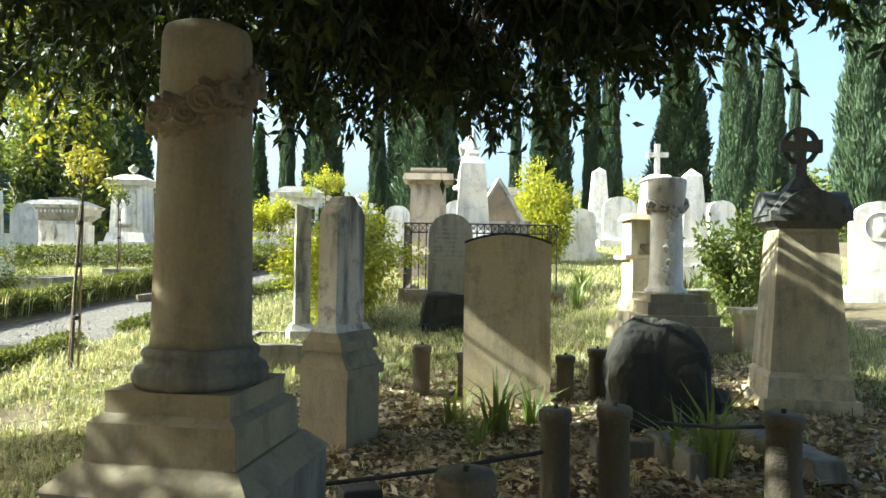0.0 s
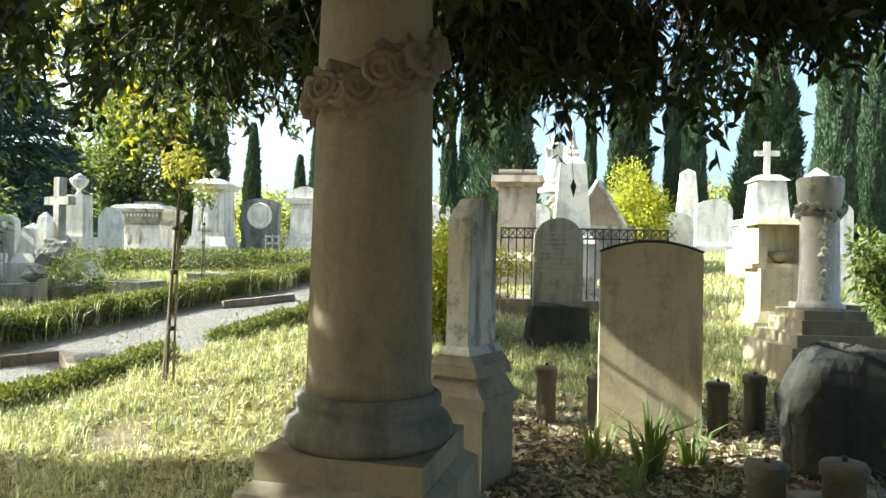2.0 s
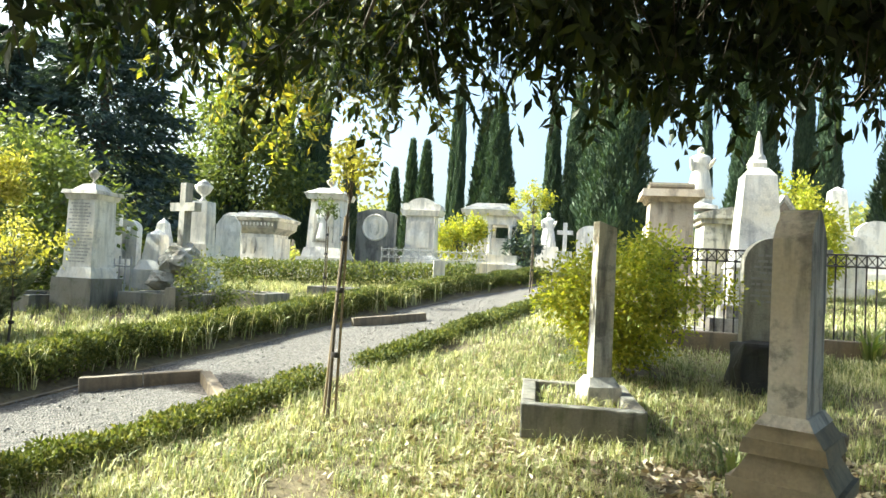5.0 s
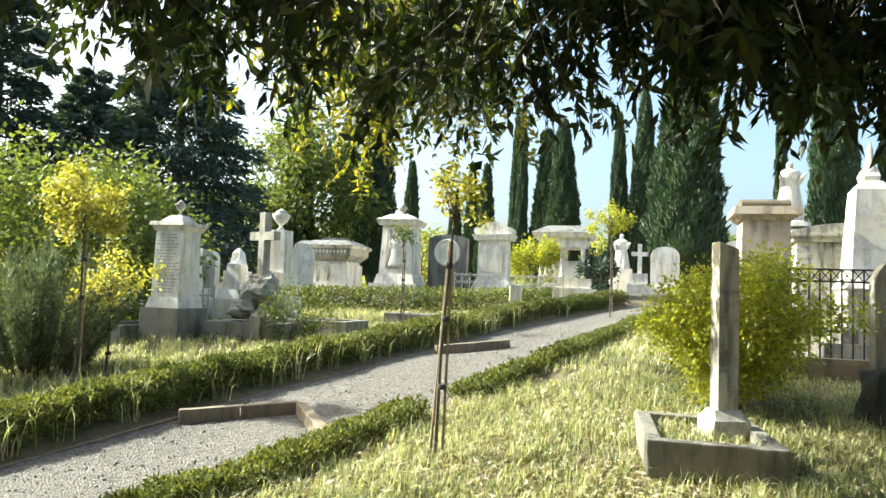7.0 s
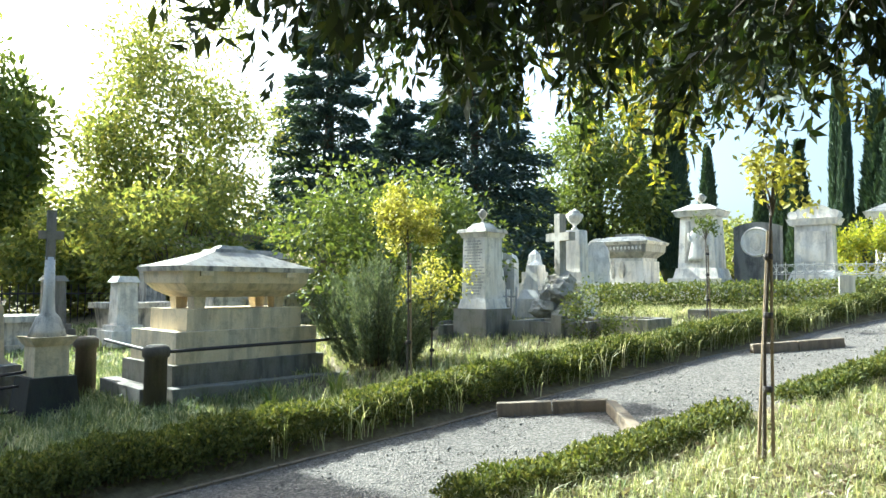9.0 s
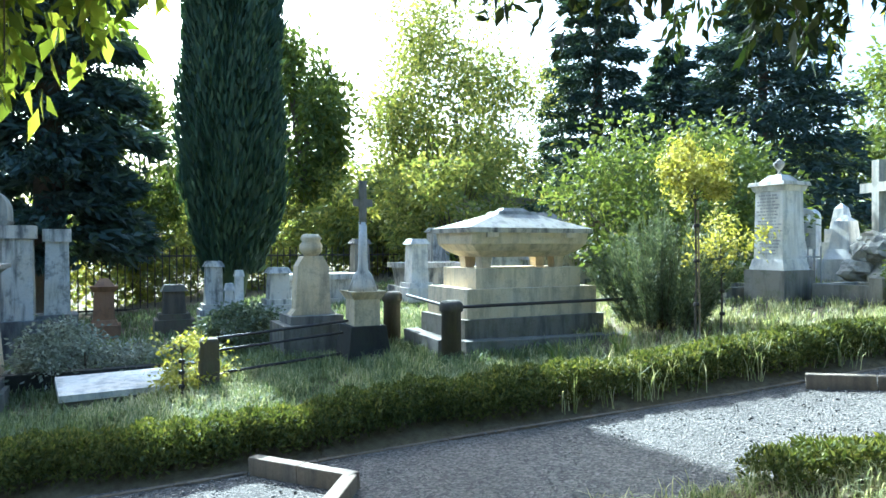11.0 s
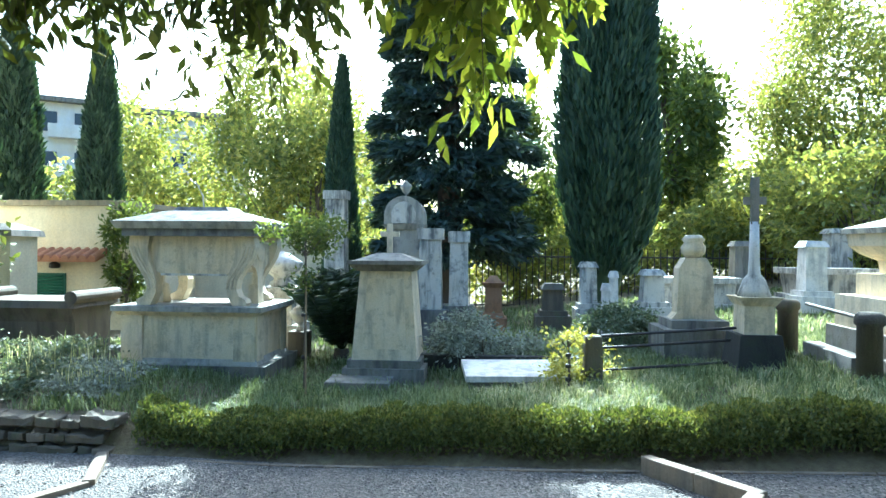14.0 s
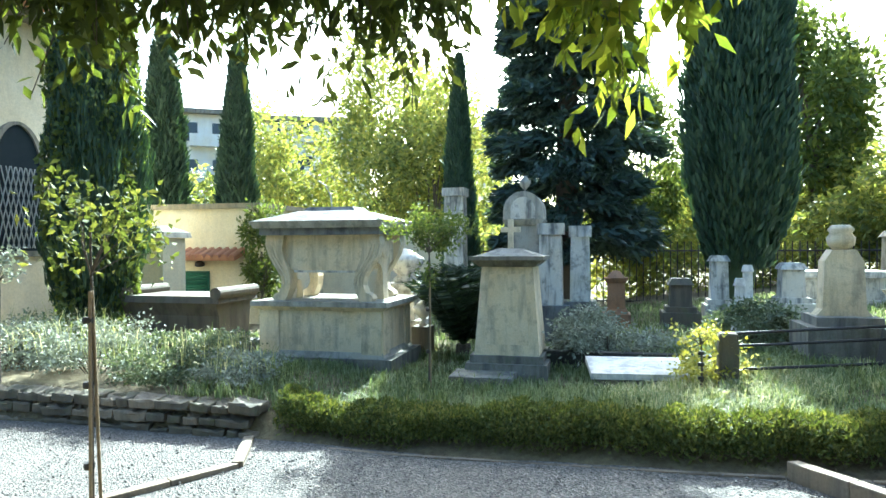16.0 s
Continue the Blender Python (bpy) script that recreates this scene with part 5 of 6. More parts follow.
bw = thing("boundary_wall", -20.5, -6.0, "cream plastered boundary wall", "wall", z=hz - 0.1)
part("wall", block(0.4, 5.0, 0, 2.3), PLASTER, bw)
for yaw_, d_, w_, h in ((123.5, 62, 9, 12.6), (114.5, 58, 8, 11.6), (101.0, 68, 7, 12.4)):
    ya = radians(yaw_)
    bd = thing("apartment_building", -2.2 - d_ * math.sin(ya), 1.0 + d_ * math.cos(ya), "pale distant apartment block with rows of windows", "building", "distant buildings", rz=yaw_ - 90)
    part("wall", block(8, w_, 0, h, bev=0), WHITEWASH, bd)
    part("roof", block(9.4, w_ + 1.4, h, h + 0.35, bev=0), GREY, bd, "flat grey overhanging roof")
    for j in range(4):
        part("balcony", block(0.9, w_ * 0.5, 0.9 + 3 * j, 1.9 + 3 * j, cx=4.46, cy=w_ * 0.12, bev=0), WHITEWASH, bd)
        for i in range(4):
            part("window", block(0.1, 1.1, 1.4 + 3 * j, 2.9 + 3 * j, cx=4.02, cy=-w_ / 2 + w_ * (i + 0.5) / 4, bev=0), GLASS, bd)

# ---- path furniture ----
def kerb_run(pts, w_=0.10, h=0.11, name="path_drain_kerb", label="stone drain kerb laid across the gravel path"):
    k = thing(name, pts[0][0], pts[0][1], label, "kerb", z=0)
    x0, y0 = pts[0]
    for (ax_, ay_), (bx_, by_) in zip(pts, pts[1:]):
        l = math.hypot(bx_ - ax_, by_ - ay_)
        a = math.degrees(math.atan2(by_ - ay_, bx_ - ax_))
        n = max(1, round(l / 0.55))
        for i in range(n):
            f = (i + 0.5) / n
            px_, py_ = ax_ + (bx_ - ax_) * f, ay_ + (by_ - ay_) * f
            zz = float(slope(px_, py_)) - 0.04
            grade = math.degrees(math.atan2(float(slope(bx_, by_)) - float(slope(ax_, ay_)), l))
            part("stone", moved(block(l / n - 0.006, w_, 0, h + 0.03, chip=0.003), pose(px_ - x0, py_ - y0, zz, 0, -grade, a)), SAND_DARK, k)


kerb_run([(-6.05, 6.78), (-5.15, 7.36)])
kerb_run([(-5.12, 7.33), (-4.45, 6.53)])
kerb_run([(-4.85, 10.75), (-3.93, 11.5)])
kerb_run([(-7.28, 2.24), (-6.42, 2.75)])
kerb_run([(-6.45, 2.72), (-5.75, 2.2)])
kerb_run([(-8.02, -2.40), (-7.28, -2.08)], h=0.04)
kerb_run([(-7.3, -2.1), (-6.3, -2.7)], h=0.03)
edge = [(float(west(y)) + 0.02, float(y)) for y in np.arange(-1.8, 15.5, 1.0)]
kerb_run(edge, 0.05, 0.0, "path_edging", "thin stone edging along the gravel path")

rw = tagged(new("retaining_wall"), "low dry-laid brown stone wall holding a raised planting bed", "wall")
rw.matrix_world = pose(-8.15, -2.35, 0)
wr = random.Random(3)
for course in range(3):
    y = -2.35 - 0.1 * (course % 2)
    while y > -9.5:
        l = wr.uniform(0.14, 0.42)
        xx = float(west(y)) - 0.14 - 0.03 * course
        z0 = float(slope(xx, y)) - 0.06 + 0.125 * course
        b = block(0.26, l - 0.006, -0.060, 0.058 + wr.uniform(-0.03, 0.014), 0.25, l - 0.02, 0.02, chip=0.04)
        part("stone", moved(b, pose(xx + 8.15, y - l / 2 + 2.35, z0 + 0.06, wr.uniform(-4, 4), wr.uniform(-6, 6), wr.uniform(-5, 5))), SAND_DARK if wr.random() < 0.35 else BROWN, rw)
        y -= l

# ---- trees ----
def limb(a, b, sag=0.1, n=6, seed=0):
    r = random.Random(seed)
    a, b = Vector(a), Vector(b)
    return [a.lerp(b, i / n) + Vector((r.uniform(-1, 1), r.uniform(-1, 1), 0)) * 0.04 * (b - a).length * math.sin(math.pi * i / n) + Vector((0, 0, sag * math.sin(math.pi * i / n))) for i in range(n + 1)]


def cypress(label, seed, n=9000, height=10.0, radius=1.0, taper=0.62, spray=0.34):
    e = tagged(new("cypress"), label, "tree", "cypresses")
    t = rng.uniform(0.02, 1, n) ** 0.85
    ang = rng.uniform(0, 2 * math.pi, n)
    wob = 1 + 0.18 * np.sin(3 * ang + 9 * t + seed) * np.sin(17 * t + 2 * ang + seed) + 0.10 * np.sin(7 * ang - 23 * t)
    prof = radius * np.minimum(1, 0.35 + 4.5 * t) * np.maximum(1 - t, 0) ** taper * 1.12
    rr = prof * wob * rng.uniform(0.82, 1.06, n)
    P = np.stack([rr * np.cos(ang), rr * np.sin(ang), 0.35 + t * (height - 0.35)], 1)
    D = np.stack([0.35 * np.cos(ang), 0.35 * np.sin(ang), np.ones(n)], 1) + rng.normal(size=(n, 3)) * 0.18
    leaves("crown", P, D, spray, spray * 0.3, LEAF_CYPRESS, e)
    core = lathe([(radius * 0.86 * min(1, 0.35 + 4.5 * k / 20) * max(1 - k / 20, 0) ** taper, 0.35 + k / 20 * (height - 0.5)) for k in range(21)], 14)
    for v in core.verts:
        v.co += Vector(noise.noise_vector(v.co * 1.1)) * 0.10 * radius
    part("inner_foliage", core, LEAF_CYPRESS, e, smooth=True)
    part("trunk", tube([(0, 0, -0.2), (0, 0, 1.2)], 0.16, 8), BARK, e)
    return e


def spread(base, rows):
    """Copies of a tree: each row is x, y, height factor, breadth factor."""
    for i, (x, y, sh, sr) in enumerate(rows):
        m = Matrix.Translation((x, y, G(x, y) - 0.1)) @ Matrix.Rotation(i * 1.3, 4, 'Z') @ Matrix.Diagonal((sr, sr, sh, 1))
        if i == 0:
            base.matrix_world = m
        else:
            copy_thing(base, m).scale = (sr, sr, sh)


def polar(yaw, d, ex=-1.5, ey=1.0):
    a = radians(yaw)
    return ex - d * math.sin(a), ey + d * math.cos(a)


CYP_UP = [(24.8, 32, 0.95, 0.85), (12.8, 36, 1.0, 0.32), (9.9, 32, 0.80, 0.75), (5.4, 33, 0.85, 0.45), (3.6, 32, 0.92, 0.6), (0.9, 28, 1.02, 1.3), (-6.4, 34, 1.0, 0.3), (-9.26, 30, 1.04, 0.9), (-12.9, 31, 0.92, 0.45), (-14.3, 30, 0.95, 0.5), (-19.85, 32, 0.92, 1.3), (-23.9, 30, 0.93, 0.72), (-25.3, 33, 0.98, 0.45), (-26.6, 32, 0.88, 0.6), (-28.06, 36, 0.95, 0.32), (-33.0, 24, 1.06, 0.85)]
cy1 = cypress("tall dark green columnar cypress on the hill", 1, 20000, 10.0, 1.0, 0.5, 0.24)
spread(cy1, [(*polar(a, d, 0, 0), h, r) for a, d, h, r in CYP_UP])
cy2 = cypress("slender dark cypress far up the slope", 2, 6000, 8.0, 0.6)
spread(cy2, [(*polar(a, d), h, r) for a, d, h, r in ((20.0, 42, 1.0, 0.95), (16.2, 46, 0.85, 0.9), (14.8, 44, 1.05, 0.9), (13.6, 42, 1.0, 1.0), (11.2, 38, 1.3, 0.6), (8.6, 38, 1.15, 1.35), (7.4, 40, 1.2, 1.2), (29.5, 30, 1.15, 1.0), (25.5, 34, 1.1, 1.1))])
cy3 = cypress("large dense cypress with a broad dark crown among the graves", 3, 52000, 18.0, 0.92, 0.42, 0.24)
spread(cy3, [(-16.7, 3.5, 1.0, 1.0)])
cy4 = cypress("thin dark cypress near the boundary", 4, 14000, 8.0, 0.55, 0.62, 0.22)
spread(cy4, [(*polar(a, d, -2.2, 1.1), h, r) for a, d, h, r in ((102.8, 17.5, 0.85, 0.8), (121.2, 25, 1.12, 1.35), (126.8, 25, 1.18, 1.6))])
cy5 = cypress("broad ivy-grown cypress beside the house", 5, 22000, 10.0, 1.1, 0.62, 0.2)
n = 9000
iv_t, iv_a = rng.uniform(0.01, 0.8, n), rng.uniform(0, 2 * math.pi, n)
iv_r = 1.12 * np.minimum(1, 0.55 + 2.5 * iv_t) * (1 - iv_t) ** 0.5 * (1 + 0.16 * np.sin(4 * iv_a + 11 * iv_t) + 0.1 * np.sin(23 * iv_t - 3 * iv_a)) * rng.uniform(0.9, 1.1, n)
iv_p = np.stack([iv_r * np.cos(iv_a), iv_r * np.sin(iv_a), iv_t * 10], 1)
leaves("ivy", iv_p, np.stack([np.cos(iv_a), np.sin(iv_a), np.full(n, -0.6)], 1) + rng.normal(size=(n, 3)) * 0.5, 0.13, 0.10, LEAF_GREEN, cy5)
spread(cy5, [(*polar(131.8, 13.0, -2.2, 1.1), 1.05, 0.70)])


def broadleaf(name, label, x, y, h, r, mat, n=14000, clumps=70, trunk=0.2, low=0.25, size=0.22, seed=1, flat=1.0, z=None, category="tree"):
    e = thing(name, x, y, label, category, sink=0.05, z=z)
    rs_ = np.random.default_rng(seed)
    c = rs_.normal(size=(clumps, 3))
    c = c / np.linalg.norm(c, axis=1, keepdims=True) * rs_.uniform(0.35, 1, (clumps, 1)) ** 0.5
    zc, rz_ = h * (1 + low) / 2, h * (1 - low) / 2
    c = c * [r, r, rz_ * flat] * (1 + 0.15 * rs_.normal(size=(clumps, 1))) + [0, 0, zc]
    k = rs_.integers(0, clumps, n)
    off = rs_.normal(size=(n, 3)) * [0.15 * r, 0.15 * r, 0.12 * rz_]
    P = c[k] + off
    P[:, 2] = np.maximum(P[:, 2], 0.06)
    D = off / (0.2 * r) + rs_.normal(size=(n, 3)) * 0.7 + [0, 0, -0.25]
    leaves("crown", P, D, size, size * 0.5, mat, e)
    if trunk:
        part("trunk", tube(limb((0, 0, -0.1), (0.06 * r, 0.04 * r, zc), 0, 5, seed), trunk, 9, trunk * 0.45), BARK, e)
        for i in range(0, min(clumps, 14)):
            part("branch", tube(limb((0, 0, h * (low + 0.08) * 0.9), tuple(c[i]), 0.0, 4, i + seed), trunk * 0.35, 6, trunk * 0.08), BARK, e)
    return e


def cedar(label, x, y, h, r, seed=1, n=26000, taper=0.7):
    e = thing("conifer", x, y, label, "tree", sink=0.05)
    rs_ = np.random.default_rng(seed)
    part("trunk", tube([(0, 0, -0.1), (0.05, 0, h * 0.5), (0, 0.05, h)], 0.035 * h * 0.8, 9, 0.03), BARK, e)
    P, D = [], []
    boughs = 80
    for i in range(boughs):
        t = 0.12 + 0.86 * i / boughs
        a = i * 2.4 + rs_.uniform(-0.3, 0.3)
        L = r * (1.05 - t) ** taper * rs_.uniform(0.75, 1.15)
        z = t * h
        m = n // boughs
        s = rs_.uniform(0.15, 1, m) ** 0.7
        wid = (0.16 + 0.24 * (1 - s)) * L
        side = rs_.normal(size=m) * wid * 0.7
        px_ = np.cos(a) * s * L - np.sin(a) * side
        py_ = np.sin(a) * s * L + np.cos(a) * side
        pz_ = z - 0.10 * L * s ** 2 + rs_.normal(size=m) * 0.05 * L - 0.06 * np.abs(side)
        P.append(np.stack([px_, py_, pz_], 1))
        D.append(np.stack([np.full(m, np.cos(a)), np.full(m, np.sin(a)), np.full(m, -0.35)], 1) + rs_.normal(size=(m, 3)) * 0.5)
        if i % 3 == 0:
            part("bough", tube([(0, 0, z), (np.cos(a) * L * 0.5, np.sin(a) * L * 0.5, z - 0.02 * L), (np.cos(a) * L, np.sin(a) * L, z - 0.1 * L)], 0.05, 6, 0.012), BARK, e)
    leaves("crown", np.concatenate(P), np.concatenate(D), 0.30, 0.10, LEAF_CEDAR, e)
    return e


def at(yaw, d, e=(-2.1, 1.4)):
    return polar(yaw, d, *e)


cedar("broad dark blue-green conifer behind the graves", *at(38.5, 25), 9.8, 4.0, 1, 26000)
cedar("tall dark conifer with a pointed crown", *at(51.0, 27), 13.0, 3.0, 2, 28000)
cedar("broad dark conifer with layered boughs", *at(93.6, 18, (-2.2, 1.1)), 14.5, 2.6, 3, 70000, 0.6)
cedar("dark conifer seen over the lower graves", *at(45.0, 33), 9.5, 3.2, 4)
broadleaf("tree", "airy light green tree against the sky", *at(63.3, 25), 10.0, 3.0, LEAF_LIGHT, 22000, 64, 0.16, 0.16, 0.2, 5)
broadleaf("tree", "yellow-green tree by the boundary", *at(105, 27, (-2.2, 1.1)), 8.0, 2.6, LEAF_LIGHT, 12000, 60, 0.16, 0.12, 0.24, 6)
broadleaf("tree", "tall airy yellow-green tree by the boundary", *at(108, 30, (-2.2, 1.1)), 12.5, 2.8, LEAF_LIGHT, 12000, 60, 0.16, 0.12, 0.26, 7)
broadleaf("tree", "round yellow-green tree behind a low annex", *at(117, 33, (-2.2, 1.1)), 8.0, 2.6, LEAF_LIGHT, 9000, 50, 0.16, 0.12, 0.28, 8)
broadleaf("tree", "dark green tree behind the large cypress", *at(75.0, 25, (-2.2, 1.1)), 8.8, 1.6, LEAF_GREEN, 7000, 40, 0.2, 0.3, 0.28, 9)
broadleaf("tree", "dark green tree between a conifer and a tall cypress", *at(87.6, 22, (-2.2, 1.1)), 6.6, 1.3, LEAF_GREEN, 9000, 46, 0.15, 0.05, 0.2, 17)
broadleaf("tree", "bright green low tree behind the graves", *at(68, 24, (-2.2, 1.1)), 3.9, 2.4, LEAF_LIGHT, 9000, 50, 0.12, 0.05, 0.22, 10)
broadleaf("tree", "bright green low tree behind the graves", *at(80, 25, (-2.2, 1.1)), 4.2, 2.6, LEAF_LIGHT, 9000, 50, 0.12, 0.05, 0.22, 11)
broadleaf("tree", "leafy green tree above the hedges", *at(28.5, 30), 8.0, 3.0, LEAF_GREEN, 10000, 50, 0.16, 0.1, 0.26, 13)
broadleaf("tree", "leafy green tree by the western graves", *at(63, 20), 3.6, 1.9, LEAF_LIGHT, 9000, 50, 0.12, 0.05, 0.18, 14)
broadleaf("shrub", "large rounded bright green shrub behind a tomb", -12.3, 11.2, 3.1, 2.1, LEAF_GREEN, 12000, 60, 0.06, 0.0, 0.14, 15, category="shrub")
broadleaf("shrub", "large bright green shrub at the wood's edge", -13.8, 13.8, 3.3, 2.0, LEAF_GREEN, 9000, 60, 0.06, 0.0, 0.15, 16, category="shrub")
for i, (yaw, d, h, r) in enumerate(((4, 55, 5, 6), (-8, 52, 5, 6), (-20, 55, 5.5, 7), (-32, 50, 6, 7), (18, 58, 5, 7), (34, 48, 7, 6), (45, 50, 7, 7), (60, 48, 6, 7), (75, 44, 6, 6), (88, 44, 6, 6), (100, 46, 6, 6), (112, 48, 6, 6), (125, 48, 7, 7))):
    broadleaf("tree", "distant leafy green tree on the skyline", *at(yaw, d), h, r, LEAF_GREEN if i % 2 else LEAF_LIGHT, 5000, 40, 0.2, 0.0, 0.5, 30 + i)
# shrubs
broadleaf("shrub", "bright yellow-green shrub growing behind a thin stele", -1.18, 8.35, 1.5, 0.68, LEAF_YELLOW, 15000, 80, 0.025, 0.14, 0.055, 20, category="shrub")
broadleaf("shrub", "yellow-green shrub beyond the railed plot", 2.18, 14.2, 2.1, 0.62, LEAF_YELLOW, 12000, 60, 0.03, 0.0, 0.08, 21, category="shrub")
broadleaf("shrub", "golden shrub between white tombs", -4.55, 17.6, 1.7, 0.55, LEAF_YELLOW, 4000, 30, 0.03, 0.0, 0.09, 22, category="shrub")
broadleaf("shrub", "small yellow shrub beside a squat post", -10.2, 2.15, 0.6, 0.42, LEAF_GOLD, 1300, 26, 0.012, 0.0, 0.06, 23, category="shrub")
broadleaf("shrub", "silver-grey shrub behind a marble slab", -11.9, 0.95, 0.85, 0.75, LEAF_GREY, 6000, 40, 0.015, 0.0, 0.07, 24, category="shrub")
broadleaf("shrub", "low green shrub between steles", -12.4, 3.0, 0.8, 0.55, LEAF_ROSEMARY, 4000, 40, 0.015, 0.0, 0.07, 25, category="shrub")
broadleaf("shrub", "leafy bush at the path edge before the tombs", -7.0, 10.4, 0.95, 0.5, LEAF_HEDGE, 1500, 26, 0.012, 0.1, 0.06, 26, category="shrub")
broadleaf("shrub", "climbing green shrub beside a monument", 3.35, 7.3, 1.7, 0.42, LEAF_GREEN, 3500, 30, 0.02, 0.0, 0.08, 27, category="shrub")
broadleaf("shrub", "dark bluish shrub beyond white tombs", -3.1, 18.8, 1.3, 0.5, LEAF_CEDAR, 2500, 26, 0.03, 0.0, 0.1, 28, category="shrub")
broadleaf("climber", "ivy draped over a plaster wall end", -16.1, -6.75, 2.9, 0.55, LEAF_GREEN, 3500, 30, 0.03, 0.2, 0.12, 29, category="climber")
for i, (x, y, h, r) in enumerate(((-9.1, -3.1, 0.42, 0.45), (-9.0, -4.2, 0.6, 0.6), (-9.3, -5.3, 0.7, 0.7), (-9.9, -4.0, 0.5, 0.6), (-9.2, -6.6, 0.7, 0.7), (-10.4, -6.9, 0.8, 0.8))):
    lb = broadleaf("lavender_bush", "low grey-green flowering bush in a raised bed", x, y, h, r, LEAF_GREY if i % 2 == 0 else LEAF_ROSEMARY, 3500, 36, 0.0, 0.0, 0.055, 40 + i, category="shrub")
    la, ls_ = rng.uniform(0, 6.28, 80), rng.uniform(0, 0.9, 80) ** 0.5 * r
    lp = np.stack([np.cos(la) * ls_, np.sin(la) * ls_, np.full(80, h * 0.5)], 1)
    tagged(blades("flower_spike", lp, h * 0.62, 0.010, GRASS_DRY, lb, 0.5), "pale upright flower spikes", kind="stuff")
    for k in range(9):
        part("stem", tube([(0.05 * math.cos(k * 2.4), 0.05 * math.sin(k * 2.4), -0.03), (r * 0.55 * math.cos(k * 2.4), r * 0.55 * math.sin(k * 2.4), h * 0.6)], 0.009, 5, 0.004), BARK, lb)


def spiky_bush(name, label, x, y, h, r, mat, n, size, stems=60):
    """A bush of upright stems clad in short narrow leaves."""
    e = thing(name, x, y, label, "shrub")
    P, D = [], []
    for i in range(stems):
        a, s = rng.uniform(0, 6.28), rng.uniform(0, 1) ** 0.6
        tipp = np.array([math.cos(a) * s * r, math.sin(a) * s * r, h * (1.05 - 0.45 * s) * rng.uniform(0.8, 1.1)])
        base = tipp * [0.45, 0.45, 0.0]
        m = n // stems
        t = rng.uniform(0.1, 1, m)[:, None]
        P.append(base + (tipp - base) * t + rng.normal(size=(m, 3)) * 0.012)
        D.append(unit((tipp - base)[None, :]) * 1.2 + rng.normal(size=(m, 3)) * 0.55)
        if i % 4 == 0:
            part("stem", tube([tuple(base), tuple(tipp)], 0.008, 5, 0.003), BARK, e)
    leaves("foliage", np.concatenate(P), np.concatenate(D), size, size * 0.16, mat, e)
    return e


spiky_bush("rosemary", "large upright grey-green rosemary bush beside a tomb", -8.75, 7.75, 1.55, 1.0, LEAF_ROSEMARY, 26000, 0.085, 130)
cyc = thing("cycad", -12.6, -1.25, "dark cycad with stiff arching fronds", "plant")
cyc.scale = (1.1, 1.1, 1.12)
part("trunk", lathe([(0.13, 0), (0.12, 0.12), (0.10, 0.22)], 12), BARK, cyc)
for i in range(54):
    a, el = i * 2.4, 0.92 + 0.58 * (i / 54)
    pts = [Vector((0, 0, 0.18)) + Vector((math.cos(a) * math.cos(el) * s, math.sin(a) * math.cos(el) * s, math.sin(el) * s * 1.05 - 0.14 * s * s)) for s in (0, 0.35, 0.7, 1.05, 1.35)]
    fr_ = part("frond", tube(pts, 0.012, 5, 0.004), LEAF_PALM, cyc)
    m = 90
    s = np.linspace(0.15, 1.32, m)
    px_ = np.stack([math.cos(a) * math.cos(el) * s, math.sin(a) * math.cos(el) * s, 0.18 + math.sin(el) * s * 1.05 - 0.14 * s * s], 1)
    side = np.array([-math.sin(a), math.cos(a), 0.25]) * np.where(np.arange(m) % 2, 1, -1)[:, None]
    tagged(leaves("leaflet", px_, side + np.array([math.cos(a), math.sin(a), 0.2]) * 0.9, 0.22, 0.026, LEAF_PALM, fr_), kind="stuff")


def sapling(x, y, h, label, crown, n, stakes=1, mat=LEAF_YELLOW, lean=0.0, bare=False):
    e = thing("sapling", x, y, label, "tree", "staked saplings")
    part("trunk", tube([(0, 0, -0.05), (0.015, 0.01, h * 0.4), (lean * 0.6, 0.01, h * 0.75), (lean, 0, h)], 0.016, 7, 0.007), BARK, e)
    for s in range(stakes):
        part("stake", tube([(0.05 - 0.1 * s, 0.03, -0.05), (0.03 - 0.02 * s + lean * 0.4, 0.02, h * 0.80)], 0.012, 7, 0.010), STAKE, e)
    for k in (0.25, 0.5, 0.7):
        part("tie", lathe([(0.03, h * k), (0.034, h * k + 0.02), (0.03, h * k + 0.04)], 10, cx=0.025 + lean * 0.4 * k), IRON, e)
    rs_ = np.random.default_rng(int(abs(x * 100)))
    k = 16
    c = rs_.normal(size=(k, 3)) * [crown * 0.5, crown * 0.5, crown * 0.4] + [lean, 0, h]
    idx = rs_.integers(0, k, n)
    P = c[idx] + rs_.normal(size=(n, 3)) * crown * 0.16
    leaves("crown", P, rs_.normal(size=(n, 3)) + [0, 0, -0.2], 0.06, 0.032, mat, e)
    for i in range(9):
        part("twig", tube(limb((lean * 0.85, 0, h * 0.85), tuple(c[i]), 0.03, 4, i), 0.006, 5, 0.002), BARK, e)
    return e


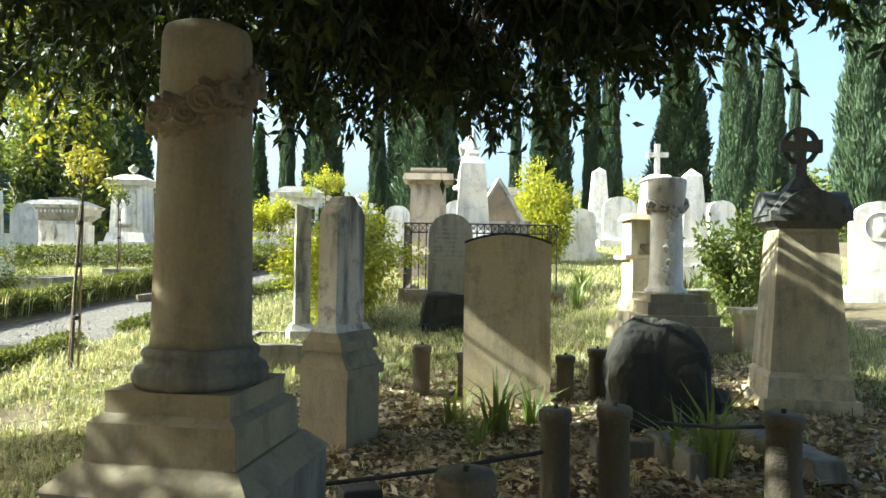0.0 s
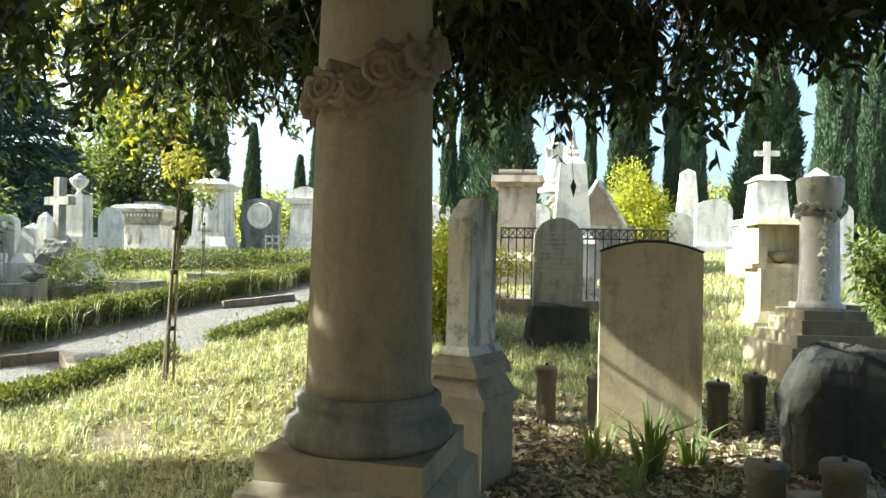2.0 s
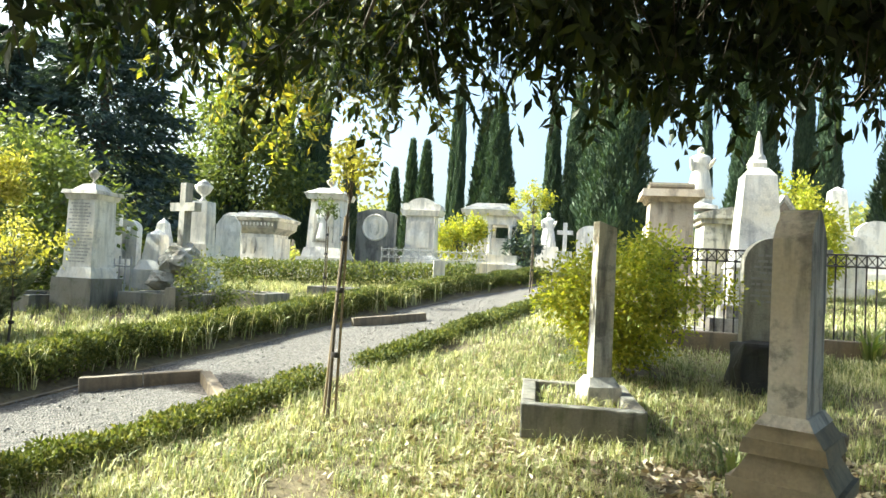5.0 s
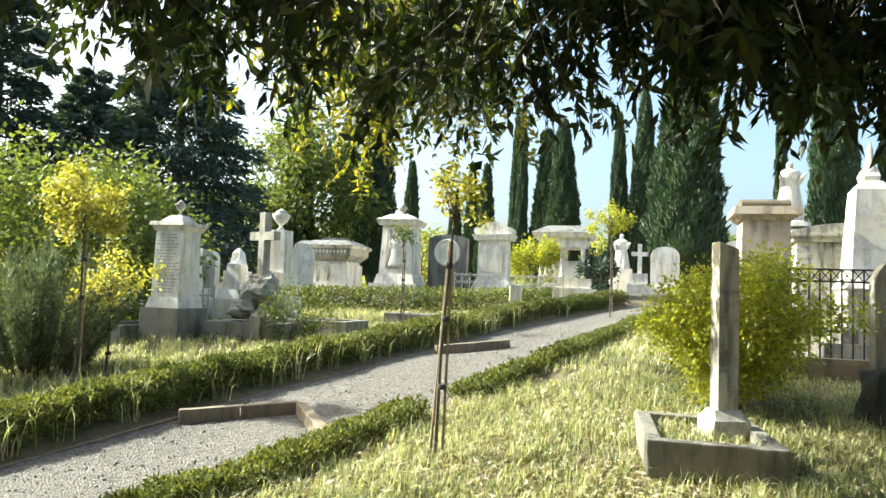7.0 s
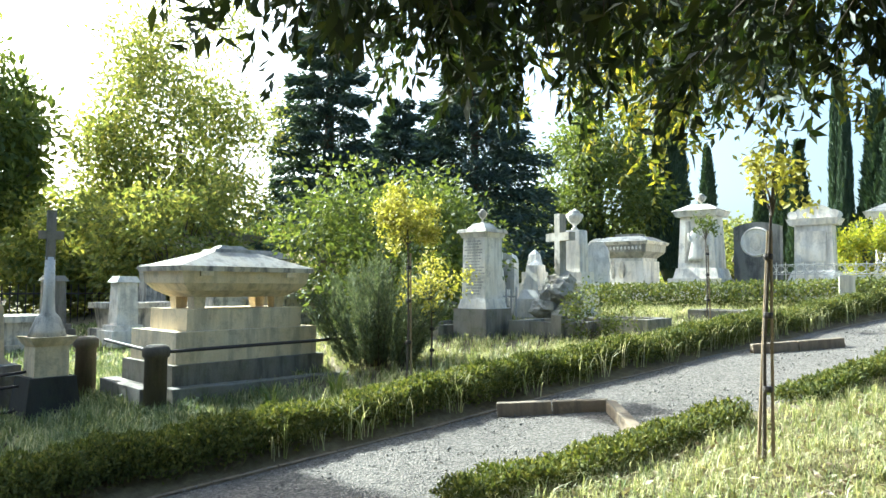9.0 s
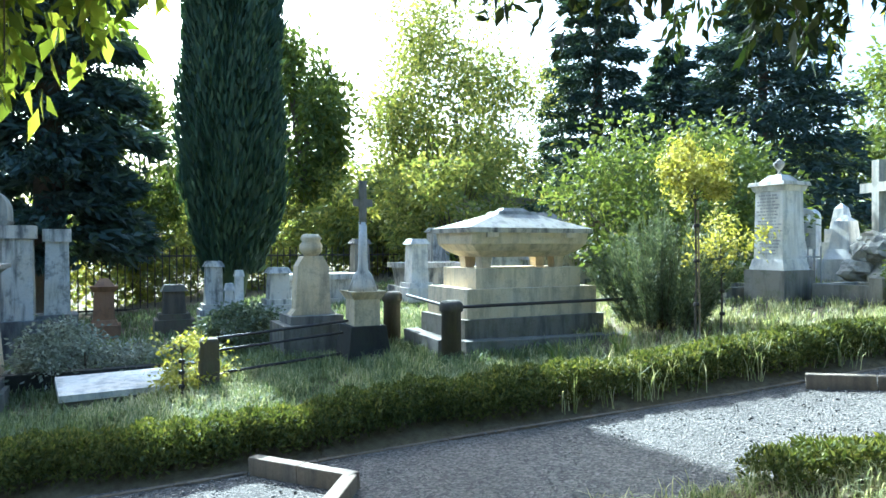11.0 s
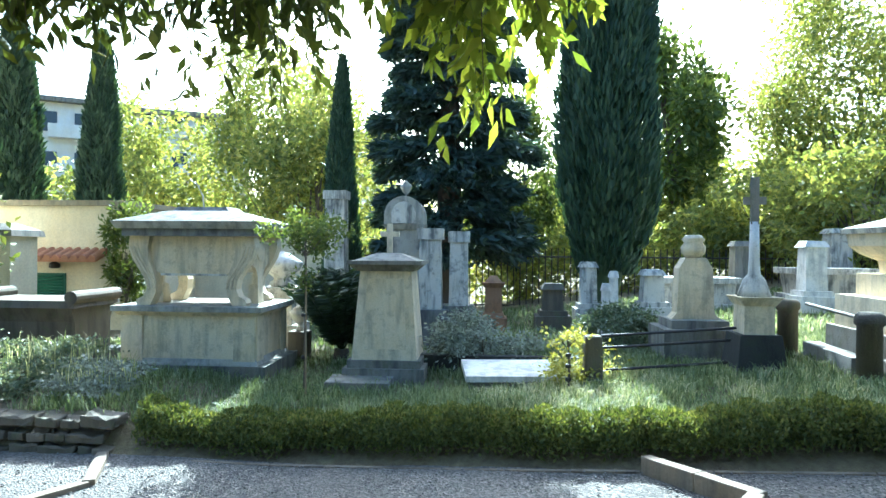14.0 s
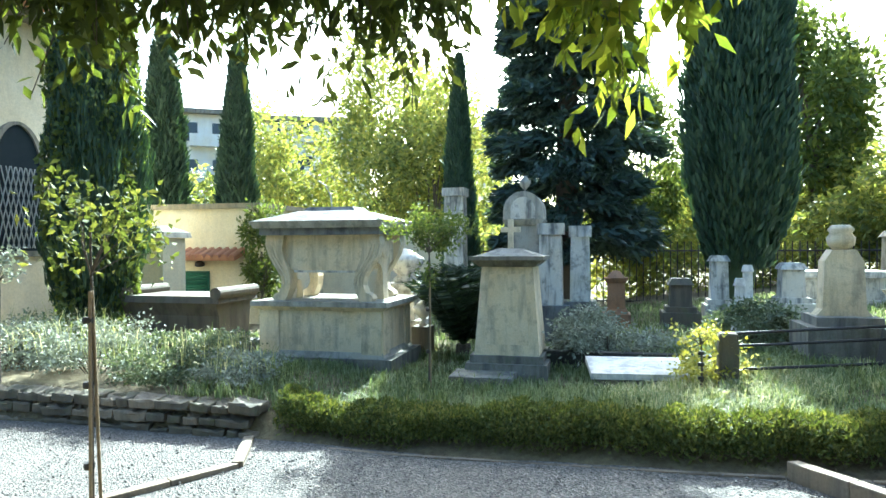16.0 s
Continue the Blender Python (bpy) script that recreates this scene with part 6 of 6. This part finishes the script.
sapling(-3.5, 6.40, 2.02, "young sapling tied to stakes with a small yellow crown", 0.30, 420, 2, LEAF_GOLD, lean=0.10)
sapling(-6.12, 12.7, 1.7, "young sapling with a thin trunk beside the hedge", 0.22, 260, 1, LEAF_GREEN)
sapling(-2.65, 15.4, 2.0, "small tree with a round yellow crown by the path", 0.36, 1500, 1)
sapling(-7.65, 7.15, 1.95, "small staked tree with a golden-yellow round crown", 0.48, 2600, 1, LEAF_GOLD)
sapling(-7.95, 7.9, 1.1, "low yellowing bush behind the hedge", 0.45, 900, 0, LEAF_GOLD)
sapling(-9.95, -1.1, 2.0, "thin young tree with a round green crown", 0.46, 2000, 1, LEAF_GREEN)
sapling(-5.72, -2.15, 2.02, "staked sapling with a sparse spreading crown beside the path", 0.52, 480, 2, LEAF_HEDGE)
sapling(-9.75, 1.95, 0.6, "thin yellow-leaved seedling in the grass", 0.2, 160, 0, LEAF_GOLD)
sapling(-8.45, -5.85, 1.4, "sparse pale seedling by the house", 0.3, 260, 0, LEAF_GREY)

# ---- shade tree over the walk ----
BOUGHS = [(-1.2, 4.8, 2.6), (0.2, 5.6, 2.6), (-0.6, 6.2, 2.7), (1.5, 5.6, 2.95), (3.0, 5.2, 3.2), (2.4, 4.2, 3.15), (-5.1, 3.7, 2.75), (-3.7, 3.5, 2.45), (-4.8, 5.6, 2.7), (-3.1, 5.6, 2.4), (-1.9, 5.4, 2.6), (-0.3, 5.2, 2.35), (0.9, 4.8, 2.55), (2.1, 5.0, 3.15), (3.3, 4.4, 3.25), (-2.4, 4.2, 2.8), (0.9, 6.0, 2.75), (-3.9, 7.2, 2.85), (-5.6, 4.9, 3.0), (2.0, 3.4, 3.2), (-1.0, 4.0, 2.75), (-1.5, 4.6, 2.75), (-0.6, 4.7, 2.7), (0.3, 4.9, 2.75), (-4.2, 5.0, 2.95), (-3.6, 5.2, 3.0), (-4.9, 4.6, 3.0), (-1.7, 5.2, 2.78), (-1.2, 5.0, 2.8), (-0.8, 5.2, 2.7), (-0.2, 5.4, 2.75), (-2.1, 5.6, 2.75), (0.35, 4.9, 2.35), (0.7, 4.6, 2.4), (-0.7, 5.35, 2.56), (-0.35, 5.1, 2.56), (-1.25, 5.5, 2.5), (-1.0, 5.8, 2.56), (0.2, 5.3, 2.42), (0.9, 5.2, 2.45), (-0.4, 5.7, 2.6)]
shade = thing("shade_tree", 1.3, -1.9, "large spreading shade tree, drooping leaves with shade in their colour", "tree", sink=0.1)
sx0, sy0, sz0 = shade.location
part("trunk", tube([(0, 0, 0), (0.05, 0, 1.2), (-0.05, 0.08, 2.4), (-0.2, 0.2, 3.8), (-0.3, 0.3, 5.2)], 0.30, 14, 0.16), BARK, shade)
LP, LD = [], []
lr = np.random.default_rng(11)
tw = []
for bi, (bx, by, bz) in enumerate(BOUGHS):
    a = Vector((-0.2, 0.2, 3.6 + 0.08 * (bi % 7)))
    b = Vector((bx - sx0, by - sy0, bz + 0.75 - sz0))
    pts = limb(a, b, 0.5, 8, bi)
    part("bough", tube(pts, 0.06, 7, 0.012), BARK, shade)
    for k in range(190):
        t = 0.42 + 0.6 * lr.uniform() ** 0.7
        i = min(int(t * 8), 7)
        p = pts[i].lerp(pts[i + 1], min(t * 8 - i, 1.2))
        off = lr.normal(size=3) * [0.42, 0.42, 0.16]
        start = np.array(p) + off + [0, 0, 0.12]
        way = np.array([off[0] * 0.8, off[1] * 0.8, 0]) + lr.normal(size=3) * [0.35, 0.35, 0.1] + [0, 0, -0.75]
        way = way / np.linalg.norm(way)
        L = lr.uniform(0.3, 0.75)
        n = 24
        s = np.linspace(0.05, 1, n)[:, None]
        P = start + way * L * s + np.array([0, 0, -0.12]) * s ** 2
        LP.append(P + lr.normal(size=(n, 3)) * 0.015)
        LD.append(way * 0.7 + lr.normal(size=(n, 3)) * 0.65 + [0, 0, -0.3])
        if k % 4 == 0:
            tw.append(tube([tuple(start), tuple(start + way * L * 0.5 + [0, 0, -0.03]), tuple(start + way * L + [0, 0, -0.12])], 0.006, 4, 0.002))
LP, LD = np.concatenate(LP), np.concatenate(LD)


def dapple(x, y, z):
    """Openings in the crown through which shafts of low sun reach the graves."""
    w = x + 1.345 * z
    return (w > 0.3) & (w < 5.4) & (y > 2.9) & (y < 5.6) & (np.sin(2.6 * w + 0.9 * y) * np.sin(3.0 * y - 0.9 * w) > -0.05)


clear = ~dapple(LP[:, 0] + sx0, LP[:, 1] + sy0, LP[:, 2] + sz0) & (np.hypot(LP[:, 0] + sx0 + 2.2, LP[:, 1] + sy0 - 1.2) > 1.9)
LP, LD = LP[clear], LD[clear]
# These leaves carry the copy with shade in its colour.
leaves("crown", LP, LD, 0.135, 0.048, LEAF_TREE_SHADED, shade, 0.18)
n = 210000
up = np.stack([lr.uniform(-6.0, 8.0, n), lr.uniform(-7.5, 6.8, n), lr.uniform(0, 1, n)], 1)
front = ((up[:, 0] + 0.8) / 5.0) ** 2 + ((up[:, 1] - 1.8) / 5.0) ** 2 < 1
# Unseen back of the crown, added to keep sky light off the graves.
unseen_rear = (((up[:, 0] - 1.5) / 6.0) ** 2 + ((up[:, 1] + 1.5) / 6.0) ** 2 < 1) & (up[:, 1] < 3.5)
up = up[front | unseen_rear]
gap = np.sin(2.1 * up[:, 0] + 0.7) * np.sin(1.9 * up[:, 1] - 0.4) + 0.6 * np.sin(4.3 * up[:, 0] + 2.2 * up[:, 1])
# Few gaps below y 3.1, so the unseen crown there shades the column.
up = up[gap > np.where((up[:, 0] < -2.6) & (up[:, 1] > 3.1), 0.1, np.where(up[:, 1] > 3.3, -1.0, -1.25))]
# Low fringe behind the walk, out of view, added to deepen the shade.
unseen_skirt = np.clip((-0.5 - up[:, 1]) / 3.0, 0, 1) * np.clip((up[:, 0] + 3.2) / 2.0, 0, 1)
up[:, 2] = 3.65 - 1.3 * unseen_skirt + up[:, 2] * (1.7 + unseen_skirt) - sz0
up[:, 0] -= sx0
up[:, 1] -= sy0
up = up[~dapple(up[:, 0] + sx0, up[:, 1] + sy0, up[:, 2] + sz0)]
leaves("upper_crown", up, lr.normal(size=(len(up), 3)) + [0, 0, -0.6], 0.17, 0.066, LEAF_TREE_SHADED, shade, 0.18)
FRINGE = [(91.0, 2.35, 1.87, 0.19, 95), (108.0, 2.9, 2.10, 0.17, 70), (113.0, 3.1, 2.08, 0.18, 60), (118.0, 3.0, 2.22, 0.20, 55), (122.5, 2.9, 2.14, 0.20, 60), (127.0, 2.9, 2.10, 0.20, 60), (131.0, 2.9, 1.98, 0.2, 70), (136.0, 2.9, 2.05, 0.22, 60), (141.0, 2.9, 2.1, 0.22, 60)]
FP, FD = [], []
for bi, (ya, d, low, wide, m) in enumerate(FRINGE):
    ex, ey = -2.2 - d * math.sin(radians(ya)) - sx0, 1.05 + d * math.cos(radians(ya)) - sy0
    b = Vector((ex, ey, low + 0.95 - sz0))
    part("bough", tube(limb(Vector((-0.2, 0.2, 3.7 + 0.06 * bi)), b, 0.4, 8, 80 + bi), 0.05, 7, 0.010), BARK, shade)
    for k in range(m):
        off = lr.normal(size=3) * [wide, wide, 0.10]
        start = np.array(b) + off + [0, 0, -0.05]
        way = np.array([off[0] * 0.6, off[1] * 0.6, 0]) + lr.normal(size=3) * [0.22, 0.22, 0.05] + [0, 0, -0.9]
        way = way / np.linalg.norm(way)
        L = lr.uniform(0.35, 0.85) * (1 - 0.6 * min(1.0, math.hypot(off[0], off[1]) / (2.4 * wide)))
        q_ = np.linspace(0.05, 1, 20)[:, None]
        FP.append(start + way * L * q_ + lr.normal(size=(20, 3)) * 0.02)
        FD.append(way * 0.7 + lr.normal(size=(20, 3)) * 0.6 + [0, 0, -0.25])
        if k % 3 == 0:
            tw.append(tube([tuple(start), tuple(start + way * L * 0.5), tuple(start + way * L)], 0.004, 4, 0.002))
# First spray takes the backlit colour, the others the half-lit one.
leaves("hanging_spray", np.concatenate(FP[:95]), np.concatenate(FD[:95]), 0.105, 0.04, LEAF_TREE_BACKLIT, shade, 0.18)
leaves("hanging_crown", np.concatenate(FP[95:]), np.concatenate(FD[95:]), 0.095, 0.036, LEAF_TREE_HALF_LIT, shade, 0.18)
# Foliage of a tree beyond, hung on added boughs, sunlight in its colour.
SP, SD = [], []
for bi, (bx, by, bz) in enumerate(((-4.7, 10.0, 2.9), (-5.1, 9.0, 3.1), (-5.7, 10.0, 2.85), (-6.2, 9.6, 3.1), (-5.0, 10.6, 3.2), (-6.3, 10.6, 3.2))):
    a = Vector((-0.3, 0.3, 4.4 + 0.15 * bi))
    b = Vector((bx - sx0, by - sy0, bz + 1.2 - sz0))
    pts = limb(a, b, 0.9, 8, 50 + bi)
    part("bough", tube(pts, 0.055, 7, 0.012), BARK, shade)
    for k in range(90):
        start = np.array(pts[-1].lerp(pts[-2], lr.uniform(0, 1))) + lr.normal(size=3) * [0.5, 0.5, 0.5] + [0, 0, 0.5]
        way = lr.normal(size=3) * [0.4, 0.4, 0.1] + [0, 0, -0.8]
        way = way / np.linalg.norm(way)
        s = np.linspace(0.05, 1, 22)[:, None]
        SP.append(start + way * lr.uniform(0.4, 0.9) * s + lr.normal(size=(22, 3)) * 0.03)
        SD.append(way * 0.6 + lr.normal(size=(22, 3)) * 0.7)
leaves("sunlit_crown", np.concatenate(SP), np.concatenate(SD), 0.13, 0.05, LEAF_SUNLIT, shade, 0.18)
tagged(part("twig_growth", joined(*tw), BARK, shade), kind="stuff")

# ---- hedges, grass, litter ----
def hedge(label, ys, xf, w_, h, per_m, mat=LEAF_HEDGE):
    """Clipped hedge: small upright leaves, thickest near its faces, with an uneven top."""
    y0, y1 = ys
    n = int((y1 - y0) * per_m)
    y = rng.uniform(y0, y1, n)
    u = np.clip(rng.uniform(-1, 1, n) + 0.05 * rng.normal(size=n), -1.1, 1.1)
    x = xf(y) + u * w_ * 0.72 * (1 + 0.10 * np.sin(4.7 * y) + 0.06 * np.sin(13 * y))
    hh = h * (0.92 + 0.12 * np.sin(3.1 * y) * np.sin(1.3 * y + 1) + 0.07 * np.sin(9 * y) + 0.08 * np.sin(23 * y + 5 * x)) * (1 - 0.22 * np.abs(u) ** 3)
    P = np.stack([x, y, terrain(x, y) + (0.05 + 0.95 * rng.uniform(0, 1, n) ** 0.6) * hh], 1)
    ob = leaves("hedge", P, rng.normal(size=(n, 3)) * 0.75 + [0, 0, 0.7], 0.046, 0.020, mat)
    return tagged(ob, label, "hedge", kind="stuff")


hedge("low clipped hedge along the upper side of the path", (-2.2, 17.5), lambda y: west(y) - 0.38, 0.36, 0.31, 8000)
hedge("ragged low hedge along the lawn side of the path", (4.6, 7.25), lambda y: east(y) + 0.16, 0.26, 0.20, 3200)
hedge("ragged low hedge along the lawn side of the path", (8.05, 14.8), lambda y: east(y) + 0.16, 0.24, 0.20, 2800)
hb = rng.uniform(0, 1, 9000)
hx = -10.2 + hb * 6.4
hy = 14.6 + 0.12 * (hx + 10) + rng.normal(size=9000) * 0.2
hp = np.stack([hx, hy, terrain(hx, hy) + rng.uniform(0, 1, 9000) ** 0.7 * 0.5], 1)
tagged(leaves("hedge", hp, rng.normal(size=(9000, 3)) * 0.8 + [0, 0, 0.5], 0.075, 0.035, LEAF_HEDGE), "green hedge at the feet of the white tombs", "hedge", kind="stuff")


def patches(x, y):
    return np.sin(1.9 * x + 0.8 * y) * np.sin(2.3 * y - 0.7 * x) + 0.5 * np.sin(5 * x + 1.1 * y) * np.sin(4.6 * y)


def lawn(x, y):
    bare = (x > -1.2) & (x < 3.2) & (y < 6.0) & (rng.uniform(size=len(x)) < 0.93)
    return (x > east(y) + 0.08) & (patches(x, y) + rng.normal(size=len(x)) * 0.35 > -0.75) & ~bare


def lush(x, y):
    return lawn(x, y) & (patches(x + 3, y - 2) + rng.normal(size=len(x)) * 0.3 > 0.35)


def tufts(n, x0, x1, y0, y1, keep, size=9, r=0.03):
    c = on_ground(n, x0, x1, y0, y1, keep)
    P = np.repeat(c, size, 0)
    P[:, :2] += rng.normal(size=(len(P), 2)) * r
    return P


P = on_ground(160000, -5.6, 4.5, 2.0, 9.5, lawn)
tagged(blades("grass", P, 0.07, 0.0065, GRASS_DRY, None, 1.0), "short dry straw-yellow lawn grass lit by the sun", "grass", kind="stuff")
P = tufts(4200, -5.6, 4.5, 2.0, 9.5, lawn)
tagged(blades("grass_tuft", P, 0.15, 0.008, GRASS_DRY, None, 0.8), "taller tufts of dry yellow grass in the lawn", "grass", kind="stuff")
P = tufts(4000, -5.6, 4.5, 2.0, 9.5, lush, 10, 0.04)
tagged(blades("green_tuft", P, 0.12, 0.009, GRASS_GREEN, None, 0.9), "tufts of green grass among the dry lawn", "grass", kind="stuff")
P = on_ground(3500, -4.8, 0, 4.0, 9.5, lawn)
P[:, 2] += 0.03
tagged(leaves("fallen_leaves", P, rng.normal(size=(len(P), 3)) * [1, 1, 0.3], 0.07, 0.032, LITTER), "scattered brown leaves lying on the lawn", "leaf litter", kind="stuff")
P = on_ground(60000, -4.5, 8.5, 9.5, 20, lambda x, y: x > east(y) + 0.08)
tagged(blades("grass", P, 0.11, 0.016, GRASS_DRY, None, 0.8), "dry lawn grass higher up the slope", "grass", kind="stuff")
P = tufts(2600, -8.2, -3.0, 4.6, 15.5, lambda x, y: (np.abs(x - west(y) + 0.42) < 0.36), 7, 0.04)
tagged(blades("grass_tuft", P, 0.34, 0.010, GRASS_DRY, None, 0.5), "dry grass growing through the clipped hedge", "grass", kind="stuff")
P = tufts(7500, -13.5, -4.2, 3.5, 16, lambda x, y: (x < west(y) - 0.45))
tagged(blades("grass", P, 0.15, 0.013, GRASS_DRY, None, 0.7), "pale tufted grass on the bank above the path", "grass", kind="stuff")
P = on_ground(50000, -13.0, -7.2, -3.5, 6.0, lambda x, y: (x < west(y) - 0.3))
tagged(blades("grass", P, 0.10, 0.011, GRASS_GREEN, None, 0.8), "grey-green grass in the shade of the lower graves", "grass", kind="stuff")
P = tufts(4500, -13.0, -7.2, -3.5, 6.0, lambda x, y: (x < west(y) - 0.3) & (patches(x, y) > -0.3), 10, 0.05)
tagged(blades("grass_tuft", P, 0.19, 0.012, GRASS_GREEN, None, 0.7), "long pale tufts of grass among the lower graves", "grass", kind="stuff")
# Pale blades put a pool of sunlight into the grass colour here.
P = tufts(900, -10.9, -8.4, 0.9, 3.4, lambda x, y: (x < west(y) - 0.5) & (((x + 9.6) / 1.2) ** 2 + ((y - 2.1) / 1.1) ** 2 < 1), 9, 0.05)
tagged(blades("grass_tuft", P, 0.17, 0.011, GRASS_DRY, None, 0.8), "straw tufts imitating a sunlit patch of grass beside a marble slab", "grass", kind="stuff")
P = on_ground(30000, -20, -12.5, -6, 14)
tagged(blades("grass", P, 0.15, 0.02, GRASS_GREEN, None, 0.6), "grey-green grass between the far graves", "grass", kind="stuff")
P = on_ground(30000, -3.4, 3.8, 1.6, 6.6, lambda x, y: (x > -2.8) | (y < 4.2))
P[:, 2] += 0.012
tagged(leaves("leaf_litter", P, rng.normal(size=(len(P), 3)) * [1, 1, 0.22], 0.075, 0.034, LITTER), "brown fallen leaves covering the soil", "leaf litter", kind="stuff")
P = on_ground(9000, -8.3, -3.0, -6, 14, lambda x, y: (x > west(y) + 0.02) & (x < east(y) - 0.02))
P[:, 2] = slope(P[:, 0], P[:, 1]) - 0.012
a = rng.uniform(0.006, 0.017, len(P))[:, None]
octa = np.array([[1, 0, 0], [0, 1, 0], [-1, 0, 0], [0, -1, 0], [0, 0, 0.7], [0, 0, -0.7]])
vv = (P[:, None, :] + a[:, None, :] * octa[None] * rng.uniform(0.6, 1.3, (len(P), 6, 1))).reshape(-1, 3)
k = 6 * np.arange(len(P))[:, None]
tt = np.concatenate([k + f for f in ([0, 1, 4], [1, 2, 4], [2, 3, 4], [3, 0, 4], [1, 0, 5], [2, 1, 5], [3, 2, 5], [0, 3, 5])], 0)
tagged(mesh_from("loose_gravel", vv, tt, PEBBLE), "loose grey pebbles scattered on the path", "gravel", kind="stuff")


def iris(x, y, h=0.42, n=34, r=0.16):
    e = thing("iris_clump", x, y, "clump of long sword-shaped iris leaves", "plant", "iris clumps")
    a = rng.uniform(0, 6.28, n)
    s = rng.uniform(0, 1, n) ** 0.5
    P = np.stack([np.cos(a) * s * r * 0.5, np.sin(a) * s * r * 0.5, np.zeros(n)], 1)
    out = np.stack([np.cos(a), np.sin(a), np.zeros(n)], 1)
    if y < 5.2 and x > -0.4:
        for i in range(n):
            blades("blade", P[i:i + 1], h, 0.026, LEAF_IRIS, e, 0.55, out[i:i + 1])
    else:
        tagged(blades("foliage", P, h, 0.026, LEAF_IRIS, e, 0.55, out), kind="stuff")


for x, y, h, n in ((0.42, 4.75, 0.42, 40), (0.12, 4.95, 0.36, 26), (0.72, 4.95, 0.34, 24), (1.55, 3.75, 0.52, 46), (1.42, 3.9, 0.40, 22), (0.28, 4.5, 0.25, 18), (2.75, 7.4, 0.45, 40), (3.05, 8.1, 0.5, 40), (3.3, 8.9, 0.5, 40), (1.9, 9.2, 0.5, 40), (1.5, 9.5, 0.5, 44), (2.2, 10.2, 0.5, 40), (1.2, 10.5, 0.5, 40), (3.6, 6.2, 0.5, 40), (3.9, 6.9, 0.5, 40), (4.3, 7.6, 0.5, 44), (4.9, 8.3, 0.5, 44), (3.8, 9.6, 0.5, 40), (5.2, 7.2, 0.5, 40), (-0.9, 3.9, 0.22, 14), (-0.25, 2.6, 0.25, 12), (-1.35, 6.65, 0.2, 16), (-0.6, 6.1, 0.25, 20), (4.6, 9.4, 0.5, 40), (-7.9, 6.3, 0.4, 30), (-8.1, 5.6, 0.35, 26)):
    iris(x, y, h, n)
